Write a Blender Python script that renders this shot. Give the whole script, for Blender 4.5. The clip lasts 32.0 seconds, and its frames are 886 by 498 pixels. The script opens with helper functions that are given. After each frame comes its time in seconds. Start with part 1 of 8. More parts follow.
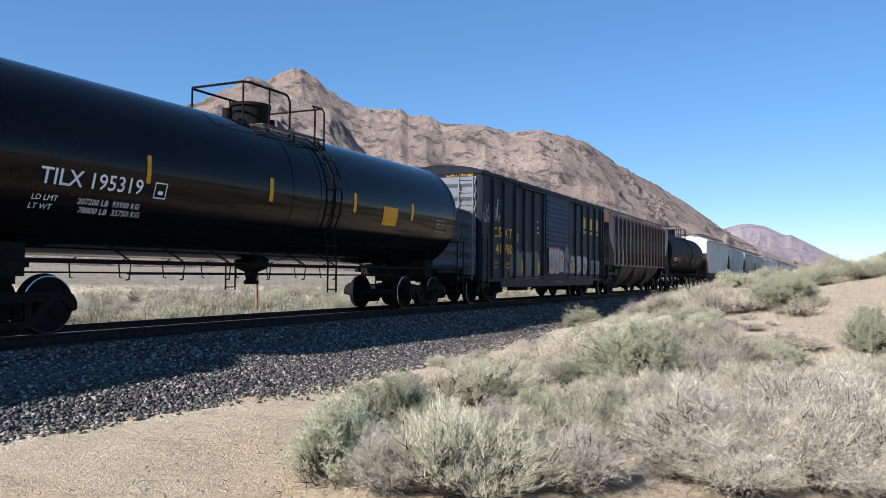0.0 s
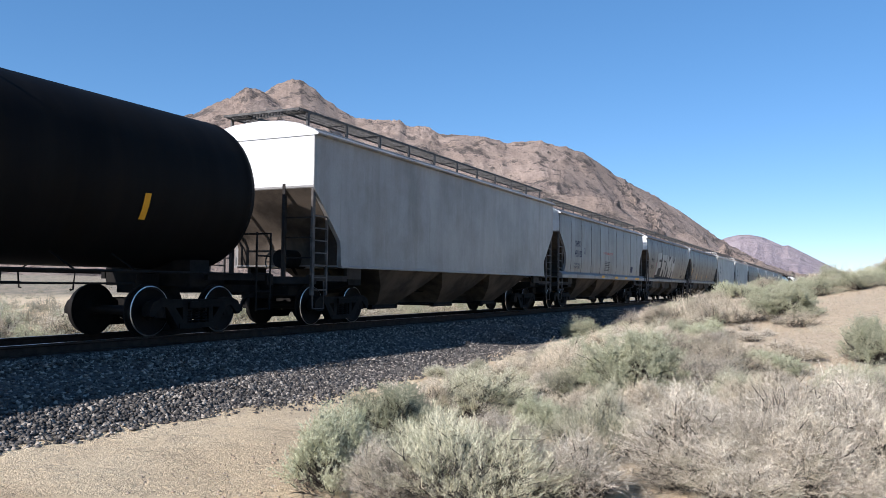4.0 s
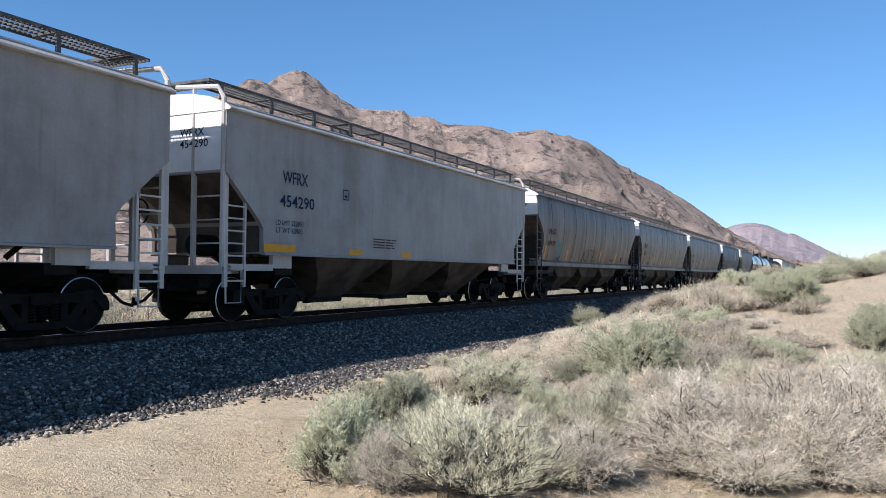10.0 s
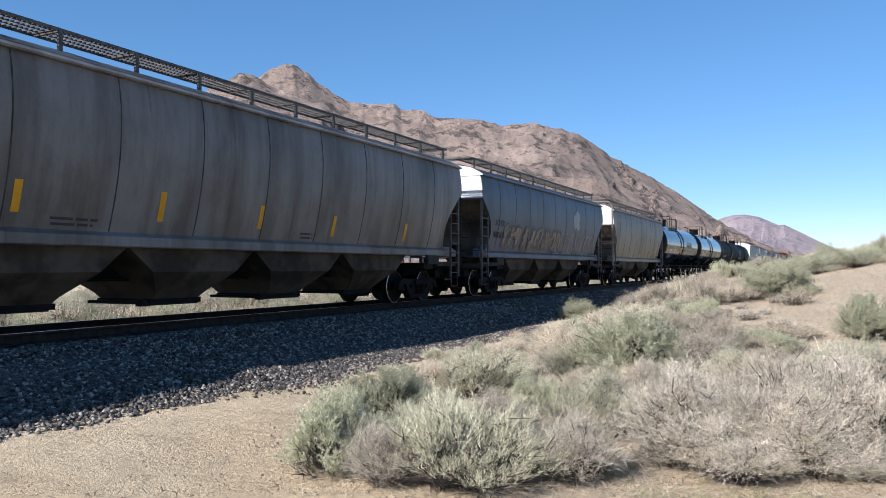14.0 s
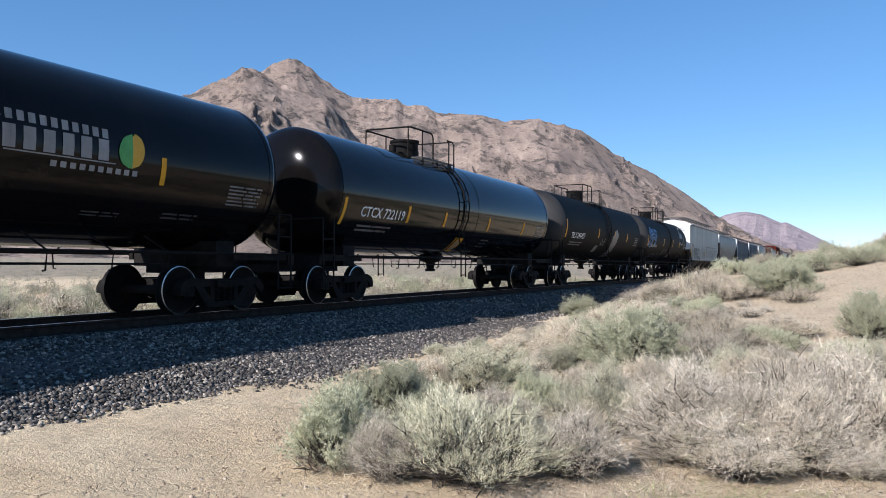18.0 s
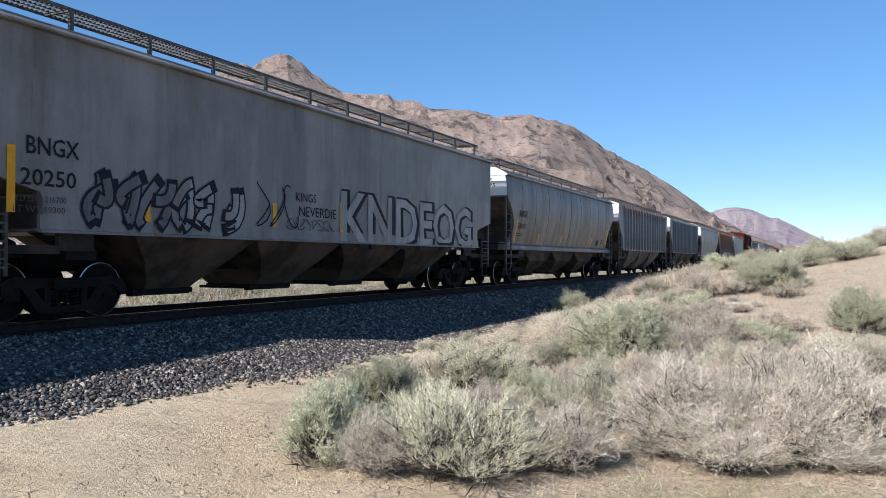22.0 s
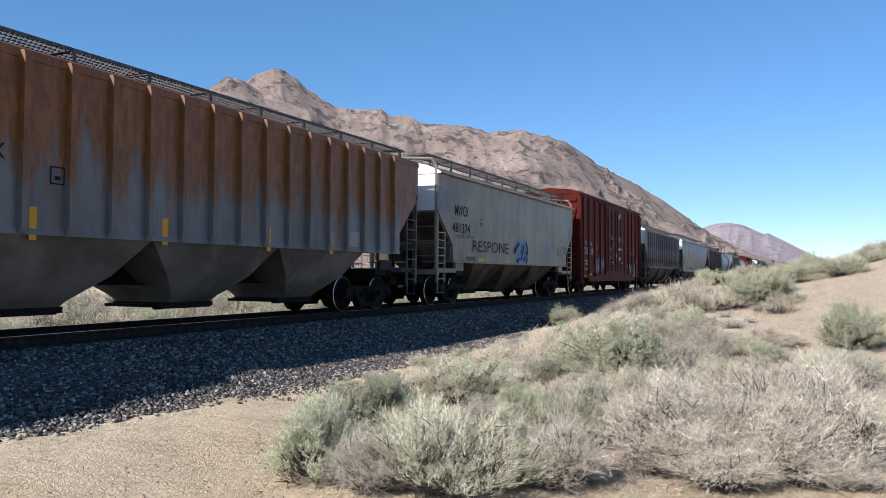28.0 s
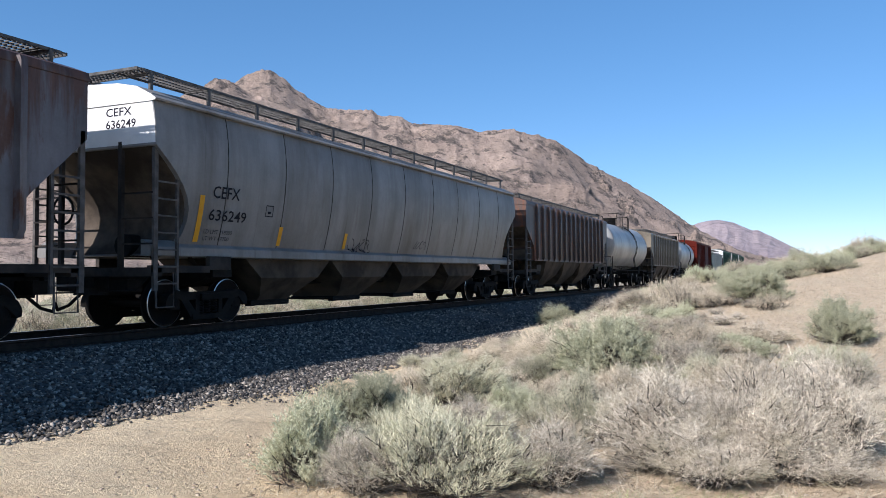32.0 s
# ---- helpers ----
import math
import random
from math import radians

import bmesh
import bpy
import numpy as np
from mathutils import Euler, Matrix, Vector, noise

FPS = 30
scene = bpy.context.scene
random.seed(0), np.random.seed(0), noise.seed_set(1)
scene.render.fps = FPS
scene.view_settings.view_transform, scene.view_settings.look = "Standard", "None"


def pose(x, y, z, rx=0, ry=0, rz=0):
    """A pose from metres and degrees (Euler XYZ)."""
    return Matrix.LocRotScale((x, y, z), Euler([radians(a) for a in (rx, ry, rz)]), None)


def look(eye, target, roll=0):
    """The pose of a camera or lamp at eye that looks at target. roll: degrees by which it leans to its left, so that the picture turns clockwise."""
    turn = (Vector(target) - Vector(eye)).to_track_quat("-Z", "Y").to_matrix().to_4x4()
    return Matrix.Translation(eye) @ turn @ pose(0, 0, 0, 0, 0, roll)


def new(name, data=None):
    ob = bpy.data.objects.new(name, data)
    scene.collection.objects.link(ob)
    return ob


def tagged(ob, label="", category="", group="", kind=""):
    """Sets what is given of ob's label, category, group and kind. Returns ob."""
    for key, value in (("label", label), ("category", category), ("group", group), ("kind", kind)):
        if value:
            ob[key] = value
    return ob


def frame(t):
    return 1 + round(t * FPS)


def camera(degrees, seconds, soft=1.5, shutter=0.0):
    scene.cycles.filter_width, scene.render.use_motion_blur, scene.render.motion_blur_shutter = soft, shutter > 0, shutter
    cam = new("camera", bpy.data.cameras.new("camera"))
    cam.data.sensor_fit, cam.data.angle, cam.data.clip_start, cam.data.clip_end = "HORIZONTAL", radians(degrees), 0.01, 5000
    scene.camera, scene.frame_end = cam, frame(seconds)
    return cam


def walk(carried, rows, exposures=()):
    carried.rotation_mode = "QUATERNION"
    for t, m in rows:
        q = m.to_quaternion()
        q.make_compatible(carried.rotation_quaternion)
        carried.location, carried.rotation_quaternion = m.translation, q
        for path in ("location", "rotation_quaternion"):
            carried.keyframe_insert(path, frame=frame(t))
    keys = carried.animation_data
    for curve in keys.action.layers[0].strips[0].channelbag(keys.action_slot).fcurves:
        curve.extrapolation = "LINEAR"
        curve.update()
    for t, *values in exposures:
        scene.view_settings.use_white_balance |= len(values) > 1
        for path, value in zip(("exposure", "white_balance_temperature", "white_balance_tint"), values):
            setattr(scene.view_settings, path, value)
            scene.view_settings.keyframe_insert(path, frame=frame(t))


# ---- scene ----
cam = camera(59.0, 32.0, soft=0.9)

GRADE = -0.006          # the line falls slightly away from the camera
XC = -11.75             # centre of the track
# distance run by the train at 0, 2, 4 ... 32 s
RUN = (0.0, 30.5, 60.72, 90.89, 120.97, 151.15, 181.8, 212.12, 242.26, 272.39, 302.68, 333.28, 364.09, 394.87, 425.72, 456.74, 487.96)


def view(x, y, z, yaw, pitch, roll):
    a, b = radians(yaw), radians(pitch)
    ahead = Vector((-math.sin(a) * math.cos(b), math.cos(a) * math.cos(b), math.sin(b)))
    eye = Vector((x, y, z))
    return look(eye, eye + ahead * 10, roll)


walk(cam, [(t, view(*v)) for t, *v in (
    (0, -0.007, 0.002, 1.016, 26.35, 1.47, 0.52), (0.5, -0.004, 0.000, 1.012, 26.27, 1.57, 0.43), (1, -0.008, 0.001, 1.011, 26.24, 1.74, 0.39),
    (1.5, -0.011, 0.003, 1.007, 26.31, 1.83, 0.48), (2, -0.018, 0.010, 1.002, 26.35, 1.91, 0.61), (2.5, -0.010, 0.006, 1.005, 26.35, 2.03, 0.66),
    (3, -0.002, 0.003, 1.013, 26.35, 2.21, 0.49), (3.5, -0.001, 0.001, 1.012, 26.24, 2.26, 0.54), (5.5, -0.002, 0.002, 1.007, 26.19, 2.11, 0.55),
    (6, -0.005, 0.001, 1.005, 26.24, 2.24, 0.42), (6.5, -0.002, 0.002, 1.004, 26.15, 2.41, 0.56), (7, 0.001, 0.002, 1.000, 26.23, 2.43, 0.33),
    (7.5, -0.005, 0.001, 0.996, 26.22, 2.32, 0.24), (8, -0.011, -0.001, 0.993, 26.40, 2.02, 0.18), (8.5, -0.009, -0.000, 0.990, 26.64, 1.89, 0.20),
    (9, -0.007, -0.002, 0.992, 26.69, 1.78, 0.27), (9.5, -0.004, -0.005, 0.997, 26.51, 1.74, 0.18), (10, -0.002, -0.011, 0.994, 26.51, 1.52, 0.19),
    (10.5, -0.007, -0.006, 0.993, 26.55, 1.50, 0.19), (11, -0.009, 0.004, 0.989, 26.42, 1.40, 0.14), (11.5, -0.005, 0.002, 0.991, 26.39, 1.35, -0.06),
    (12, -0.006, 0.002, 0.992, 26.42, 1.34, -0.09), (12.5, -0.000, 0.001, 0.988, 26.29, 1.10, -0.13), (13, 0.004, 0.001, 0.992, 26.17, 1.22, -0.30),
    (13.5, 0.003, 0.000, 0.991, 26.13, 1.13, -0.34), (14, 0.001, -0.000, 0.990, 25.97, 1.05, -0.20), (14.5, 0.001, 0.000, 0.989, 26.09, 1.05, -0.16),
    (16.5, -0.006, 0.000, 0.989, 26.02, 0.85, -0.00), (17, -0.015, 0.001, 0.986, 26.03, 0.73, -0.09), (17.5, -0.014, 0.001, 0.990, 26.16, 0.77, 0.01),
    (18, -0.012, 0.000, 0.988, 26.09, 0.73, 0.14), (18.5, -0.011, -0.000, 0.985, 25.95, 0.73, 0.10), (19, -0.011, -0.001, 0.991, 25.73, 0.73, 0.12),
    (19.5, -0.013, -0.003, 0.990, 25.75, 0.70, -0.01), (20, -0.013, -0.003, 0.988, 25.75, 0.65, -0.05), (20.5, -0.013, -0.004, 0.985, 25.74, 0.56, -0.12),
    (21, -0.010, -0.003, 0.986, 25.78, 0.46, -0.09), (21.5, -0.008, -0.001, 0.989, 25.54, 0.36, -0.10), (22, -0.009, -0.002, 0.987, 25.49, 0.41, 0.06),
    (22.5, -0.010, 0.000, 0.987, 25.37, 0.41, 0.14), (23, -0.011, 0.002, 0.983, 25.35, 0.40, 0.34), (23.5, -0.004, 0.003, 0.991, 25.39, 0.56, 0.13),
    (24, -0.001, 0.003, 0.999, 25.40, 0.82, 0.15), (24.5, 0.003, 0.002, 1.003, 25.44, 1.02, 0.16), (25, 0.008, 0.000, 1.005, 25.58, 1.19, 0.06),
    (25.5, 0.005, -0.001, 1.006, 25.30, 1.29, -0.01), (27.5, 0.001, -0.002, 1.004, 25.10, 1.55, 0.29), (28, 0.002, -0.002, 0.999, 24.98, 1.49, 0.19),
    (28.5, 0.006, -0.002, 0.998, 24.80, 1.30, 0.14), (29, 0.001, -0.004, 0.997, 24.84, 1.26, 0.27), (29.5, 0.001, -0.004, 1.001, 24.93, 1.40, 0.02),
    (30, 0.002, -0.003, 0.996, 24.81, 1.35, -0.09), (30.5, 0.001, -0.001, 0.985, 24.62, 1.31, 0.05), (31, 0.004, -0.001, 0.990, 24.40, 1.46, -0.06),
    (31.5, 0.003, 0.001, 0.996, 24.38, 1.47, -0.07), (32, 0.010, 0.002, 1.002, 24.32, 1.47, -0.38))], exposures=[(0, 0.54, 5950, 15), (32, 0.54, 5950, 15)])

# ---- light ----
SUN_WAY = Vector((0.262, 0.80, -0.54)).normalized()
world = bpy.data.worlds.new("daylight")
scene.world = world
world.use_nodes = True
wn = world.node_tree.nodes
sky = wn.new("ShaderNodeTexSky")
sky.sky_type = 'NISHITA'
sky.sun_disc = False
sky.sun_elevation = math.asin(-SUN_WAY.z)
sky.sun_rotation = math.atan2(-SUN_WAY.x, -SUN_WAY.y)
sky.altitude = 1300
sky.air_density, sky.dust_density, sky.ozone_density = 0.75, 0.0, 3.5
wn["Background"].inputs["Strength"].default_value = 0.186
clear = wn.new("ShaderNodeHueSaturation")
clear.inputs["Saturation"].default_value = 1.38
clear.inputs["Hue"].default_value = 0.497
thin = wn.new("ShaderNodeGamma")
thin.inputs["Gamma"].default_value = 0.64
world.node_tree.links.new(sky.outputs["Color"], thin.inputs["Color"])
world.node_tree.links.new(thin.outputs["Color"], clear.inputs["Color"])
world.node_tree.links.new(clear.outputs["Color"], wn["Background"].inputs["Color"])
sun = new("sun", bpy.data.lights.new("sun", 'SUN'))
sun.data.energy, sun.data.angle, sun.data.color = 5.0, radians(0.53), (1.0, 0.93, 0.84)
sun.matrix_world = look((0, 0, 60), Vector((0, 0, 60)) + SUN_WAY)


# ---- materials ----
def nodes_of(m):
    m.use_nodes = True
    t = m.node_tree
    return t, t.nodes, t.links, t.nodes["Principled BSDF"]


def mix_of(t, kind, fac, a, b):
    n = t.nodes.new("ShaderNodeMix")
    n.data_type, n.blend_type = 'RGBA', kind
    for i, v in ((0, fac), (6, a), (7, b)):
        if isinstance(v, (int, float)):
            n.inputs[i].default_value = v
        elif isinstance(v, tuple):
            n.inputs[i].default_value = (*v, 1)
        else:
            t.links.new(v, n.inputs[i])
    return n.outputs[2]


def ramp_of(t, fac, a, b):
    n = t.nodes.new("ShaderNodeMapRange")
    n.interpolation_type = 'SMOOTHSTEP'
    n.inputs[1].default_value, n.inputs[2].default_value = a, b
    t.links.new(fac, n.inputs[0])
    return n.outputs[0]


def noise_of(t, scale, detail=5.0, rough=0.6, stretch=None, coord="Object", offset=(0, 0, 0)):
    c = t.nodes.new("ShaderNodeTexCoord")
    n = t.nodes.new("ShaderNodeTexNoise")
    n.inputs["Scale"].default_value, n.inputs["Detail"].default_value, n.inputs["Roughness"].default_value = scale, detail, rough
    mp = t.nodes.new("ShaderNodeMapping")
    mp.inputs["Scale"].default_value = stretch or (1, 1, 1)
    mp.inputs["Location"].default_value = offset
    t.links.new(c.outputs[coord], mp.inputs["Vector"])
    t.links.new(mp.outputs["Vector"], n.inputs["Vector"])
    return n.outputs["Fac"]


def bump_of(t, height, strength, distance):
    b = t.nodes.new("ShaderNodeBump")
    b.inputs["Strength"].default_value, b.inputs["Distance"].default_value = strength, distance
    t.links.new(height, b.inputs["Height"])
    t.links.new(b.outputs["Normal"], t.nodes["Principled BSDF"].inputs["Normal"])


def surface(name, c1, c2, scale=4.0, rough=0.7, bump=0.15, metal=0.0, fine=60.0, coord="Object", fine_bump=0.004):
    """A plain surface: two tones in broad and fine grain, with slight relief."""
    m = bpy.data.materials.new(name)
    t, n, l, b = nodes_of(m)
    broad, grain = noise_of(t, scale, 5, 0.6, coord=coord), noise_of(t, fine, 4, 0.7, coord=coord)
    col = mix_of(t, 'MIX', ramp_of(t, broad, 0.35, 0.65), c1, c2)
    col = mix_of(t, 'OVERLAY', 0.35, col, grain)
    l.new(col, b.inputs["Base Color"])
    b.inputs["Roughness"].default_value, b.inputs["Metallic"].default_value = rough, metal
    if not metal:
        b.inputs["Specular IOR Level"].default_value = 0.15
    if bump:
        bump_of(t, grain, bump, fine_bump)
    return m


def car_paint(name, colour, dirt=(0.10, 0.085, 0.07), amount=0.5, rust=0.0, rust_colour=(0.09, 0.035, 0.018), rough=0.46, seed=0.0, rust_above=None, gloss=0.27, stain=0.5):
    """Weathered car paint: streaks running down, dust, and rust patches that run along the panels."""
    m = bpy.data.materials.new(name)
    t, n, l, b = nodes_of(m)
    o = (seed * 7.3, seed * 3.1, seed * 1.7)
    colour, dirt = tuple(c * 0.62 for c in colour), tuple(c * 0.55 for c in dirt)
    streak = noise_of(t, 1.0, 5, 0.6, (0.5, 2.6, 0.22), offset=o)
    cloud = noise_of(t, 0.55, 6, 0.65, offset=o)
    fine = noise_of(t, 22.0, 5, 0.7, offset=o)
    col = mix_of(t, 'MIX', ramp_of(t, cloud, 0.35, 0.75), colour, tuple(c * 0.64 for c in colour))
    dusty = ramp_of(t, streak, 0.42, 0.85)
    k = t.nodes.new("ShaderNodeMath")
    k.operation = 'MULTIPLY'
    k.inputs[1].default_value = amount
    l.new(dusty, k.inputs[0])
    col = mix_of(t, 'MIX', k.outputs[0], col, dirt)
    col = mix_of(t, 'OVERLAY', 0.16, col, fine)
    # brown grime in broad runs
    grime = noise_of(t, 0.8, 6, 0.68, (0.6, 1.5, 0.35), offset=(o[0] + 9, o[1] + 2, o[2]))
    gk = t.nodes.new("ShaderNodeMath")
    gk.operation = 'MULTIPLY'
    gk.inputs[1].default_value = amount * 0.95
    l.new(ramp_of(t, grime, 0.47, 0.72), gk.inputs[0])
    col = mix_of(t, 'MIX', gk.outputs[0], col, (dirt[0] * 0.8, dirt[1] * 0.66, dirt[2] * 0.5))
    # dark runs of old washed-down dirt
    if rough > 0.4:
        wash = noise_of(t, 1.0, 6, 0.62, (0.5, 1.1, 0.13), offset=(o[0] + 2, o[1] + 5, o[2]))
        thin = noise_of(t, 1.0, 4, 0.6, (0.5, 7.0, 0.35), offset=(o[0] + 1, o[1] + 8, o[2]))
        sk = n.new("ShaderNodeMath")
        sk.operation = 'MULTIPLY'
        sk.inputs[1].default_value = stain
        l.new(ramp_of(t, wash, 0.44, 0.66), sk.inputs[0])
        col = mix_of(t, 'MULTIPLY', sk.outputs[0], col, (0.46, 0.41, 0.37))
        tk = n.new("ShaderNodeMath")
        tk.operation = 'MULTIPLY'
        tk.inputs[1].default_value = stain * 0.8
        l.new(ramp_of(t, thin, 0.60, 0.72), tk.inputs[0])
        col = mix_of(t, 'MULTIPLY', tk.outputs[0], col, (0.45, 0.38, 0.32))
    if rust_above is not None:
        c, sep = n.new("ShaderNodeTexCoord"), n.new("ShaderNodeSeparateXYZ")
        l.new(c.outputs["Object"], sep.inputs[0])
        run = noise_of(t, 1.0, 6, 0.66, (1.0, 2.6, 0.3), offset=(o[0] + 4, o[1], o[2]))
        hi = n.new("ShaderNodeMath")
        hi.operation = 'MULTIPLY_ADD'
        hi.inputs[1].default_value = 4.6
        l.new(run, hi.inputs[0])
        l.new(sep.outputs[2], hi.inputs[2])
        tint = mix_of(t, 'MIX', ramp_of(t, noise_of(t, 5.0, 6, 0.7, (1, 1.6, 0.5)), 0.3, 0.7), rust_colour, tuple(c * 1.9 for c in rust_colour))
        col = mix_of(t, 'MIX', ramp_of(t, hi.outputs[0], rust_above + 1.9, rust_above + 2.9), col, tint)
    if rust > 0:
        run = noise_of(t, 1.0, 7, 0.62, (1.0, 1.7, 0.42), offset=(o[0] + 4, o[1], o[2]))
        patch = ramp_of(t, run, 0.62 - 0.22 * rust, 0.68 - 0.18 * rust)
        tint = mix_of(t, 'MIX', fine, rust_colour, tuple(c * 2.1 for c in rust_colour))
        col = mix_of(t, 'MIX', patch, col, tint)
    l.new(col, b.inputs["Base Color"])
    b.inputs["Roughness"].default_value = rough
    b.inputs["Specular IOR Level"].default_value = gloss
    if rough > 0.4:
        bump_of(t, fine, 0.12, 0.003)
    return m


def plain(name, colour, rough=0.6, metal=0.0):
    m = bpy.data.materials.new(name)
    t, n, l, b = nodes_of(m)
    grain = noise_of(t, 9.0, 5, 0.7)
    l.new(mix_of(t, 'OVERLAY', 0.3, colour, grain), b.inputs["Base Color"])
    b.inputs["Roughness"].default_value, b.inputs["Metallic"].default_value = rough, metal
    b.inputs["Specular IOR Level"].default_value = 0.12
    return m


# Running gear, wheels and side frames: tones far darker than grimy steel.
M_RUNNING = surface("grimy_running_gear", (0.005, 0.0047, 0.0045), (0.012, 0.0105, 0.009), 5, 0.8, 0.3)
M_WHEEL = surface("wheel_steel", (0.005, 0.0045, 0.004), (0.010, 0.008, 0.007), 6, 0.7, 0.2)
M_TREAD = surface("polished_tread", (0.62, 0.61, 0.60), (0.5, 0.5, 0.49), 6, 0.3, 0.05, 1.0)
M_CHUTEPALE = surface("pale_dusty_chute", (0.09, 0.08, 0.066), (0.17, 0.15, 0.125), 0.9, 0.85, 0.2)
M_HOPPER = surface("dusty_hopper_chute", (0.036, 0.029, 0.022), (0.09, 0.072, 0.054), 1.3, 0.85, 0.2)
M_GRATE = surface("galvanised_grating", (0.06, 0.057, 0.054), (0.12, 0.115, 0.108), 6, 0.6, 0.1)
M_FRAME = surface("black_cast_steel", (0.004, 0.0038, 0.0036), (0.012, 0.0105, 0.009), 3.0, 0.85, 0.3)
# Car end colour raised to white, direct sun put into the paint.
M_ENDWHITE = surface("sunlit_end_white", (0.60, 0.60, 0.585), (0.70, 0.70, 0.68), 1.5, 0.6, 0.1)
# Ends and slope sheets: dusty brown darkened for the shade between cars.
M_ENDSHADE = surface("end_shade_steel", (0.018, 0.016, 0.015), (0.045, 0.038, 0.032), 1.6, 0.8, 0.2)
M_SLOPE = surface("slope_sheet_shade", (0.035, 0.028, 0.022), (0.11, 0.088, 0.068), 0.9, 0.85, 0.15)
M_RAIL = surface("rail_side_rust", (0.022, 0.015, 0.012), (0.04, 0.028, 0.02), 6, 0.8, 0.3)
M_RAILTOP = surface("rail_head", (0.45, 0.44, 0.43), (0.3, 0.29, 0.28), 8, 0.28, 0.05, 1.0)
M_LADDER = surface("weathered_ladder_steel", (0.055, 0.05, 0.046), (0.11, 0.10, 0.092), 4, 0.7, 0.15)
M_YELLOW = plain("reflective_yellow", (0.62, 0.30, 0.02), 0.45)
M_INK = plain("black_lettering", (0.012, 0.012, 0.018), 0.6)
M_NAVY = plain("navy_lettering", (0.015, 0.02, 0.06), 0.6)
M_WHITE = plain("white_lettering", (0.75, 0.75, 0.75), 0.6)
M_RED = plain("red_lettering", (0.35, 0.05, 0.04), 0.6)
M_GREYINK = plain("faded_lettering", (0.05, 0.05, 0.055), 0.7)


# ---- mesh building ----
class Solid:
    def __init__(self):
        self.v, self.f, self.m = [], [], []

    def add(self, verts, faces, mat=0):
        k = len(self.v)
        self.v += [tuple(p) for p in verts]
        self.f += [tuple(i + k for i in q) for q in faces]
        self.m += [mat] * len(faces)
        return self

    def box(self, c, s, mat=0, turn=None):
        hx, hy, hz = s[0] / 2, s[1] / 2, s[2] / 2
        pts = [Vector((x * hx, y * hy, z * hz)) for x in (-1, 1) for y in (-1, 1) for z in (-1, 1)]
        if turn:
            pts = [turn @ p for p in pts]
        return self.add([p + Vector(c) for p in pts], [(0, 1, 3, 2), (4, 6, 7, 5), (0, 4, 5, 1), (2, 3, 7, 6), (0, 2, 6, 4), (1, 5, 7, 3)], mat)

    def loft(self, rings, mat=0, caps=True, closed=True):
        n, pts, fs = len(rings[0]), [p for r in rings for p in r], []
        for i in range(len(rings) - 1):
            for j in range(n if closed else n - 1):
                a, b = i * n + j, i * n + (j + 1) % n
                fs.append((a, b, b + n, a + n))
        if caps:
            fs += [tuple(reversed(range(n))), tuple(range(len(pts) - n, len(pts)))]
        return self.add(pts, fs, mat)

    def tube(self, path, r, n=6, mat=0):
        path, rings = [Vector(p) for p in path], []
        for i, p in enumerate(path):
            d = (path[min(i + 1, len(path) - 1)] - path[max(i - 1, 0)]).normalized()
            a = d.cross(Vector((0, 0, 1)) if abs(d.z) < 0.9 else Vector((0, 1, 0))).normalized()
            b = d.cross(a)
            rings.append([p + (a * math.cos(k * math.tau / n) + b * math.sin(k * math.tau / n)) * r for k in range(n)])
        return self.loft(rings, mat)

    def disc(self, profile, n=24, mat=0, mats=None):
        """Turned about the x axis: (x, radius) pairs."""
        k0 = len(self.v)
        for x, r in profile:
            self.v += [(x, r * math.cos(k * math.tau / n), r * math.sin(k * math.tau / n)) for k in range(n)]
        for i in range(len(profile) - 1):
            p, q = k0 + i * n, k0 + (i + 1) * n
            self.f += [(p + k, p + (k + 1) % n, q + (k + 1) % n, q + k) for k in range(n)]
            self.m += [mats[i] if mats else mat] * n
        return self

    def mesh(self, name, mats, smooth=True, angle=35):
        me = bpy.data.meshes.new(name)
        me.from_pydata(self.v, [], self.f)
        for m in mats:
            me.materials.append(m)
        if len(mats) > 1:
            me.polygons.foreach_set("material_index", self.m)
        me.update()
        if smooth:
            me.shade_smooth()
            me.set_sharp_from_angle(angle=radians(angle))
        return me


def part(name, shape, mats, parent, label="", at=None, smooth=True):
    """One mesh object under a thing or a part. shape: a Solid or a ready mesh."""
    me = shape if isinstance(shape, bpy.types.Mesh) else shape.mesh(name, mats if isinstance(mats, (list, tuple)) else [mats], smooth)
    ob = new(name, me)
    ob.parent = parent
    if at is not None:
        ob.matrix_basis = at
    if label:
        ob["label"] = label
    return ob


def thing(name, shape, mats, label, category, group="", kind="", at=None, smooth=True):
    ob = new(name, shape if isinstance(shape, bpy.types.Mesh) else shape.mesh(name, mats if isinstance(mats, (list, tuple)) else [mats], smooth))
    if at is not None:
        ob.matrix_basis = at
    return tagged(ob, label, category, group, kind)


# ---- ground ----
def ease(a, b, v):
    w = min(1.0, max(0.0, (v - a) / (b - a)))
    return w * w * (3 - 2 * w)


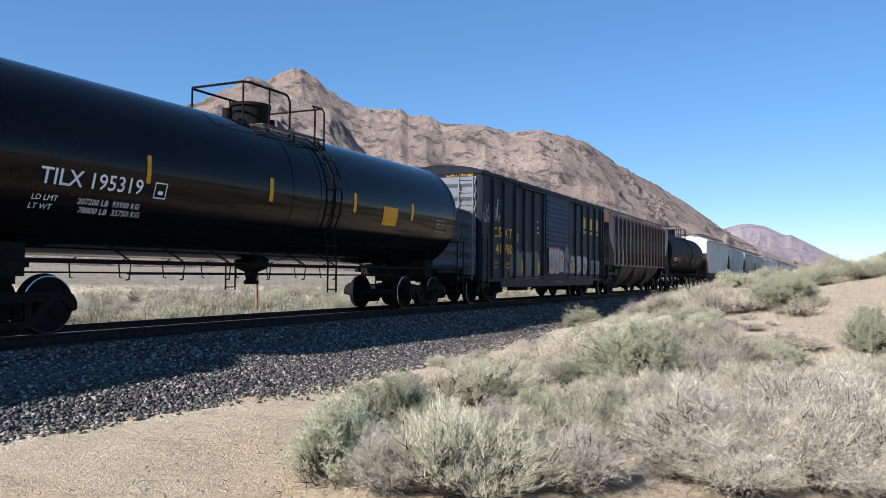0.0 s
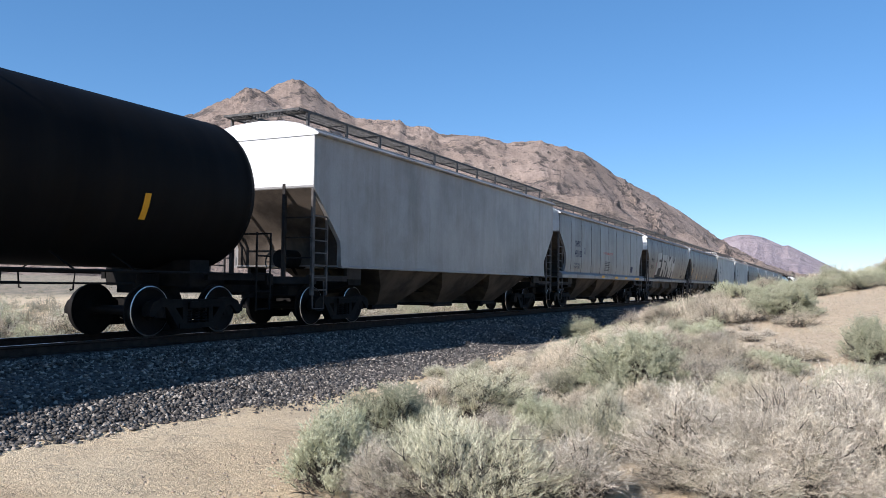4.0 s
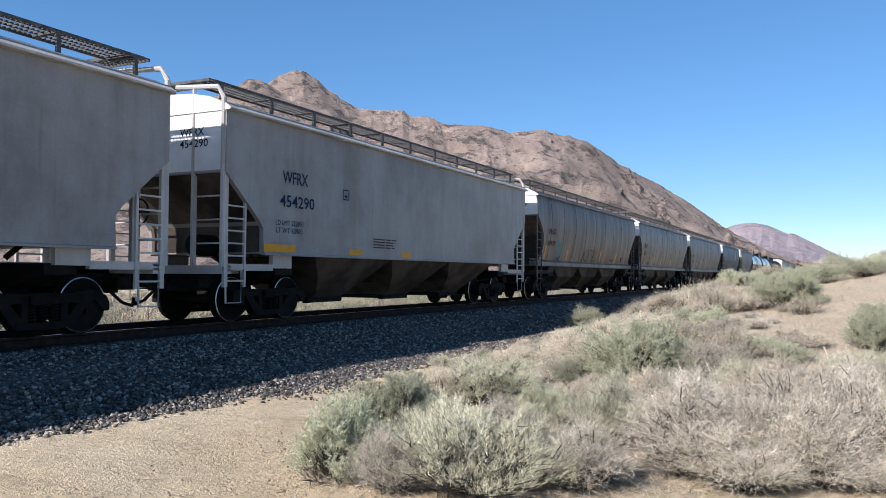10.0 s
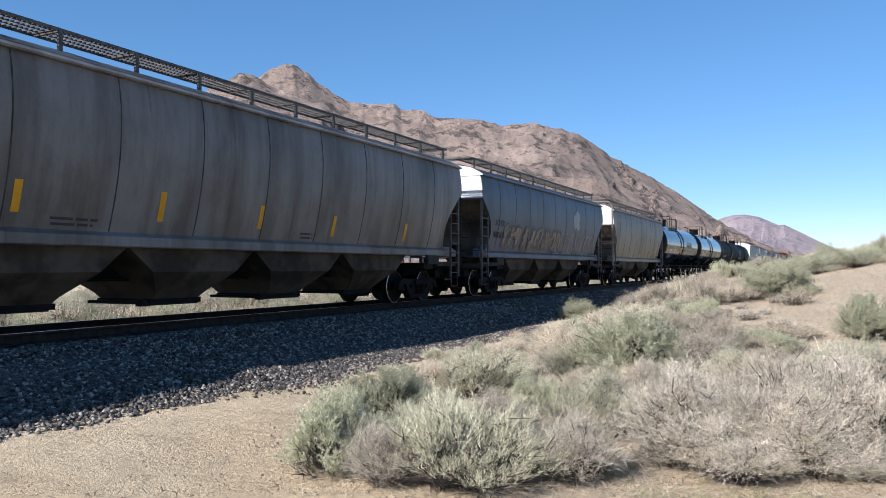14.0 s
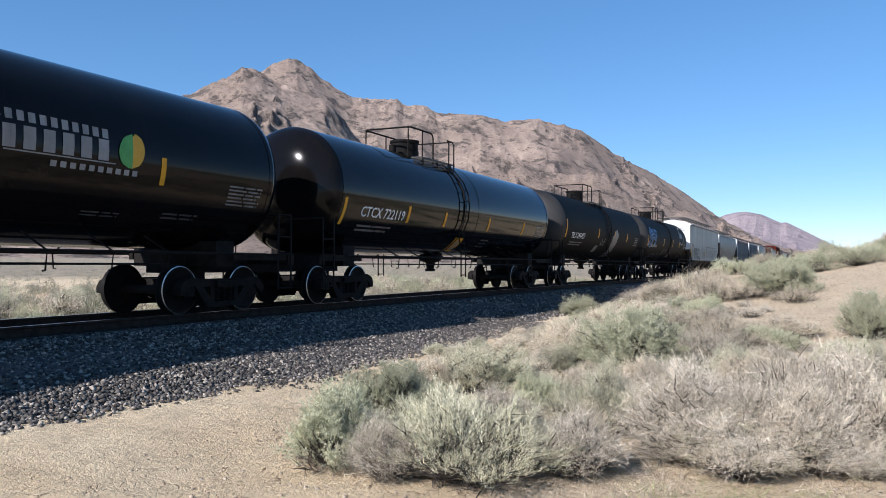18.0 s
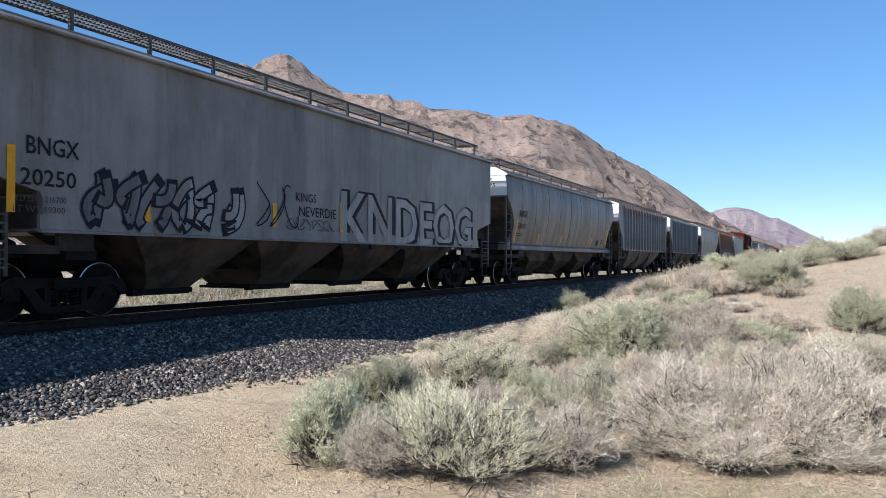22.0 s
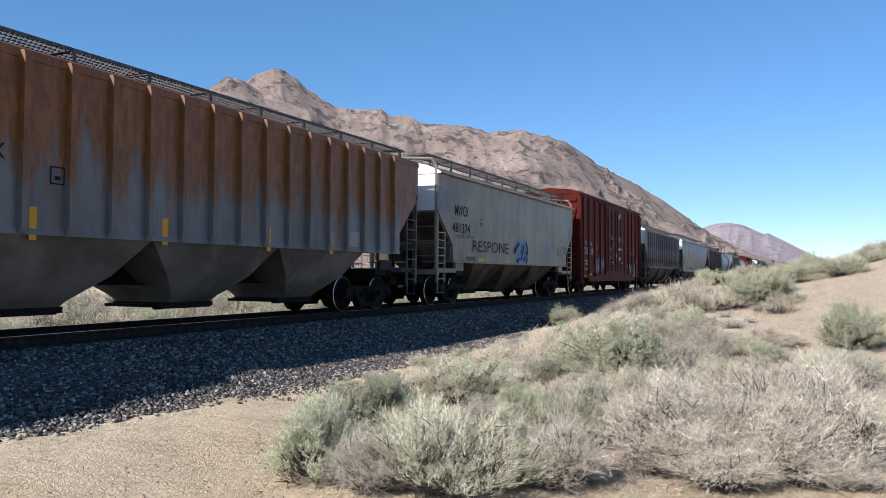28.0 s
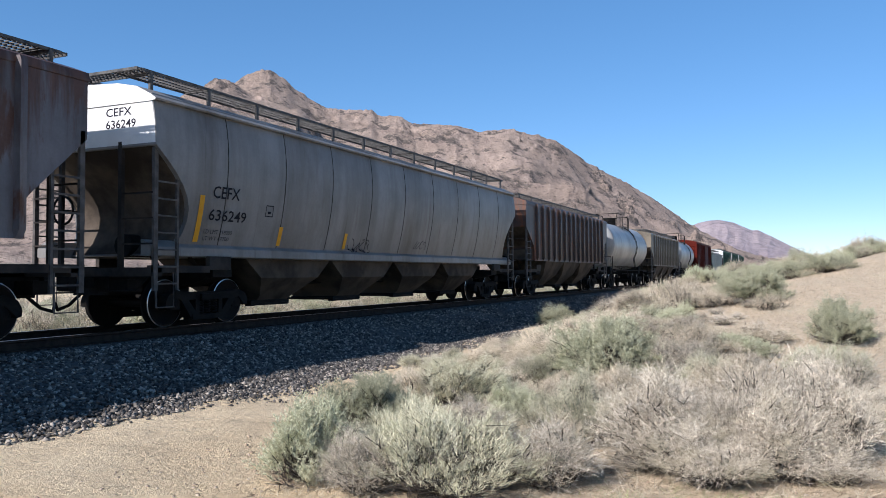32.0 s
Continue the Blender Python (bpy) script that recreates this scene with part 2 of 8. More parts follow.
def ground_z(x, y):
    z = -0.74 + GRADE * max(-40.0, min(y, 400.0))
    z += ease(6, 36, y) * 1.45 * ease(-7.4, -3.2, x) * (1 - 0.8 * ease(60, 160, y))
    z += ease(-3.5, 5, x) * ease(8, 34, y) * 1.15 * (1 - 0.8 * ease(60, 160, y))
    near = math.exp(-(x * x + y * y) / 4000.0)
    p = Vector((x, y, 0))
    rough = ease(-7.6, -5.5, x) if x > XC else ease(-19.0, -23.0, x)
    z += rough * near * (0.16 * noise.noise(p * 0.16) + 0.07 * noise.noise(p * 0.55))
    z += near * (0.024 * noise.noise(p * 1.7) + 0.012 * noise.noise(p * 4.5))
    far = math.hypot(x, y)
    if x < XC:
        z += ease(60, 700, far) * 6.0 * ease(0, -400, x)
    return z


def ground_sheet():
    rings = [0.0]
    r = 0.6
    while r < 4800:
        rings.append(r)
        r *= 1.035 if r < 60 else 1.09
    az, a = [], -180.0
    while a < 180:
        az.append(a)
        a += 0.8 if -66 < a < 12 else 6.0
    s = Solid()
    pts = [(0, 0, ground_z(0, 0))]
    for r in rings[1:]:
        for a in az:
            x, y = r * math.sin(radians(a)), r * math.cos(radians(a))
            pts.append((x, y, ground_z(x, y)))
    n, fs = len(az), []
    for k in range(n):
        fs.append((0, 1 + (k + 1) % n, 1 + k))
    for i in range(len(rings) - 2):
        for k in range(n):
            p, q = 1 + i * n + k, 1 + i * n + (k + 1) % n
            fs.append((p, q, q + n, p + n))
    s.add(pts, fs)
    return s


def sand_material():
    m = bpy.data.materials.new("dry_desert_soil")
    t, n, l, b = nodes_of(m)
    broad, mid, fine = noise_of(t, 0.35, 5), noise_of(t, 3.0, 6, 0.65), noise_of(t, 45.0, 5, 0.75)
    col = mix_of(t, 'MIX', ramp_of(t, broad, 0.35, 0.65), (0.70, 0.54, 0.335), (0.80, 0.645, 0.42))
    col = mix_of(t, 'MIX', ramp_of(t, mid, 0.48, 0.8), col, (0.54, 0.405, 0.25))
    # stony soil on the bank
    ob, sep = n.new("ShaderNodeTexCoord"), n.new("ShaderNodeSeparateXYZ")
    l.new(ob.outputs["Object"], sep.inputs[0])
    edge = n.new("ShaderNodeMath")
    edge.operation = 'MULTIPLY_ADD'
    edge.inputs[1].default_value = 3.0
    l.new(broad, edge.inputs[0])
    l.new(sep.outputs[0], edge.inputs[2])
    grit = mix_of(t, 'MIX', ramp_of(t, noise_of(t, 14.0, 6, 0.75), 0.35, 0.65), (0.52, 0.395, 0.255), (0.70, 0.56, 0.38))
    bank = ramp_of(t, edge.outputs[0], -2.2, -0.4)
    col = mix_of(t, 'MIX', bank, col, grit)
    col = mix_of(t, 'OVERLAY', 0.4, col, fine)
    # open brush far out on the plain
    dist = n.new("ShaderNodeVectorMath")
    dist.operation = 'LENGTH'
    l.new(ob.outputs["Object"], dist.inputs[0])
    clump = n.new("ShaderNodeTexVoronoi")
    clump.inputs["Scale"].default_value = 0.42
    l.new(ob.outputs["Object"], clump.inputs["Vector"])
    brush = mix_of(t, 'MIX', ramp_of(t, clump.outputs["Distance"], 0.25, 0.62), (0.17, 0.16, 0.105), (0.36, 0.29, 0.20))
    col = mix_of(t, 'MIX', ramp_of(t, dist.outputs["Value"], 70, 110), col, brush)
    # mud cracks
    c = n.new("ShaderNodeTexCoord")
    warp = n.new("ShaderNodeTexNoise")
    warp.inputs["Scale"].default_value = 2.2
    l.new(c.outputs["Object"], warp.inputs["Vector"])
    v = n.new("ShaderNodeTexVoronoi")
    v.feature = 'DISTANCE_TO_EDGE'
    v.inputs["Scale"].default_value = 6.5
    add = n.new("ShaderNodeVectorMath")
    sc = n.new("ShaderNodeVectorMath")
    sc.operation = 'SCALE'
    sc.inputs["Scale"].default_value = 0.35
    l.new(warp.outputs["Color"], sc.inputs[0])
    l.new(c.outputs["Object"], add.inputs[0])
    l.new(sc.outputs[0], add.inputs[1])
    l.new(add.outputs[0], v.inputs["Vector"])
    crack = ramp_of(t, v.outputs["Distance"], 0.003, 0.030)
    where = ramp_of(t, noise_of(t, 2.6, 5, 0.7), 0.56, 0.46)
    k = n.new("ShaderNodeMath")
    k.operation = 'MAXIMUM'
    l.new(crack, k.inputs[0])
    l.new(where, k.inputs[1])
    l.new(mix_of(t, 'MIX', k.outputs[0], (0.30, 0.215, 0.13), col), b.inputs["Base Color"])
    b.inputs["Roughness"].default_value = 0.95
    h = n.new("ShaderNodeMath")
    h.operation = 'MULTIPLY_ADD'
    h.inputs[1].default_value = 1.0
    l.new(fine, h.inputs[0])
    l.new(k.outputs[0], h.inputs[2])
    crust = noise_of(t, 7.0, 7, 0.7, offset=(4, 1, 0))
    h3 = n.new("ShaderNodeMath")
    h3.operation = 'MULTIPLY_ADD'
    h3.inputs[1].default_value = 3.0
    l.new(crust, h3.inputs[0])
    l.new(h.outputs[0], h3.inputs[2])
    bump_of(t, h3.outputs[0], 1.0, 0.03)
    return m


thing("ground", ground_sheet(), sand_material(), "pale tan desert soil, cracked and dry", "ground", kind="structure")


# ---- mountains ----
def table(rows, a):
    for (a0, e0), (a1, e1) in zip(rows, rows[1:]):
        if a0 <= a <= a1:
            w = (a - a0) / (a1 - a0)
            return e0 + (e1 - e0) * w
    return rows[0][1] if a < rows[0][0] else rows[-1][1]


RIDGE = ((-100, 3.0), (-70, 5.5), (-55, 8.0), (-47.5, 9.6), (-43, 10.6), (-41.0, 11.5), (-39.6, 12.9), (-38.42, 13.67), (-37.75, 14.01), (-37.23, 14.12), (-36.71, 14.1),
         (-35.62, 13.41), (-35.02, 12.84), (-34.0, 12.25), (-32.78, 11.65), (-31.55, 11.51), (-30.32, 11.57), (-29.49, 11.5), (-29.0, 11.13), (-27.63, 11.12), (-26.39, 10.56),
         (-24.94, 10.55), (-23.28, 10.38), (-21.63, 9.96), (-20.4, 10.06), (-19.17, 10.11), (-18.35, 9.81), (-17.14, 9.58), (-15.93, 9.15), (-15.01, 8.52), (-13.27, 7.28),
         (-11.21, 6.18), (-9.3, 4.94), (-7.43, 3.52), (-6.14, 2.56), (-3.81, 1.25), (-1.37, 0.4), (4.0, -0.3))
SPUR = ((-100, 3.0), (-70, 5.5), (-55, 8.3), (-47.0, 10.3), (-44.2, 11.2), (-42.69, 12.1), (-41.74, 12.54), (-41.08, 12.96), (-40.58, 13.29), (-39.6, 13.22), (-38.05, 12.4),
        (-36.08, 11.7), (-34.66, 11.25), (-33.64, 10.25), (-32.63, 9.05), (-31.63, 7.85), (-30.5, 6.5), (-28.5, 4.5), (-26.0, 2.0), (-24.0, 0.4))
KNOLL = ((-31.0, 1.0), (-29.0, 5.0), (-27.9, 6.55), (-26.66, 7.3), (-25.0, 7.7), (-23.34, 8.05), (-22.5, 7.8), (-21.26, 7.48), (-19.2, 6.6), (-17.17, 6.15), (-15.2, 6.2), (-14.0, 5.5), (-12.5, 4.4), (-10.9, 3.3), (-8.0, 1.6), (-4.0, 0.3))


def flank(s, rows, az, us, crest, foot, gully, jag, outcrop, seed):
    """One slope of the mountain, from its foot to its crest and over it."""
    pts = []
    for a in az:
        el, rag = table(rows, a), jag * (0.10 * noise.noise(Vector((a * 1.7, seed, 0))) + 0.075 * noise.noise(Vector((a * 5.0, seed, 1))) + 0.05 * noise.noise(Vector((a * 13.0, seed, 2))))
        rc, rf = crest(a), foot(a)
        top, rag = rc * math.tan(radians(el)) + 1.0, rc * math.tan(radians(rag))
        sa, ca = math.sin(radians(a)), math.cos(radians(a))
        for u in us:
            r = rf + (rc - rf) * u
            base = ground_z(r * sa, r * ca) - 2.5
            tall = max(4.0, top - base)
            body = math.sin(math.pi * min(1.0, u * 0.97 + 0.02)) ** 0.6 if u <= 1 else 0.2
            h = base + tall * (0.32 * u + 0.68 * u ** 1.7 if u <= 1 else 1 - (u - 1) * 1.6)
            furrow = noise.ridged_multi_fractal(Vector((a * 0.30 + 0.5 * u, u * 1.2, seed)), 0.9, 2.1, 2, 1.0, 2.0) - 1.1
            h += tall * body * gully * furrow + rag * min(1.0, u) ** 60
            k = outcrop(a, u)
            p = Vector((r * sa, r * ca, seed * 40))
            lump = 20 * noise.noise(p / 150) + 10 * noise.noise(p / 62)
            knob = 6.0 * noise.noise(p / 27) + 3.2 * noise.noise(p / 12) + 1.6 * noise.noise(p / 6)
            h += body * (0.9 * lump + (0.75 + 2.2 * k) * knob) + k * 5.0 * ease(0.0, 0.25, noise.noise(p / 36) + 0.5 * noise.noise(p / 14)) * min(1.0, body * 2)
            pts.append((r * sa, r * ca, h))
    n = len(us)
    s.add(pts, [(i * n + j, (i + 1) * n + j, (i + 1) * n + j + 1, i * n + j + 1) for i in range(len(az) - 1) for j in range(n - 1)])


def crags(p, octaves=5):
    return noise.multi_fractal(p, 0.9, 2.1, octaves) - 1.0


def patchy(a, u, f, seed, low, high):
    return ease(low, high, noise.noise(Vector((a * f, u * f * 9, seed))) + 0.45 * noise.noise(Vector((a * f * 3, u * f * 26, seed))))


def ridge_outcrop(a, u):
    """Cliff bands under the crest, and scattered outcrops on the long slope."""
    band = math.exp(-((u - 0.93) / 0.055) ** 2) * ease(-34, -31, a) * ease(-14.5, -17, a) * patchy(a, u, 0.35, 2.0, -0.25, 0.15)
    peak = 0.9 * math.exp(-((a + 36.6) / 2.0) ** 2 - ((u - 0.84) / 0.05) ** 2)
    slope = patchy(a, u, 0.5, 7.0, 0.18, 0.42) * ease(0.35, 0.5, u) * (0.35 + 0.65 * ease(-22, -18, a))
    low = 0.9 * math.exp(-((a + 10.8) / 2.2) ** 2 - ((u - 0.78) / 0.09) ** 2) * patchy(a, u, 0.6, 9.0, -0.2, 0.2)
    return min(1.0, band + peak + slope + low)


def spur_outcrop(a, u):
    return ease(0.35, 0.55, u) * ease(-45, -41.5, a) * (0.25 + 0.75 * patchy(a, u, 0.45, 4.0, -0.2, 0.2)) if u < 1.01 else 0.3


def knoll_outcrop(a, u):
    return (0.2 + 0.8 * patchy(a, u, 0.5, 6.0, -0.15, 0.25)) * ease(0.2, 0.4, u)


def mountain():
    s = Solid()
    us = [k / 50 for k in range(25)] + [0.5 + 0.5 * k / 84 for k in range(85)] + [1.03, 1.1, 1.3]
    flank(s, RIDGE, [-100 + 0.6 * k for k in range(92)] + [-44.8 + 0.10 * k for k in range(489)], us, lambda a: 1500 + 400 * ease(-20, -2, a), lambda a: 700 + 250 * ease(-25, -3, a), 0.035, 1.0, ridge_outcrop, 3.0)
    flank(s, SPUR, [-100 + 0.6 * k for k in range(83)] + [-50.2 + 0.10 * k for k in range(263)], us, lambda a: 1000, lambda a: 420, 0.028, 1.3, spur_outcrop, 13.0)
    us = [k / 60 for k in range(61)] + [1.04, 1.2]
    flank(s, KNOLL, [-31 + 0.10 * k for k in range(271)], us, lambda a: 800, lambda a: 520, 0.022, 1.3, knoll_outcrop, 23.0)
    return s


def rock_material(name, pale, brown, dark, scale):
    """Weathered slope: scree and thin brush in fine speckle, dark rock where it is steep."""
    m = bpy.data.materials.new(name)
    t, n, l, b = nodes_of(m)
    geo = n.new("ShaderNodeNewGeometry")
    sep = n.new("ShaderNodeSeparateXYZ")
    l.new(geo.outputs["True Normal"], sep.inputs[0])
    broad, mid = noise_of(t, scale, 6, 0.6), noise_of(t, scale * 6, 8, 0.7)
    speck = noise_of(t, scale * 42, 6, 0.8)
    col = mix_of(t, 'MIX', ramp_of(t, broad, 0.40, 0.64), brown, pale)
    col = mix_of(t, 'MIX', ramp_of(t, mid, 0.50, 0.70), col, tuple(c * 0.78 for c in brown))
    scree = noise_of(t, scale * 1.9, 7, 0.62, offset=(3, 7, 1))
    col = mix_of(t, 'MIX', ramp_of(t, scree, 0.62, 0.68), col, tuple(c * 1.22 for c in pale))
    bush = n.new("ShaderNodeTexVoronoi")
    bush.inputs["Scale"].default_value = scale * 30
    co = n.new("ShaderNodeTexCoord")
    l.new(co.outputs["Object"], bush.inputs["Vector"])
    col = mix_of(t, 'MIX', ramp_of(t, bush.outputs["Distance"], 0.30, 0.12), col, tuple(c * 0.62 for c in brown))
    col = mix_of(t, 'OVERLAY', 0.85, col, speck)
    steep = n.new("ShaderNodeMath")
    steep.operation = 'MULTIPLY_ADD'
    steep.inputs[1].default_value = 0.40
    l.new(mid, steep.inputs[0])
    l.new(sep.outputs[2], steep.inputs[2])
    rough_dark = mix_of(t, 'MIX', ramp_of(t, speck, 0.4, 0.62), tuple(c * 0.7 for c in dark), tuple(c * 1.5 for c in dark))
    col = mix_of(t, 'MIX', ramp_of(t, steep.outputs[0], 0.80, 0.62), col, rough_dark)
    crop = noise_of(t, scale * 4.5, 9, 0.74, offset=(2, 5, 8))
    col = mix_of(t, 'MIX', ramp_of(t, crop, 0.525, 0.585), col, rough_dark)
    l.new(col, b.inputs["Base Color"])
    b.inputs["Roughness"].default_value = 0.95
    b.inputs["Specular IOR Level"].default_value = 0.1
    hh = n.new("ShaderNodeMath")
    hh.operation = 'ADD'
    l.new(speck, hh.inputs[0])
    l.new(mid, hh.inputs[1])
    bump_of(t, hh.outputs[0], 0.8, 8.0)
    return m


thing("mountain", mountain(), rock_material("desert_mountain_rock", (0.465, 0.357, 0.285), (0.355, 0.272, 0.217), (0.15, 0.123, 0.105), 0.006),
      "bare brown rocky desert mountain with dark crags", "mountain", kind="structure")


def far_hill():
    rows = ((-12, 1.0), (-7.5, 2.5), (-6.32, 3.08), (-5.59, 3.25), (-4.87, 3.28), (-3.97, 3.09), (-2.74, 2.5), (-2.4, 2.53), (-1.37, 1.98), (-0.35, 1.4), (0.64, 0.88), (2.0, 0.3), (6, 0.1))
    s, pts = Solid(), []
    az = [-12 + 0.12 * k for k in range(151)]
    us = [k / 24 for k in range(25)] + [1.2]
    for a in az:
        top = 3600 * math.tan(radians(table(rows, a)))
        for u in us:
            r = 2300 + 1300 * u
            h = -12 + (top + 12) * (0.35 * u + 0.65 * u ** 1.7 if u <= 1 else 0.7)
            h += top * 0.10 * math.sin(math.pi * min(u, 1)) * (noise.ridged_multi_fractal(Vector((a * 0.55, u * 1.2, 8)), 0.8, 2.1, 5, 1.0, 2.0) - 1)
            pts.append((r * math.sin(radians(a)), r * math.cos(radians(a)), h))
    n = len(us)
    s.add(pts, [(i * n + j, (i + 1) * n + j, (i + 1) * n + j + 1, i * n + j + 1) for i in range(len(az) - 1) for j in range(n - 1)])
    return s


# Rock tones lifted and purpled: haze of distance put into the colour.
thing("far_hill", far_hill(), rock_material("hazed_hill_rock", (0.46, 0.375, 0.365), (0.40, 0.325, 0.325), (0.29, 0.245, 0.25), 0.003),
      "distant bare hill, haze painted into its purple-brown rock", "hill", kind="structure")


# ---- track ----
def stone_material():
    m = bpy.data.materials.new("grey_ballast")
    t, n, l, b = nodes_of(m)
    geo = n.new("ShaderNodeNewGeometry")
    fine = noise_of(t, 30, 5, 0.7)
    col = mix_of(t, 'MIX', ramp_of(t, geo.outputs["Random Per Island"], 0.0, 1.0), (0.026, 0.023, 0.021), (0.135, 0.120, 0.103))
    pick = n.new("ShaderNodeMath")
    pick.operation = 'FRACT'
    tm = n.new("ShaderNodeMath")
    tm.operation = 'MULTIPLY'
    tm.inputs[1].default_value = 37.0
    l.new(geo.outputs["Random Per Island"], tm.inputs[0])
    l.new(tm.outputs[0], pick.inputs[0])
    col = mix_of(t, 'MIX', ramp_of(t, pick.outputs[0], 0.80, 0.9), col, (0.36, 0.315, 0.26))
    col = mix_of(t, 'OVERLAY', 0.4, col, fine)
    l.new(col, b.inputs["Base Color"])
    b.inputs["Roughness"].default_value = 0.9
    return m


def bed_material():
    m = bpy.data.materials.new("ballast_bed")
    t, n, l, b = nodes_of(m)
    c = n.new("ShaderNodeTexCoord")
    v = n.new("ShaderNodeTexVoronoi")
    v.inputs["Scale"].default_value = 17.0
    l.new(c.outputs["Object"], v.inputs["Vector"])
    broad = noise_of(t, 0.5, 4)
    col = mix_of(t, 'MIX', v.outputs["Color"], (0.03, 0.03, 0.031), (0.12, 0.115, 0.11))
    col = mix_of(t, 'MIX', ramp_of(t, broad, 0.45, 0.8), col, (0.085, 0.078, 0.07))
    l.new(col, b.inputs["Base Color"])
    b.inputs["Roughness"].default_value = 0.92
    bump_of(t, v.outputs["Distance"], 1.0, -0.05)
    return m


def bed_z(d, y=0.0):
    """Height of the ballast over the rail head, d metres from the centre line; the toe spreads where stone was tipped."""
    if d > 1.65:
        d = 1.65 + (d - 1.65) * 2.5 / (2.5 + 0.55 * math.exp(-((y - 10.8) / 4.2) ** 2) - 0.15 * ease(15, 22, y) + 0.14 * noise.noise(Vector((y * 0.6, 3, 0))) + 0.07 * noise.noise(Vector((y * 2.1, 5, 0))))
    d = abs(d)
    return -0.20 if d < 1.65 else -0.20 - 0.60 * min(1.0, (d - 1.65) / 2.5) - max(0.0, d - 4.15) * 0.3


def bed():
    s = Solid()
    ds = [-5.0, -4.2, -3.4, -2.5, -1.65, -0.6, 0.6, 1.65, 2.1, 2.5, 2.9, 3.4, 3.6, 3.8, 4.0, 4.2, 4.4, 4.6, 4.8, 5.4]
    ys, y = [], -60.0
    while y < 700:
        ys.append(y)
        y += 0.35 if 2 < y < 30 else 4.0
    pts = []
    for y in ys:
        for d in ds:
            wob = 0.03 * noise.noise(Vector((d * 0.9, y * 0.5, 0))) + 0.05 * noise.noise(Vector((d * 0.3, y * 0.16, 4))) * (abs(d) > 1.7)
            pts.append((XC + d, y, bed_z(d, y) + GRADE * y + wob))
    n = len(ds)
    s.add(pts, [(i * n + j, i * n + j + 1, (i + 1) * n + j + 1, (i + 1) * n + j) for i in range(len(ys) - 1) for j in range(n - 1)])
    return s


thing("ballast", bed(), bed_material(), "dark grey crushed stone railway ballast bed", "ballast", kind="structure")


def rail_mesh():
    prof = [(-0.037, 0), (0.037, 0), (0.037, -0.035), (0.01, -0.05), (0.01, -0.145), (0.075, -0.16), (0.075, -0.175), (-0.075, -0.175), (-0.075, -0.16), (-0.01, -0.145), (-0.01, -0.05), (-0.037, -0.035)]
    s = Solid()
    ends = (-60.0, 0.0, 20.0, 60.0, 200.0, 700.0)
    for i in range(len(prof)):
        (x0, z0), (x1, z1) = prof[i], prof[(i + 1) % len(prof)]
        for y0, y1 in zip(ends, ends[1:]):
            s.add([(x0, y0, z0 + GRADE * y0), (x1, y0, z1 + GRADE * y0), (x1, y1, z1 + GRADE * y1), (x0, y1, z0 + GRADE * y1)], [(0, 3, 2, 1)], 1 if i == 0 else 0)
    return s.mesh("rail", [M_RAIL, M_RAILTOP], False)


RAIL = rail_mesh()
for dx in (0.755, -0.755):
    thing("rail", RAIL, None, "worn steel rail with rusty web", "rail", "rails of the track", "structure", pose(XC + dx, 0, 0))


M_SEAM = surface("stained_weld", (0.03, 0.027, 0.024), (0.07, 0.064, 0.058), 2.0, 0.7, 0.1)

# ---- lettering ----
LETTERS = {}


def prepare_letters(words):
    made = []
    for w, bold in words:
        cu = bpy.data.curves.new("lettering", 'FONT')
        cu.body, cu.size, cu.resolution_u = w, 1.0, 2
        cu.offset = 0.010 * bold
        made.append((w, bold, new("lettering", cu)))
    dg = bpy.context.evaluated_depsgraph_get()
    for w, bold, ob in made:
        me = bpy.data.meshes.new_from_object(ob.evaluated_get(dg))
        v = [(p.co.x, p.co.y) for p in me.vertices]
        f = [tuple(p.vertices) for p in me.polygons]
        x0, x1 = min(p[0] for p in v), max(p[0] for p in v)
        LETTERS[w, bold] = ([(p[0] - x0, p[1]) for p in v], f, x1 - x0)
        bpy.data.meshes.remove(me)
        cu = ob.data
        bpy.data.objects.remove(ob)
        bpy.data.curves.remove(cu)


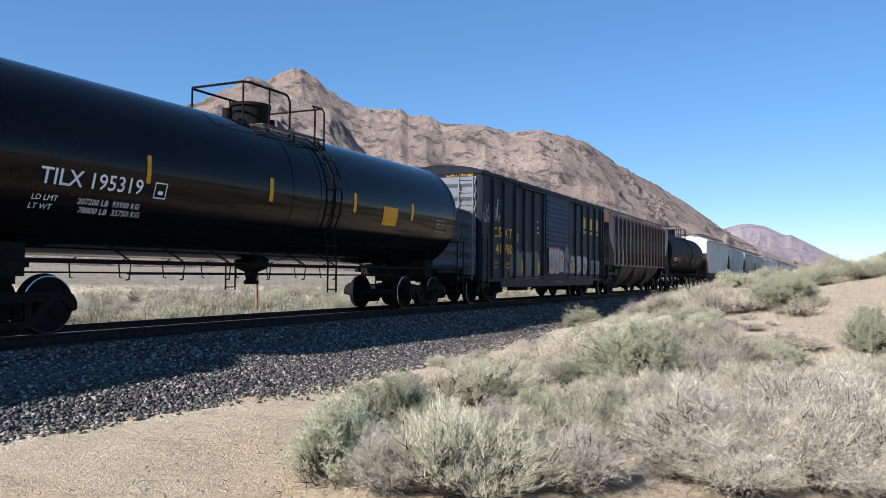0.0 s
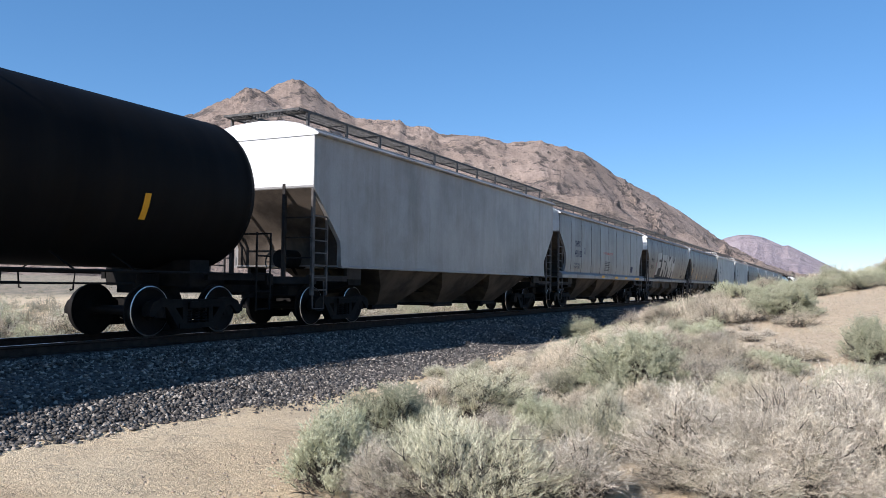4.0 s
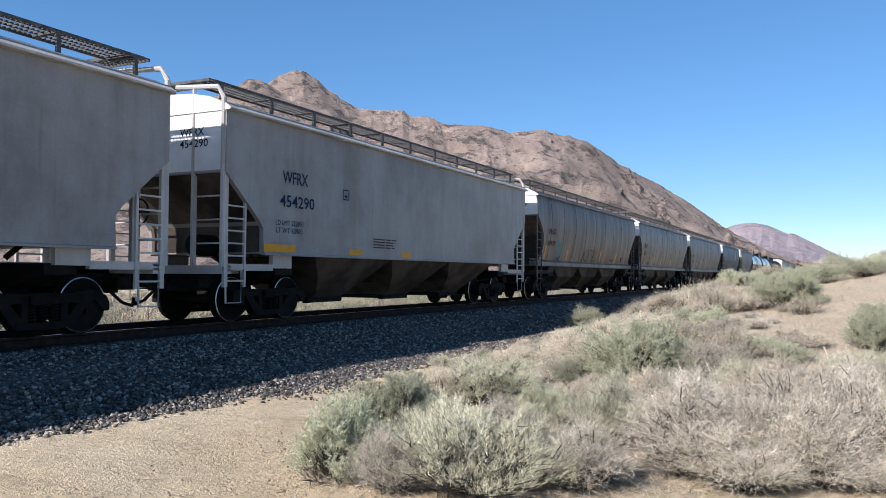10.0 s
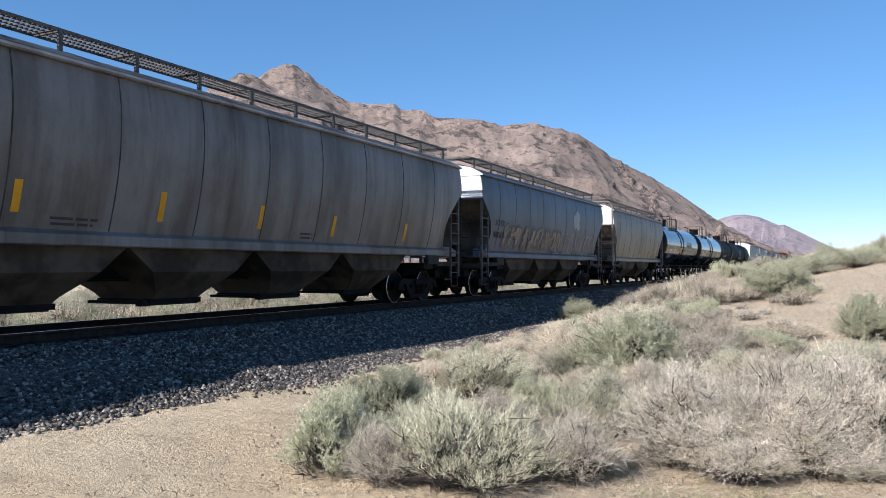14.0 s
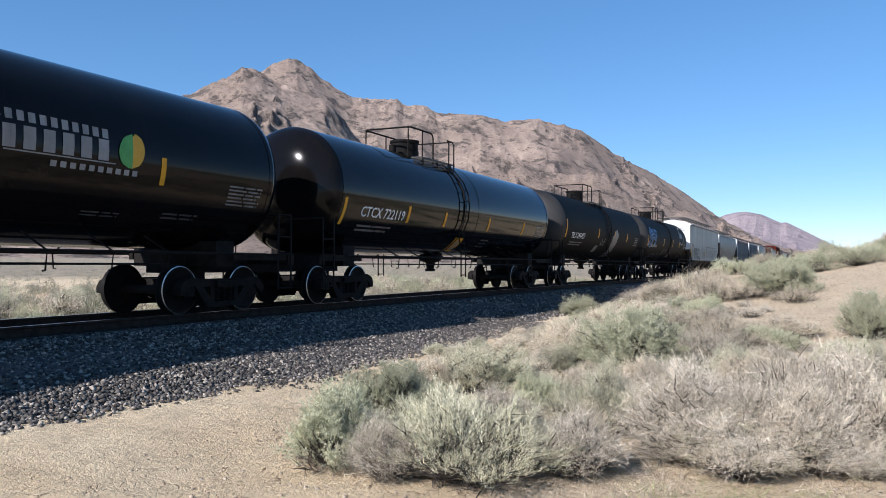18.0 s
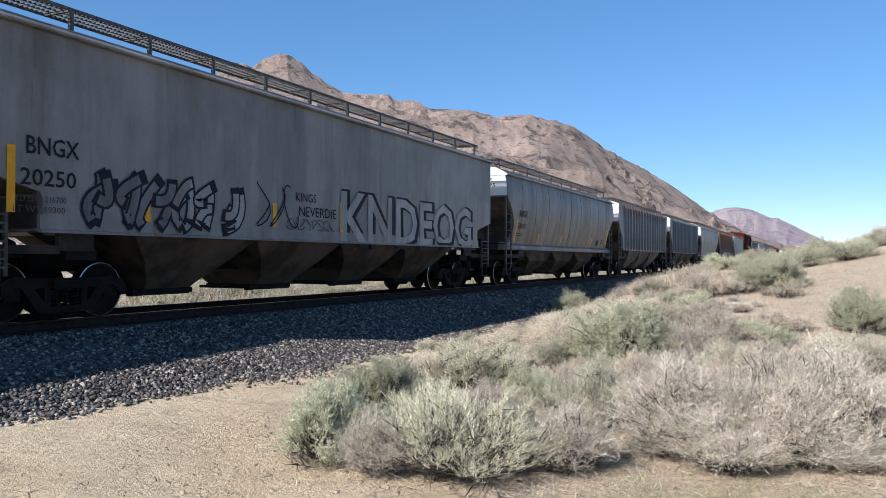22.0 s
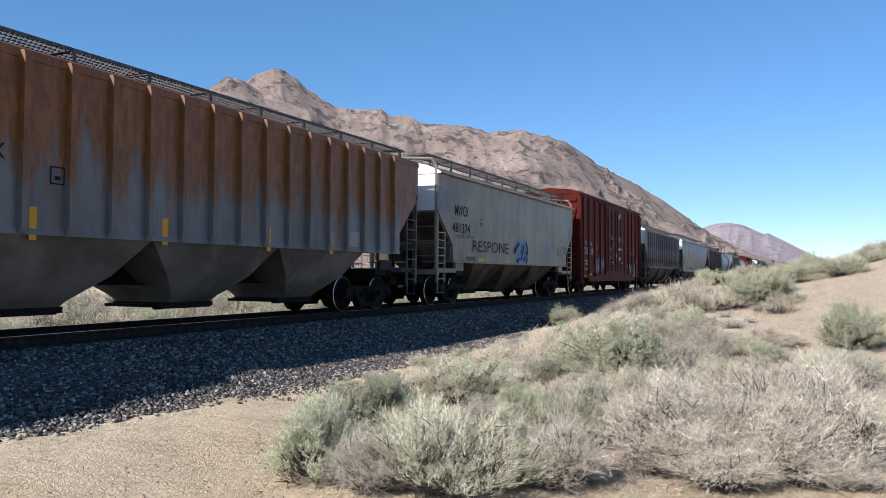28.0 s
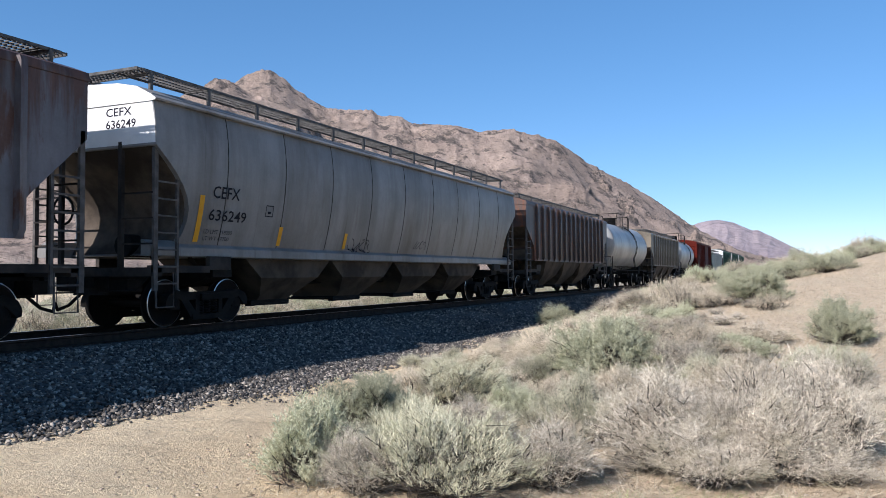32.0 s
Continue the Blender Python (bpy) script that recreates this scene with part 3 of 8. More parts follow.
class Car:
    """A freight car: an empty on the rails, with its parts."""

    def __init__(self, name, p0, p1, label, category, length_out=0.75):
        self.ob = tagged(new(name), label, category, "cars of the freight train")
        self.p, self.L = (p0 + p1) / 2, p1 - p0
        self.out = length_out
        self.skin = lambda y, z: 1.6
        self.drift = lambda z: 0.0
        self.ledge = None
        self.wheels = []
        self.posts = []

    def add(self, name, shape, mats, label="", parent=None, at=None, smooth=True):
        return part(name, shape, mats, parent or self.ob, label, at, smooth)

    def beside(self, y, w):
        """Move a mark of width w off the side posts."""
        for p in self.posts:
            if w < 0.85 and y < p + 0.10 and y + w > p - 0.10:
                return p + 0.105 if y + w / 2 > p else p - 0.105 - w
        return y

    def on_skin(self, flat, y, z, proud):
        d = self.drift(z)
        return [(self.skin(y + d + u, z + v) + proud, y + d + u, z + v) for u, v in flat]

    def letter(self, word, y, z, w, h, mat, bold=0, name="lettering", proud=0.012):
        """A word on the side, w by h metres, from y along the car, its foot at z."""
        if len(self.posts) > 14 and 0.5 < w < 0.85:
            y, w = y + (w - 0.5) / 2, 0.5
        y = self.beside(y, w)
        v, f, wide = LETTERS[word, bold]
        k, q = h / 0.70, w / wide
        return self.add(name, Solid().add(self.on_skin([(a * q, b * k) for a, b in v], y, z, proud), f), mat, smooth=False)

    def tag(self, word, y, z, w, h, mat, bold=3):
        """Spray lettering: a pale fill over a dark outline."""
        self.letter(word, y + 0.03, z - 0.05, w * 1.02, h * 1.04, M_INK, bold + 3, "spray_outline", 0.012)
        self.letter(word, y, z, w, h, mat, bold, "spray_paint", 0.017)

    def scrawl(self, word, y, z, w, h, mat):
        self.letter(word, y, z, w, h, mat, 0, "spray_paint")

    def lines(self, y, z, w, h, mat, rows):
        """Small print as plain bars, word by word."""
        r = random.Random(int(abs(y * 61 + z * 17 + self.p)))
        for j in range(rows):
            n = max(1, min(3, int(w / 0.22)))
            cuts = [0.0] + sorted(r.uniform(k + 0.25, k + 0.75) / n for k in range(1, n)) + [1.0 if j == 0 else r.uniform(0.8, 1.0)]
            for a, b in zip(cuts, cuts[1:]):
                self.bar(y + w * a, z - j * h * 1.7, max(0.03, w * (b - a) - 0.045), h * 0.8, mat)

    def frame_mark(self, y, z, w, h, mat):
        s = Solid()
        for u, v, a, b in ((0, 0, w, 0.02), (0, h - 0.02, w, 0.02), (0, 0, 0.02, h), (w - 0.02, 0, 0.02, h), (w * 0.3, h * 0.25, w * 0.4, h * 0.22)):
            s.add(self.on_skin([(u, v), (u + a, v), (u + a, v + b), (u, v + b)], y, z, 0.012), [(0, 1, 2, 3)])
        return self.add("stencil", s, mat, smooth=False)

    def blot(self, y, z, w, h, mat):
        """A sprayed patch with an uneven edge."""
        r = random.Random(int(abs(y * 100 + z * 37 + self.p)))
        n, ph = 28, [r.uniform(0, 6.28) for _ in range(4)]
        rim = []
        for i in range(n):
            a = math.tau * i / n
            k = 0.82 + 0.10 * math.sin(3 * a + ph[0]) + 0.08 * math.sin(5 * a + ph[1]) + 0.07 * math.sin(9 * a + ph[2])
            c, d = math.cos(a), math.sin(a)
            m = max(abs(c), abs(d)) ** 0.6
            rim.append((w / 2 + w / 2 * k * c / m, h / 2 + h / 2 * k * d / m))
        s = Solid()
        rings = [[(w / 2 + (u - w / 2) * q, h / 2 + (v - h / 2) * q) for u, v in rim] for q in (1.0, 0.72, 0.42, 0.14)]
        s.loft([self.on_skin(g, y, z, 0.010) for g in rings], caps=False)
        s.add(self.on_skin(rings[-1], y, z, 0.010), [tuple(range(n))])
        return self.add("spray_patch", s, mat, smooth=False)

    def scribble(self, y, z, w, h, mat):
        """Spray strokes that form no words."""
        r = random.Random(int(abs(y * 91 + z * 53 + self.p)))
        m = max(3, int(w / (0.35 * h + 0.12)))
        for i in range(m):
            u0 = w * (i + 0.5) / m
            ph, sw = r.uniform(0, 6.28), r.uniform(0.3, 0.6) * w / m
            k = r.choice((1, 1.5, 2))
            line = [(u0 + sw * math.sin(k * math.tau * q / 16 + ph), h * (0.5 + 0.48 * math.cos(math.tau * q / 16 * r.choice((1, 1)) + i))) for q in range(13)]
            self.stroke([(y + a, z + b) for a, b in line], min(0.032, 0.04 * h + 0.008), mat, "spray_paint", 0.013 + 0.0012 * (i % 3))

    def bar(self, y, z, w, h, mat, name="stencil", proud=0.01, rows=1):
        if name == "reflector" and h > w * 1.1 and w > 0.13:
            y, w = y + (w - 0.13) / 2, 0.13
        y = self.beside(y, w)
        if self.ledge and z < self.ledge < z + h:
            z, h = self.ledge, h - (self.ledge - z)
        s, n = Solid(), max(1, int(w / 0.4))
        for j in range(rows):
            zz = z - j * h * 1.8
            m = max(2, int(h / 0.12) + 1)
            pts = [p for i in range(m) for p in self.on_skin([(k * w / n, i * h / (m - 1)) for k in range(n + 1)], y, zz, proud)]
            s.add(pts, [(i * (n + 1) + k, i * (n + 1) + k + 1, (i + 1) * (n + 1) + k + 1, (i + 1) * (n + 1) + k) for i in range(m - 1) for k in range(n)])
        return self.add(name, s, mat, smooth=False)

    def painted(self, outline, mat, name="spray_paint", proud=0.014):
        """A painted figure with this outline (y, z), laid on the curved side in narrow bands."""
        s = Solid()
        z0, z1 = min(p[1] for p in outline), max(p[1] for p in outline)
        n = max(2, int((z1 - z0) / 0.05))

        def cuts(z):
            ys = []
            for (a, b), (c, d) in zip(outline, outline[1:] + outline[:1]):
                if (b > z) != (d > z):
                    ys.append(a + (c - a) * (z - b) / (d - b))
            return sorted(ys)

        levels = [z0 + 0.001 + (z1 - z0 - 0.002) * i / n for i in range(n + 1)]
        rows, at = [cuts(z) for z in levels], []
        for ys, z in zip(rows, levels):
            at.append(len(s.v))
            s.v += [(self.skin(y, z) + proud, y, z) for y in ys]
        for i in range(n):
            if len(rows[i]) == len(rows[i + 1]):
                for j in range(0, len(rows[i]) - 1, 2):
                    s.f.append((at[i] + j, at[i] + j + 1, at[i + 1] + j + 1, at[i + 1] + j))
                    s.m.append(0)
            else:
                za, zb = levels[i], levels[i + 1]
                mid = cuts((za + zb) / 2)
                for j in range(0, len(mid) - 1, 2):
                    s.add([(self.skin(y, z) + proud, y, z) for y, z in ((mid[j], za), (mid[j + 1], za), (mid[j + 1], zb), (mid[j], zb))], [(0, 1, 2, 3)])
        return self.add(name, s, mat, smooth=False)

    def stroke(self, path, width, mat, name, proud):
        """One painted stroke along a path (y, z) on the side."""
        pts, n = [], len(path)
        for q, (a, b) in enumerate(path):
            c, d = path[min(q + 1, n - 1)], path[max(q - 1, 0)]
            dx, dz = c[0] - d[0], c[1] - d[1]
            ln = math.hypot(dx, dz) + 1e-6
            for k in (-0.5, 0.5):
                y, z = a + k * dz / ln * width, b - k * dx / ln * width
                pts.append((self.skin(y, z) + proud, y, z))
        self.add(name, Solid().add(pts, [(2 * q, 2 * q + 1, 2 * q + 3, 2 * q + 2) for q in range(n - 1)]), mat, smooth=False)

    def bubbles(self, y, z, w, h, fill, ink):
        """Outlined, crossing spray forms side by side that spell nothing."""
        r = random.Random(int(abs(y * 77 + z * 31 + self.p)))
        m = max(2, round(w / (0.62 * h)))
        for i in range(m):
            c, cell = y + w * (i + 0.5) / m, w / m
            for j in range(3):
                a = (c + r.uniform(-0.6, 0.2) * cell, z + h * (0.08 if j != 2 else r.uniform(0.3, 0.6)))
                e = (c + r.uniform(-0.1, 0.6) * cell, z + h * (0.92 if j != 1 else r.uniform(0.45, 0.9)))
                b = (c + r.uniform(-1.1, 1.1) * cell, z + h * r.uniform(0.1, 0.9))
                path = [((1 - q) ** 2 * a[0] + 2 * q * (1 - q) * b[0] + q * q * e[0], min(z + h, (1 - q) ** 2 * a[1] + 2 * q * (1 - q) * b[1] + q * q * e[1])) for q in (k / 11 for k in range(12))]
                lift = 0.013 + 0.003 * j + 0.0006 * (i % 4)
                self.stroke(path, 0.24 * h, ink, "spray_outline", lift)
                self.stroke(path[1:-1], 0.155 * h, fill, "spray_paint", lift + 0.0014)

    def throw_up(self, y, z, w, h, n, fill, edge, ink, lean=0.0, square=4.0):
        """Fat rounded spray forms, each with a rim and a few inner strokes, that spell nothing."""
        r = random.Random(int(abs(y * 63 + z * 29 + self.p)))
        cell = w / n
        for i in range(n):
            cy, cz = y + cell * (i + 0.5), z + h / 2
            hw, hh = cell * r.uniform(0.50, 0.58), h * r.uniform(0.44, 0.52)
            ph = [r.uniform(0, math.tau) for _ in range(3)]

            def rim(k, m=30):
                out = []
                for j in range(m):
                    a = math.tau * j / m
                    c, d = math.cos(a), math.sin(a)
                    q = (abs(c) ** square + abs(d) ** square) ** (-1 / square) * (1 + 0.05 * math.sin(3 * a + ph[0]) + 0.035 * math.sin(5 * a + ph[1]))
                    v = d * q * (hh + k)
                    out.append((c * q * (hw + k) + lean * v, max(v, -hh - 0.02)))
                return out
            lift = 0.013 + 0.0022 * (i % 2)
            self.shape_on(rim(0.05), cy, cz, edge, "spray_outline", lift)
            self.shape_on(rim(0.0), cy, cz, fill, "spray_paint", lift + 0.001)
            for _ in range(3):
                u, v = r.uniform(-0.45, 0.25) * hw, r.uniform(-0.55, 0.35) * hh
                turn = r.uniform(0, math.tau)
                self.stroke([(cy + u + 0.42 * hw * math.cos(turn + 0.27 * q) + lean * v, cz + v + 0.42 * hh * math.sin(turn + 0.27 * q)) for q in range(10)], 0.05 if ink is edge else 0.07, ink, "spray_outline", lift + 0.002)

    def blocks(self, y, z, z1, w, h, n, mat):
        """A line of lettering as plain upright bars, its foot rising or falling from z to z1."""
        for i in range(n):
            a = y + w * i / n
            self.bar(a, z + (z1 - z) * i / max(1, n - 1), w / n * 0.62, h, mat, "mark")

    def end_letter(self, word, x, z, w, h, mat):
        """A word on the leading end of the car."""
        v, f, wide = LETTERS[word, 1]
        return self.add("lettering", Solid().add([(x + a * w / wide, -self.L / 2 - 0.006, z + b * h / 0.70) for a, b in v], f), mat, smooth=False)

    def shape_on(self, pts, y, z, mat, name, proud=0.014, size=1.0):
        """A flat painted figure given by its outline."""
        s = Solid().add(self.on_skin([(a * size, b * size) for a, b in pts], y, z, proud), [tuple(range(len(pts)))])
        return self.add(name, s, mat, smooth=False)


# ---- trucks ----
def wheelset_mesh():
    """Two wheels and their axle, turned in one profile."""
    s = Solid()
    half = [(0.60, 0.085), (0.63, 0.10), (0.66, 0.14), (0.675, 0.36), (0.66, 0.40), (0.655, 0.485), (0.685, 0.487), (0.695, 0.458), (0.795, 0.453), (0.803, 0.436), (0.80, 0.40), (0.775, 0.37),
            (0.745, 0.16), (0.80, 0.13), (0.82, 0.075), (1.0, 0.075), (1.02, 0.05), (1.02, 0.0)]
    m = len(half)
    s.disc([(-x, r) for x, r in half[::-1]] + half, 36, mats=[1 if j in (m - 10, m + 8) else 0 for j in range(2 * m - 1)])
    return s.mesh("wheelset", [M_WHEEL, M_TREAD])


def sideframe_mesh():
    """Cast side frame: a bow over the axles, two columns and a lower chord."""
    s = Solid()
    w = 0.20
    top = [(-1.17, 0.50), (-1.10, 0.62), (-0.89, 0.70), (-0.62, 0.665), (-0.40, 0.665), (0.40, 0.665), (0.62, 0.665), (0.89, 0.70), (1.10, 0.62), (1.17, 0.50)]
    low = [(-1.17, 0.38), (-1.10, 0.36), (-0.89, 0.545), (-0.66, 0.50), (-0.42, 0.52), (0.42, 0.52), (0.66, 0.50), (0.89, 0.545), (1.10, 0.36), (1.17, 0.38)]
    s.loft([[(-w / 2, y, z) for y, z in (a, b)] + [(w / 2, y, z) for y, z in (b, a)] for a, b in zip(top, low)])
    for k in (-1, 1):
        s.loft([[(-w / 2, k * 0.80, 0.54), (-w / 2, k * 0.60, 0.54), (w / 2, k * 0.60, 0.54), (w / 2, k * 0.80, 0.54)],
                [(-w / 2, k * 0.50, 0.15), (-w / 2, k * 0.30, 0.19), (w / 2, k * 0.30, 0.19), (w / 2, k * 0.50, 0.15)]])
        s.box((0, k * 0.33, 0.40), (w, 0.11, 0.34))
    s.box((0, 0, 0.18), (w + 0.04, 0.96, 0.10))
    s.box((0.02, 0, 0.565), (w + 0.08, 0.55, 0.12))
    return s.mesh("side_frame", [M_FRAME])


def spring_mesh():
    path = [(0.065 * math.cos(a * 0.9), 0.065 * math.sin(a * 0.9), 0.225 + 0.0052 * a * 1.35) for a in range(0, 38)]
    return Solid().tube(path, 0.017, 5).mesh("spring", [M_RUNNING])


def bolster_mesh():
    s = Solid()
    s.box((0, 0, 0.55), (2.1, 0.36, 0.18))
    s.box((0, 0, 0.70), (0.6, 0.6, 0.16))
    for k in (-1, 1):
        s.box((0, k * 0.42, 0.36), (1.5, 0.08, 0.10))
        for j in (-1, 1):
            s.box((j * 0.74, k * 0.40, 0.42), (0.10, 0.06, 0.30))
    return s.mesh("bolster", [M_RUNNING])


def cap_mesh():
    s = Solid().disc([(0.0, 0.11), (0.05, 0.11), (0.07, 0.08), (0.07, 0.0)], 14)
    s.box((0.0, 0, 0.0), (0.10, 0.26, 0.24))
    return s.mesh("bearing_cap", [M_RUNNING])


def brake_beam_mesh():
    """Trussed brake beam with its shoes, across the truck."""
    s = Solid().box((0, 0, 0.36), (1.5, 0.10, 0.13)).box((0, 0.10, 0.40), (0.5, 0.22, 0.16))
    for k in (-1, 1):
        s.loft([[(k * 0.1, 0.22, z), (k * 0.1, 0.14, z), (k * 0.72, -0.03, z), (k * 0.72, 0.05, z)] for z in (0.32, 0.42)])
        s.box((k * 0.74, -0.06, 0.42), (0.10, 0.10, 0.36))
    return s.mesh("brake_beam", [M_RUNNING])


BRAKEBEAM = brake_beam_mesh()
WHEELSET, SIDEFRAME, SPRINGS, BOLSTER, CAP = wheelset_mesh(), sideframe_mesh(), spring_mesh(), bolster_mesh(), cap_mesh()
TURNING = []


def truck(car, y):
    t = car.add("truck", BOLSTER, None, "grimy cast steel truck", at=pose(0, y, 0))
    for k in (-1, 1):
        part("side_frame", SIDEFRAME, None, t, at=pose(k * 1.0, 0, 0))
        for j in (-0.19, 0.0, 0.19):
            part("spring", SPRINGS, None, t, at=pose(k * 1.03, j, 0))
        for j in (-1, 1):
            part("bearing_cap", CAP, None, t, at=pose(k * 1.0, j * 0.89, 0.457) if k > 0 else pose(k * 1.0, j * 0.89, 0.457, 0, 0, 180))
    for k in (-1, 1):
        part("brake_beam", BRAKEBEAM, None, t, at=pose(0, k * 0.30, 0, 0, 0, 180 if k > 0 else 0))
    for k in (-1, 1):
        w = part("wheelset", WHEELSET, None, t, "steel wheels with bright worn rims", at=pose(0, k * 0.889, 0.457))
        TURNING.append((w, k * 0.889))


def coupler_mesh():
    s = Solid()
    s.box((0, 0.30, 0.86), (0.16, 0.70, 0.18))
    s.box((0.04, 0.70, 0.86), (0.30, 0.20, 0.28))
    s.box((-0.13, 0.78, 0.86), (0.09, 0.16, 0.26))
    s.tube([(0.3, 0.1, 0.72), (0.3, 0.45, 0.45), (0.22, 0.75, 0.38), (0.1, 0.9, 0.5)], 0.03, 6)
    return s.mesh("coupler", [M_RUNNING])


COUPLER = coupler_mesh()


def underframe(car, inset):
    """Centre sill, couplers and two trucks."""
    h = car.L / 2
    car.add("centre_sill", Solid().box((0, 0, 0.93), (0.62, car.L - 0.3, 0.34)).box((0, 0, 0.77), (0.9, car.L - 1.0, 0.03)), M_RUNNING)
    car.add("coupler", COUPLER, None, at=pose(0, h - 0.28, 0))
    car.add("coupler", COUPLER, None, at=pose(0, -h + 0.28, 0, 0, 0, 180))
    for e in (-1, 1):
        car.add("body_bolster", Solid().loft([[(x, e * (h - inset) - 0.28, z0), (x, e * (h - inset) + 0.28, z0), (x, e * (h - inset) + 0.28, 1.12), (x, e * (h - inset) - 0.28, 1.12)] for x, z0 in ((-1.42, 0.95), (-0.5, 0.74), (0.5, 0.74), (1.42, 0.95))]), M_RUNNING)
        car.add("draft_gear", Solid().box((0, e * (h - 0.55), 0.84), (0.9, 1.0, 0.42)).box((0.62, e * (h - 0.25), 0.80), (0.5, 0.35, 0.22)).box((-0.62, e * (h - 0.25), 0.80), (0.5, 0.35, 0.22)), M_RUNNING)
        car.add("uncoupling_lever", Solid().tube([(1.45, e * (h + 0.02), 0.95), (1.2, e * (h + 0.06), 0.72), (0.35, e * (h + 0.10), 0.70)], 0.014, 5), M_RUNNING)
    truck(car, h - inset)
    truck(car, -h + inset)


# ---- covered hopper ----
GRATES = {}


def grating(length, width=0.62):
    key = round(length, 1), width
    if key not in GRATES:
        s = Solid()
        n = int(key[0] / 0.085)
        for k in range(n + 1):
            s.box((0, -key[0] / 2 + k * key[0] / n, 0), (width, 0.014, 0.022))
        for j in range(5):
            s.box((-width / 2 + j * width / 4, 0, 0.004), (0.010, key[0], 0.028))
        for e in (-1, 1):
            s.box((e * width / 2, 0, -0.012), (0.03, key[0], 0.05))
        GRATES[key] = s.mesh("running_board", [M_GRATE], False)
    return GRATES[key]


def ladder(car, x, y0, y1, z0, z1, z2, mat, rungs=7):
    """A ladder in the plane of the car's side, with a tall and a short stile."""
    s = Solid()
    s.box((x, y0, (z0 + z1) / 2), (0.06, 0.09, z1 - z0))
    s.box((x, y1, (z0 + z2) / 2), (0.05, 0.05, z2 - z0))
    for k in range(rungs):
        z = z0 + 0.12 + k * (z2 - z0 - 0.2) / (rungs - 1)
        s.box((x + 0.02, (y0 + y1) / 2, z), (0.03, abs(y1 - y0), 0.03))
    return car.add("ladder", s, mat)


def hopper(name, p0, p1, paint, label, sort="round", eave=4.2, straight=False, bays=3, hoop=False, board=True, ribs=0, end_paint=None, sill=None, sill_paint=None, seams=True, rib_paint=None, first=1.4, chute_paint=None, white_end=True, slope_paint=None, drop=1.3, slope=1.1, post_at=()):
    car = Car(name, p0, p1, label, "covered hopper")
    L, h = car.L, car.L / 2
    foot = {"round": 1.33, "flat": 1.35, "ribbed": 1.53}[sort] if sill is None else sill
    zs, ze = foot + 0.03, eave
    if sort == "round":
        def wide(z):
            if straight:
                return 1.58 - 0.05 * ease(3.75, 4.2, z) - 0.06 * ease(2.2, 1.4, z)
            return 1.6 - 0.08 * ((z - 3.3) / 0.75) ** 2 if z > 3.3 else 1.6 - 0.27 * ((3.3 - z) / 1.7) ** 1.9
        zc = ze - 0.92

        def inset(z):
            u = min(1.0, max(0.0, (zc - z) / (zc - zs)))
            return 0.95 * math.sin(u / 0.62 * math.pi / 2) if u < 0.62 else 0.95 * (1 - 0.35 * ((u - 0.62) / 0.38) ** 2)
    else:
        def wide(z):
            return 1.57 if sort == "flat" else 1.53
        zc = ze - (drop if sort == "flat" else 1.05)

        def inset(z):
            u = min(1.0, max(0.0, (zc - z) / (zc - zs - 0.55)))
            return slope * u
    car.skin = lambda y, z: wide(max(zs, min(ze, z)))
    if sort == "flat":
        car.skin = lambda y, z: wide(z) + (0.018 if foot + 0.05 < z < foot + 0.27 else 0.0)
    if sort == "round":
        car.skin = lambda y, z: wide(z) if z > foot + 0.28 else wide(zs) + 0.17
        car.drift = lambda z: 0.9 * (1.50 - wide(max(zs, z)))
        car.ledge = foot + 0.29
    levels = [zs + (zc - zs) * k / 9 for k in range(10)] + [zc + (ze - zc) * k / 3 for k in range(1, 4)]
    ny = 14
    s = Solid()
    rings = []
    for z in levels:
        e, w = h - inset(z), wide(z)
        right = [(w, -e + 2 * e * k / ny, z) for k in range(ny + 1)]
        left = [(-w, e - 2 * e * k / ny, z) for k in range(ny + 1)]
        rings.append(right + left)
    s.loft(rings)
    body = car.add("body", s, paint)
    # roof
    r = Solid()
    rr = []
    for y in (-h - 0.02, h + 0.02):
        sec = [(wide(ze) - 0.01, y, ze - 0.14), (wide(ze) + (0.02 if ribs else 0.11), y, ze - 0.13), (wide(ze) + (0.025 if ribs else 0.12), y, ze - 0.10), (wide(ze), y, ze - 0.02 + (0.03 if ribs else 0)), (1.15, y, ze + 0.15), (0.7, y, ze + 0.24), (0, y, ze + 0.28)]
        rr.append(sec + [(-x, yy, z) for x, yy, z in sec[-2::-1]])
    r.loft(rr)
    roof = car.add("roof", r, end_paint or paint)
    n = 4 if L < 17.5 else 5
    for k in range(n):
        y = -h + L * (k + 0.5) / n
        hs = Solid().loft([[(0.33 * math.cos(a), y + 0.9 * math.sin(a) / max(abs(math.sin(a)), abs(math.cos(a)), 0.6), z) for a in (math.tau * i / 16 for i in range(16))] for z in (ze + 0.22, ze + 0.40, ze + 0.42)])
        part("hatch", hs, [end_paint or paint], roof, "closed roof hatch")
    # side sill
    for k in (-1, 1):
        w, e = wide(zs), h - (1.1 if ribs or sort == "flat" else 0.06)
        sec = {"round": ((w - 0.06, 0.30), (w + 0.03, 0.27), (w + 0.17, 0.17), (w + 0.17, 0.02), (w + 0.15, 0.0), (w - 0.06, 0.0)),
               "flat": ((w - 0.06, 0.27), (w + 0.012, 0.26), (w + 0.016, 0.05), (w + 0.05, 0.035), (w + 0.05, 0.0), (w - 0.06, 0.0)),
               "ribbed": ((w - 0.06, 0.09), (w + 0.012, 0.09), (w + 0.02, 0.0), (w - 0.06, 0.0))}[sort]
        q = Solid().loft([[(k * x, y, foot + z) for x, z in sec] for y in (-e, e)])
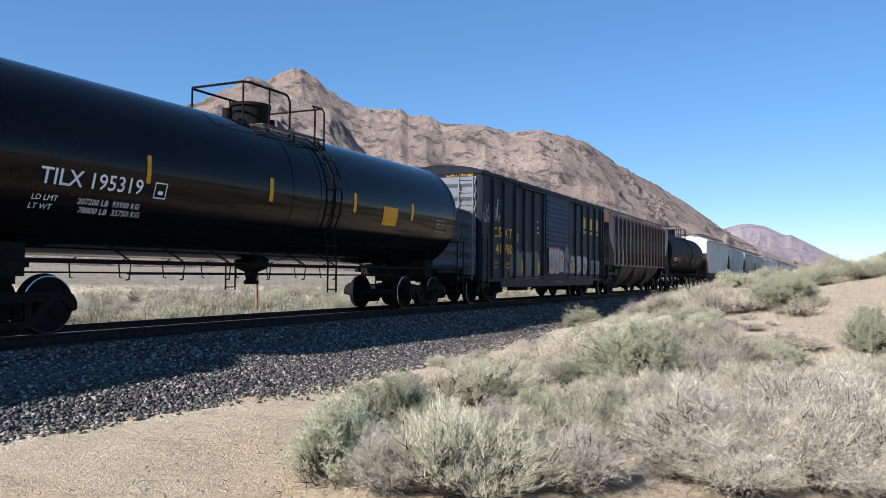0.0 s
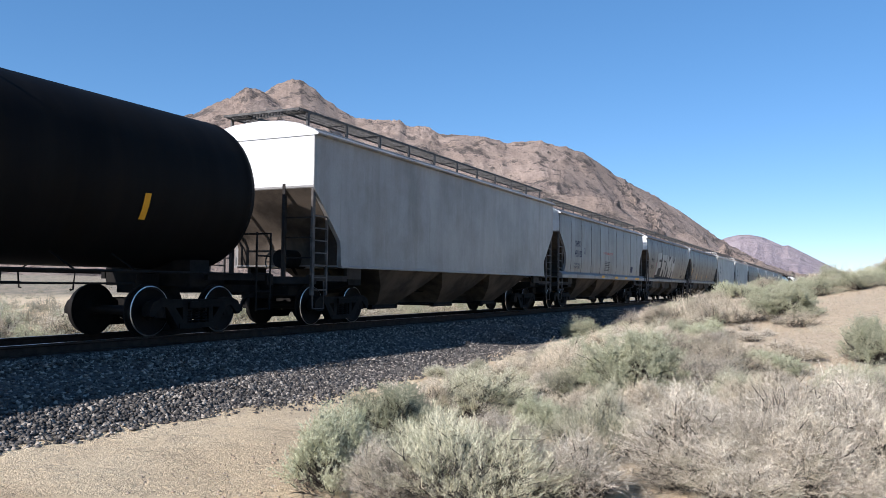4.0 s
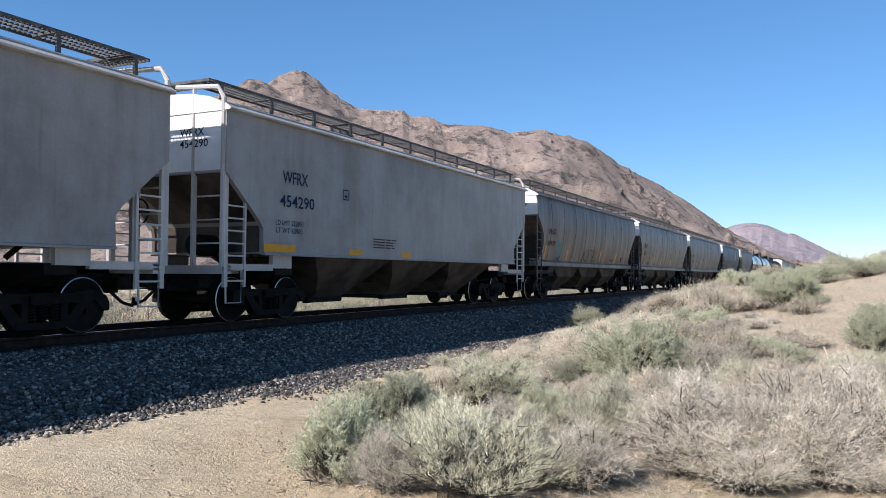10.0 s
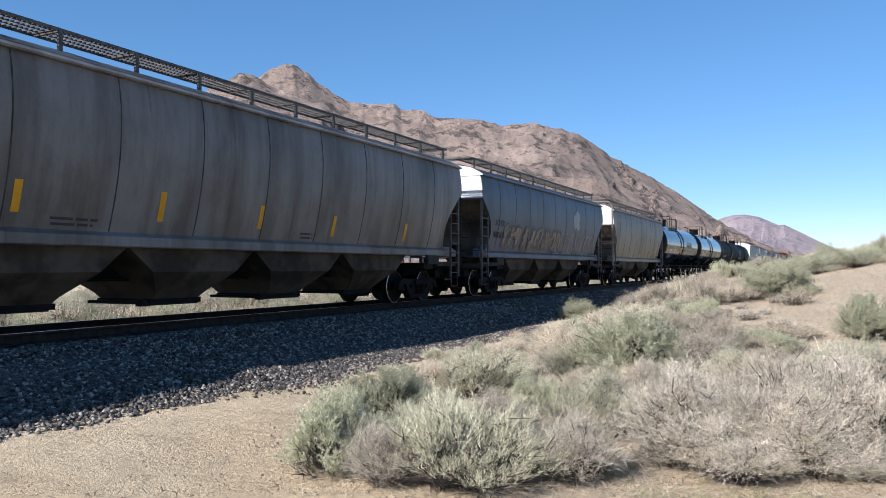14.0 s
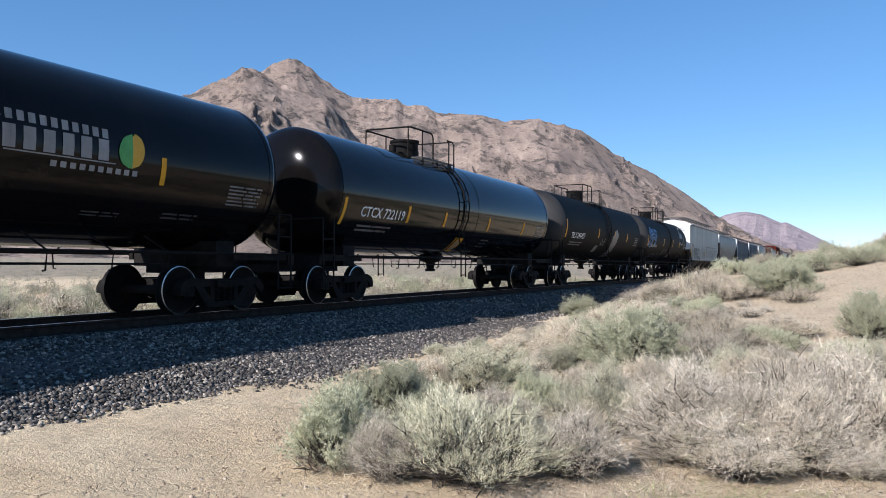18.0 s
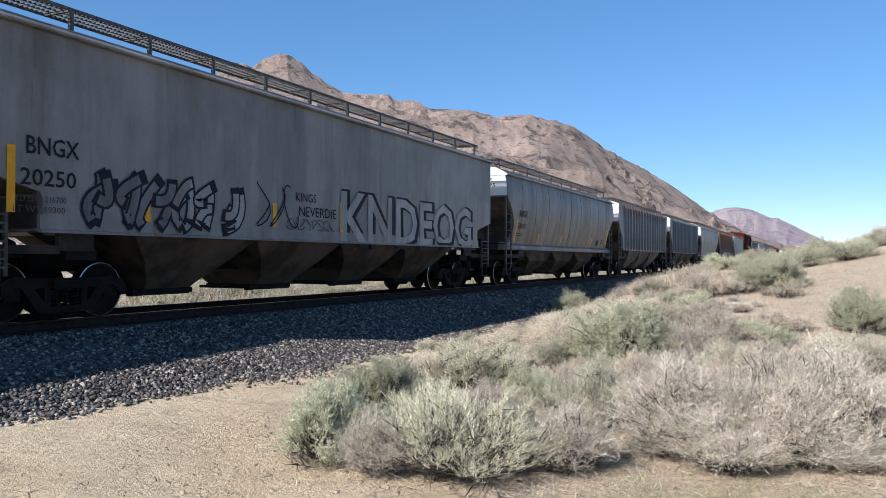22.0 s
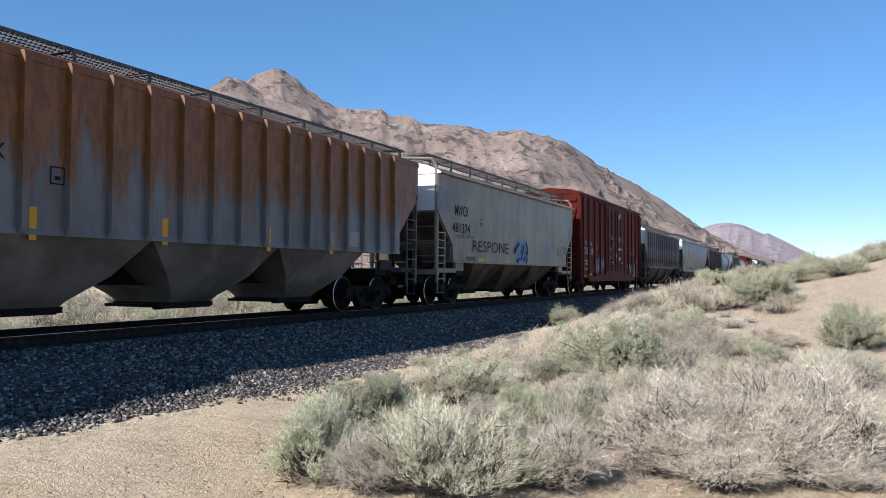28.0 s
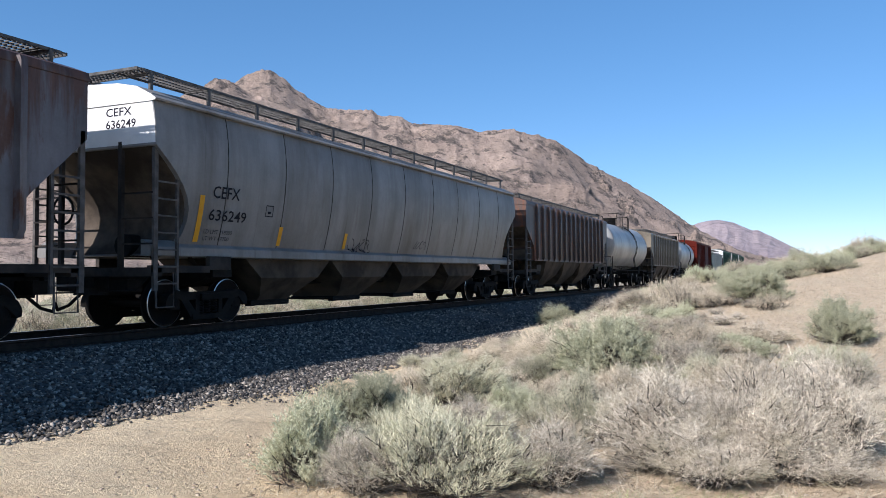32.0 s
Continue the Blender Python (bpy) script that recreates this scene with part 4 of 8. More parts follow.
        car.add("side_sill", q, sill_paint or paint)
        for e in (-1, 1):
            g = Solid().box((k * 1.45, e * (h - 0.75), 1.10), (0.10, 1.5, 0.13))
            g.box((k * 1.45, e * (h - 1.80), 1.22), (0.10, 0.62, 0.26))
            car.add("end_sill", g, end_paint or M_ENDSHADE)
    # weld seams or posts
    if ribs:
        post = Solid()
        post.loft([[(-0.05, -0.085, z), (-0.05, 0.085, z), (d, 0.055, z), (d, -0.055, z)] for z, d in ((zs - 0.02, 0.03), (zs + 0.10, 0.10), (ze - 0.10, 0.10), (ze - 0.02, 0.07))])
        me = post.mesh("side_post", [rib_paint or paint])
        car.posts = list(post_at) or [-h + first + (L - 2 * first) * i / (ribs - 1) for i in range(ribs)]
        for k in (-1, 1):
            for y in car.posts:
                car.add("side_post", me, None, at=pose(k * 1.54, y, 0, 0, 0, 0 if k > 0 else 180))
    elif seams:
        for k in (-1, 1):
            for i in range(1, 10):
                y = -h + L * i / 10
                zz = [z for z in levels if h - inset(z) > abs(y) + 0.05]
                if len(zz) > 2:
                    zz = [zz[0]] + [zz[0] + (ze - 0.08 - zz[0]) * j / 8 for j in range(1, 9)]
                    w = Solid().loft([[(k * (wide(z) - 0.02), y - 0.03, z), (k * (wide(z) + 0.007), y - 0.009, z), (k * (wide(z) + 0.007), y + 0.009, z), (k * (wide(z) - 0.02), y + 0.03, z)] for z in zz])
                    part("weld_seam", w, [paint if sort == "flat" else M_SEAM], body)
    # discharge chutes
    a0, a1 = -h + 2.9, h - 2.9
    step = (a1 - a0) / bays
    for i in range(bays):
        y0, y1 = a0 + step * i, a0 + step * (i + 1)
        m = (y0 + y1) / 2
        g = Solid().loft([[(-x, m - d, z), (x, m - d, z), (x, m + d, z), (-x, m + d, z)] for x, d, z in ((0.68, 0.58, 0.42), (0.80, 0.62, 0.52), (1.20, 0.62 + (step / 2 - 0.62) * 0.45, 0.92), (wide(zs) - 0.05, step / 2 - 0.005, foot + 0.02))])
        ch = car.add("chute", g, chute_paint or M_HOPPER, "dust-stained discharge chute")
        o = Solid().box((0, m, 0.37), (1.36, 1.30, 0.10)).box((0, m - 0.76, 0.36), (1.3, 0.26, 0.06)).box((0.74, m - 0.25, 0.33), (0.10, 1.4, 0.05)).box((0.76, m - 0.92, 0.36), (0.16, 0.12, 0.12))
        part("outlet_gate", o, [M_RUNNING], ch)
    # ends: platform, corner ladders, brake gear
    for e in (-1, 1):
        # sheet over the sloping end; its default dark tone stands for shade
        sl = Solid()
        zz = [zs + 0.03 + (zc - zs - 0.05) * j / 8 for j in range(9)]
        ring = [[(x, e * (h - inset(z) + (0.012 if a else -0.02)), z) for x, a in ((-wide(z) + 0.1, 1), (wide(z) - 0.1, 1), (wide(z) - 0.1, 0), (-wide(z) + 0.1, 0))] for z in zz]
        sl.loft(ring)
        car.add("slope_sheet", sl, slope_paint or M_SLOPE, "sloping end sheet")
        car.add("end_platform", Solid().box((0, e * (h - 0.12), 1.05), (3.0, 0.26, 0.16)).box((0, e * (h - 1.0), 1.0), (0.9, 1.9, 0.05)), end_paint or M_ENDSHADE)
        for k in (-1, 1):
            ladder(car, k * 1.5, e * (h - 0.08), e * (h - 0.62), 0.72, zc + (0.75 if hoop else 0.12), zc - 0.55, end_paint or M_LADDER)
            st = Solid().tube([(k * 1.48, e * (h - 0.12), 1.05), (k * 1.50, e * (h - 0.12), 0.42), (k * 1.50, e * (h - 0.55), 0.42), (k * 1.48, e * (h - 0.55), 1.05)], 0.02, 6)
            car.add("stirrup_step", st, end_paint or M_LADDER)
            car.add("end_post", Solid().box((k * 0.75, e * (h - 0.03), (1.1 + zc) / 2 + 0.05), (0.08, 0.08, zc - 1.0)), end_paint or M_ENDSHADE)
        for z in (1.55, 2.0, 2.45):
            for k in (-1, 1):
                car.add("end_rung", Solid().box((1.12 * k, e * (h - 0.04), z), (0.75, 0.03, 0.03)), end_paint or M_ENDSHADE)
        if white_end:
            zl = zc - 0.06
            car.add("end_sheet", Solid().loft([[(x, e * (h + d), z) for x, d in ((-wide(z) + 0.02, 0.003), (wide(z) - 0.02, 0.003), (wide(z) - 0.02, -0.02), (-wide(z) + 0.02, -0.02))] for z in (zl + 0.1, (zl + ze) / 2, ze - 0.02)]), M_ENDWHITE, "end sheet, painted white for the sun on it")
        if white_end:
            top = [(x, z) for x, _, z in rr[0]]
            car.add("roof_end", Solid().loft([[(x * 0.995, e * (h + d), z - 0.004) for x, z in top] for d in (0.015, 0.026)]), M_ENDWHITE, "roof end, painted white for the sun on it")
        if hoop:
            hp = Solid()
            for k in (-1, 1):
                hp.tube([(k * 1.5, e * (h + 0.0), 1.1), (k * 1.5, e * (h + 0.0), ze + 0.1), (k * 1.35, e * (h + 0.0), ze + 0.32), (k * 0.3, e * h, ze + 0.4)], 0.05, 8)
                hp.tube([(k * 0.75, e * h, 1.1), (k * 0.75, e * h, ze + 0.34)], 0.035, 6)
            car.add("end_hoop", hp, end_paint or paint, "white tubular end frame")
        fr = Solid()
        for k in (-1, 1):
            fr.tube([(k * 0.5, e * (h - 2.2), 1.2), (k * 0.5, e * (h - 0.25), zc - 0.1)], 0.05, 4)
        car.add("slope_brace", fr, M_ENDSHADE)
    tank = Solid().loft([[(0.25 + 0.22 * math.cos(a), y, 1.55 + 0.22 * math.sin(a)) for a in (math.tau * i / 14 for i in range(14))] for y in (-h + 0.55, -h + 0.6, -h + 1.35, -h + 1.4)])
    car.add("air_reservoir", tank, M_RUNNING)
    wheel = Solid().tube([(-0.7 + 0.26 * math.cos(math.tau * i / 20), -h + 0.02, 2.2 + 0.26 * math.sin(math.tau * i / 20)) for i in range(21)], 0.022, 6)
    for i in range(4):
        a = math.tau * i / 4
        wheel.tube([(-0.7, -h + 0.04, 2.2), (-0.7 + 0.26 * math.cos(a), -h + 0.02, 2.2 + 0.26 * math.sin(a))], 0.014, 4)
    car.add("brake_wheel", wheel, M_RUNNING)
    if board:
        zb = ze + (0.50 if not ribs else 0.36)
        for k in (-1, 1):
            b = car.add("running_board", grating(L - 0.3), None, "dark steel grating walkway", at=pose(k * 0.80, 0, zb))
            m = int(L / 1.55)
            br = Solid().box((0, 0, -0.18), (0.05, 0.07, 0.36)).box((-0.28, 0, -0.02), (0.6, 0.05, 0.05)).mesh("bracket", [M_GRATE], False)
            for i in range(m + 1):
                part("bracket", br, None, b, at=pose(0.31 * k, -h + 0.35 + (L - 0.7) * i / m, 0, 0, 0, 0 if k > 0 else 180))
        for e in (-1, 1):
            car.add("crossover_board", grating(2.2, 0.42), None, at=pose(0, e * (h - 0.25), zb + 0.002, 0, 0, 90))
    underframe(car, 1.95)
    return car


# ---- tank car ----
def tank_car(name, p0, p1, paint, label, head_paint=None, radius=1.53, mid=2.76, shift=0.0):
    car = Car(name, p0, p1, label, "tank car")
    L, h = car.L, car.L / 2
    R, zc = radius, mid

    def skin(y, z):
        return math.sqrt(max(0.05, R * R - (z - zc) ** 2))
    car.skin = skin
    n, dish = 48, 0.62
    ys = [(-h + 0.83 - dish + dish * (1 - math.cos(a)), math.sin(a)) for a in (math.pi / 2 * k / 8 for k in range(1, 9))]

    def ring(y, k):
        return [(R * k * math.cos(math.tau * i / n), y, zc + R * k * math.sin(math.tau * i / n)) for i in range(n)]
    yb = -h + 0.83
    s = Solid().loft([ring(y, 1) for y in (yb, yb / 2, 0, -yb / 2, -yb)], caps=False)
    shell = car.add("tank_shell", s, paint)
    for e in (-1, 1):
        d = Solid()
        rings = [ring(-h + 0.83 - dish, 0.02)] + [ring(y, k) for y, k in ys]
        d.loft([[(x, y * (1 if e < 0 else -1), z) for x, y, z in r] for r in rings], caps=True)
        car.add("tank_head", d, head_paint or paint)
    for y in (yb + 0.05, -0.45, 0.55, -yb - 0.05):
        part("band", Solid().loft([[(x * 1.006, yy, zc + (z - zc) * 1.006) for x, _, z in ring(0, 1)] for yy in (y - 0.05, y + 0.05)], caps=False), [paint], shell)
    # manway with its platform and railing
    top = zc + R
    man = Solid().loft([[(0.42 * math.cos(a), 0.42 * math.sin(a), z) for a in (math.tau * i / 20 for i in range(20))] for z in (top - 0.25, top + 0.42, top + 0.44)])
    man.loft([[(0.46 * math.cos(a), 0.46 * math.sin(a), z) for a in (math.tau * i / 20 for i in range(20))] for z in (top + 0.40, top + 0.47)])
    car.add("manway", man, M_RUNNING, "dark manway housing", at=pose(0, shift, 0))
    for y in (-0.75, 0.7):
        car.add("valve", Solid().loft([[(0.11 * math.cos(a), y + 0.11 * math.sin(a), z) for a in (math.tau * i / 12 for i in range(12))] for z in (top - 0.1, top + 0.2, top + 0.25)]), M_RUNNING, at=pose(0, shift, 0))
    for k in (-1, 1):
        car.add("platform", grating(2.3, 0.56), None, at=pose(k * 0.72, 0.35 + shift, top - 0.16))
        for y in (-0.6, 0.35, 1.3):
            car.add("platform_bracket", Solid().tube([(k * 0.95, y, top - 0.18), (k * 1.0, y, zc + 1.05)], 0.025, 5), M_RUNNING, at=pose(0, shift, 0))
    rail = Solid()
    zt = top + 0.70
    rail.tube([(0.78, 0.42, top - 0.3), (0.78, 0.42, zt - 0.14), (0.78, 0.36, zt - 0.04), (0.78, 0.26, zt), (0.78, -1.0, zt), (0.70, -1.08, zt), (-0.70, -1.08, zt), (-0.78, -1.0, zt), (-0.78, 1.3, zt), (-0.78, 1.38, zt - 0.1), (-0.78, 1.38, top - 0.3)], 0.027, 6)
    for x, y in ((0.78, -0.30), (0.72, -1.08), (-0.78, -1.0), (-0.78, 0.2)):
        rail.tube([(x, y, top - 0.3), (x, y, zt)], 0.022, 6)
    for y in (1.05, 1.42):
        rail.tube([(1.02, y, top - 0.45), (1.02, y, zt - 0.22), (0.95, y, zt - 0.12)], 0.024, 6)
    rail.tube([(0.95, 1.05, zt - 0.12), (0.95, 1.42, zt - 0.12), (-0.7, 1.42, zt - 0.12)], 0.022, 6)
    car.add("platform_railing", rail, M_RUNNING, "dark tubular safety railing", at=pose(0, shift, 0))
    # side ladders over the belly
    for k in (-1, 1):
        s = Solid()
        for y in (0.98, 1.32):
            path = [(k * (skin(0, z) + 0.10), y, z) for z in (zc + 1.35, zc + 1.15, zc + 0.8, zc + 0.4, zc, zc - 0.4, zc - 0.8)]
            path += [(k * 1.5, y, 1.2), (k * 1.5, y, 0.55)]
            s.tube(path, 0.022, 5)
        for i in range(11):
            z = 0.62 + i * 0.33
            s.tube([(k * (max(skin(0, z) + 0.10, 1.5 if z < 1.9 else 0)), 0.98, z), (k * (max(skin(0, z) + 0.10, 1.5 if z < 1.9 else 0)), 1.32, z)], 0.016, 4)
        car.add("ladder", s, M_RUNNING, at=pose(0, shift, 0))
    # hand rails low along the side
    for k in (-1, 1):
        s = Solid().tube([(k * 1.5, -h + 1.0, 1.15), (k * 1.5, h - 1.0, 1.15)], 0.025, 5)
        s.tube([(k * 1.42, -h + 3.6, 0.95), (k * 1.42, h - 3.6, 0.95)], 0.018, 5)
        m = 9
        for i in range(m):
            y = -h + 3.6 + (L - 7.2) * i / (m - 1)
            s.tube([(k * 0.9, y, zc - R * 0.86), (k * 1.5, y, 1.15), (k * 1.46, y, 0.85), (k * 1.40, y, 0.85)], 0.018, 4)
        car.add("hand_rail", s, M_RUNNING)
    out = Solid().loft([[(r * math.cos(a), r * math.sin(a), z) for a in (math.tau * i / 14 for i in range(14))] for z, r in ((1.3, 0.40), (1.08, 0.36), (1.0, 0.16), (0.82, 0.12), (0.80, 0.17), (0.72, 0.17))])
    car.add("bottom_outlet", out, M_RUNNING)
    # end sills with saddles and steps
    for e in (-1, 1):
        s = Solid().box((0, e * (h - 0.95), 0.95), (0.66, 2.9, 0.36)).box((0, e * (h - 0.1), 1.05), (2.9, 0.2, 0.22)).box((0, e * (h - 1.75), 1.15), (2.2, 0.5, 0.5))
        s.box((1.36, e * (h - 0.95), 1.10), (0.10, 1.8, 0.14)).box((-1.36, e * (h - 0.95), 1.10), (0.10, 1.8, 0.14))
        car.add("end_sill", s, M_RUNNING)
        for k in (-1, 1):
            r = Solid()
            for y in (h - 0.12, h - 0.55):
                r.tube([(k * 1.46, e * y, 0.42), (k * 1.46, e * y, 2.0)], 0.022, 5)
            for i in range(4):
                r.tube([(k * 1.46, e * (h - 0.12), 0.45 + 0.36 * i), (k * 1.46, e * (h - 0.55), 0.45 + 0.36 * i)], 0.018, 4)
            r.tube([(k * 1.46, e * (h - 0.12), 2.0), (k * 0.4, e * (h - 0.1), 2.0)], 0.02, 5)
            car.add("end_ladder", r, M_RUNNING)
    car.add("coupler", COUPLER, None, at=pose(0, h - 0.28, 0))
    car.add("coupler", COUPLER, None, at=pose(0, -h + 0.28, 0, 0, 0, 180))
    truck(car, h - 1.75)
    truck(car, -h + 1.75)
    return car


# ---- box car ----
def box_car(name, p0, p1, paint, label, eave=4.4, sill=0.78, door=(0.6, 4.4), door_paint=None, posts=14, end_paint=None, plug=False, post_at=None):
    car = Car(name, p0, p1, label, "box car")
    L, h = car.L, car.L / 2
    car.skin = lambda y, z: (1.612 if plug else 1.635) if door[0] < y < door[1] else 1.52
    car.add("body", Solid().box((0, 0, (sill + eave) / 2), (3.04, L, eave - sill)), paint)
    rr = []
    for y in (-h - 0.03, h + 0.03):
        sec = [(1.6, y, eave - 0.10), (1.6, y, eave), (0.9, y, eave + 0.16), (0, y, eave + 0.24)]
        rr.append(sec + [(-x, yy, z) for x, yy, z in sec[-2::-1]])
    roof = car.add("roof", Solid().loft(rr), paint)
    for i in range(12):
        y = -h + L * (i + 0.5) / 12
        part("roof_rib", Solid().loft([[(x, yy, z + 0.04) for x, z in ((1.55, eave), (0.9, eave + 0.16), (0, eave + 0.24), (-0.9, eave + 0.16), (-1.55, eave))] + [(x, yy, z - 0.02) for x, z in ((-1.55, eave), (0, eave + 0.2), (1.55, eave))] for yy in (y - 0.05, y + 0.05)]), [paint], roof)
    d0, d1 = door
    car.posts = list(post_at or ())
    me = Solid().loft([[(-0.02, -0.08, z), (-0.02, 0.08, z), (d, 0.05, z), (d, -0.05, z)] for z, d in ((sill + 0.05, 0.02), (sill + 0.15, 0.075), (eave - 0.25, 0.075), (eave - 0.15, 0.02))]).mesh("side_post", [paint])
    for k in (-1, 1):
        for y in post_at or [-h + 0.04 + (L - 0.08) * i / (posts - 1) for i in range(posts)]:
            if post_at or not d0 - 0.1 < y * k < d1 + 0.1:
                car.add("side_post", me, None, at=pose(k * 1.52, y, 0, 0, 0, 0 if k > 0 else 180))
        dp = Solid().box((k * 1.555, k * (d0 + d1) / 2, (sill + eave) / 2 + 0.02), (0.09, d1 - d0, eave - sill - 0.45))
        dr = car.add("door", dp, door_paint or paint, "closed sliding door")
        if plug:
            half = (d1 - d0) / 2
            for j in (0, 1):
                for q in (0.12, 0.5, 0.88):
                    y = k * (d0 + half * (j + q))
                    part("lock_rod", Solid().tube([(k * 1.63, y, sill + 0.35), (k * 1.63, y, eave - 0.35)], 0.025, 6), [door_paint or paint], dr)
            for z in (sill + 0.5, sill + 1.4, eave - 1.1, eave - 0.45):
                part("door_rail", Solid().box((k * 1.61, k * (d0 + d1) / 2, z), (0.05, d1 - d0, 0.09)), [door_paint or paint], dr)
        else:
            for i in range(15):
                z = sill + 0.5 + i * (eave - sill - 0.95) / 14
                part("corrugation", Solid().loft([[(k * 1.59, y, z - 0.07), (k * 1.59, y, z + 0.07), (k * 1.63, y, z + 0.03), (k * 1.63, y, z - 0.03)] for y in (k * d0 + 0.1 * k, k * d1 - 0.1 * k)]), [door_paint or paint], dr)
        car.add("door_track", Solid().box((k * 1.60, 0, sill + 0.14), (0.12, L * 0.62, 0.07)).box((k * 1.60, 0, eave - 0.18), (0.10, L * 0.55, 0.06)), paint)
        sl = Solid().box((k * 1.50, 0, sill - 0.10), (0.10, L - 3.6, 0.24)).box((k * 1.50, 0, sill + 0.02), (0.12, L - 0.1, 0.08))
        car.add("side_sill", sl, paint)
        for e in (-1, 1):
            ladder(car, k * 1.60, e * (h - 0.06), e * (h - 0.5), 0.55, 2.3, 2.3, paint, 5)
    for e in (-1, 1):
        wave = [(h - 0.03, eave - 0.2), (h - 0.03, sill + 0.2), (h + 0.004, sill + 0.2)]
        for i in range(7):
            z = sill + 0.55 + i * (eave - sill - 0.95) / 6
            wave += [(h + 0.004, z - 0.15), (h + 0.09, z - 0.04), (h + 0.09, z + 0.04), (h + 0.004, z + 0.15)]
        en = Solid().loft([[(x, e * y, z) for y, z in wave + [(h + 0.004, eave - 0.2)]] for x in (-1.38, 1.38)])
        car.add("end_panel", en, end_paint or paint, "corrugated steel end")
        lad = Solid()
        for i in range(9):
            lad.box((1.05, e * (h + 0.12), 0.9 + i * 0.4), (0.5, 0.025, 0.025))
        for x in (0.8, 1.3):
            lad.box((x, e * (h + 0.10), 2.5), (0.04, 0.05, 3.4))
        car.add("end_ladder", lad, end_paint or paint)
        car.add("crossover_board", grating(1.6, 0.3), None, at=pose(0, e * (h + 0.25), 1.15, 0, 0, 90))
    wheel = Solid().tube([(-0.6 + 0.26 * math.cos(math.tau * i / 20), -h - 0.15, 2.6 + 0.26 * math.sin(math.tau * i / 20)) for i in range(21)], 0.022, 6)
    car.add("brake_wheel", wheel, M_RUNNING)
    gear = Solid().box((0.5, -1.5, 0.55), (0.5, 1.0, 0.35)).box((-0.4, 1.2, 0.6), (0.4, 1.6, 0.3)).tube([(0.9, -h + 3, 0.55), (0.9, h - 3, 0.55)], 0.02, 5)
    car.add("brake_gear", gear, M_RUNNING)
    rods = Solid().tube([(1.25, -h + 2.6, 0.52), (1.25, -1.6, 0.47), (1.25, h - 3.2, 0.60)], 0.016, 5)
    for y, d in ((-3.1, 0.2), (-1.9, 0.26), (-0.6, 0.14), (0.4, 0.22)):
        rods.box((1.25, y, 0.52), (0.05, 0.14, d))
    car.add("brake_rod", rods, M_RUNNING)
    underframe(car, 1.9)
    return car


# ---- the train ----
P_SLATE = car_paint("slate_blue_paint", (0.025, 0.031, 0.046), (0.03, 0.03, 0.034), 0.35, seed=1, gloss=0.10, rough=0.55)
P_FADED = car_paint("faded_end_paint", (0.30, 0.335, 0.37), (0.25, 0.18, 0.10), 0.6, seed=26)
P_DOOR = car_paint("blue_door_paint", (0.022, 0.055, 0.128), (0.03, 0.05, 0.08), 0.3, seed=2, gloss=0.12, rough=0.55, stain=0.2)
P_RUSTGREY = car_paint("rusted_grey_paint", (0.26, 0.24, 0.21), (0.17, 0.14, 0.11), 0.5, 0.62, (0.042, 0.0145, 0.0085), seed=3, rust_above=3.6)
P_BLACK = car_paint("black_tank_paint", (0.009, 0.008, 0.008), (0.022, 0.019, 0.016), 0.45, rough=0.10, seed=4, gloss=0.16)
P_BLACKDULL = car_paint("dull_black_tank_paint", (0.012, 0.0115, 0.0115), (0.026, 0.023, 0.020), 0.5, rough=0.6, seed=5, gloss=0.045, stain=0.2)
P_HEADGREY = car_paint("grey_head_paint", (0.052, 0.051, 0.051), (0.04, 0.04, 0.04), 0.4, rough=0.55, seed=6)
P_PALE = car_paint("pale_grey_paint", (0.372, 0.362, 0.345), (0.25, 0.235, 0.215), 0.5, seed=7)
P_WHITE = car_paint("white_grey_paint", (0.485, 0.470, 0.445), (0.34, 0.325, 0.305), 0.35, seed=8, stain=0.3)
P_BRIGHT = car_paint("white_paint", (0.829, 0.785, 0.715), (0.4, 0.38, 0.35), 0.25, seed=9, stain=0.15)
P_DIRTY = car_paint("dirty_grey_paint", (0.315, 0.303, 0.285), (0.17, 0.15, 0.125), 0.55, seed=10, stain=0.7)
P_DIRTY2 = car_paint("grimy_grey_paint", (0.28, 0.248, 0.22), (0.13, 0.107, 0.085), 0.6, seed=11, stain=0.95)
P_BLUEGREY = car_paint("blue_grey_paint", (0.125, 0.160, 0.215), (0.12, 0.12, 0.12), 0.4, seed=12)
P_BEIGE = car_paint("beige_grey_paint", (0.323, 0.279, 0.221), (0.20, 0.18, 0.15), 0.5, seed=13)
P_LTBLUE = car_paint("light_blue_grey_paint", (0.330, 0.375, 0.40), (0.2, 0.19, 0.17), 0.35, 0.06, (0.11, 0.05, 0.034), seed=14, rust_above=3.55)
P_LTBLUE2 = car_paint("faded_blue_grey_paint", (0.238, 0.281, 0.317), (0.18, 0.17, 0.16), 0.4, 0.05, seed=15)
P_SKY = car_paint("pale_blue_white_paint", (0.419, 0.418, 0.389), (0.3, 0.29, 0.27), 0.35, seed=16)
P_RUSTY = car_paint("heavily_rusted_paint", (0.288, 0.295, 0.302), (0.22, 0.16, 0.11), 0.4, 0.0, (0.125, 0.050, 0.017), seed=17, rust_above=2.35)
P_CREAM = car_paint("cream_grey_paint", (0.403, 0.345, 0.266), (0.27, 0.23, 0.18), 0.45, seed=18)
P_REDBOX = car_paint("oxide_red_paint", (0.165, 0.020, 0.011), (0.06, 0.018, 0.012), 0.4, seed=19, gloss=0.07, rough=0.6)
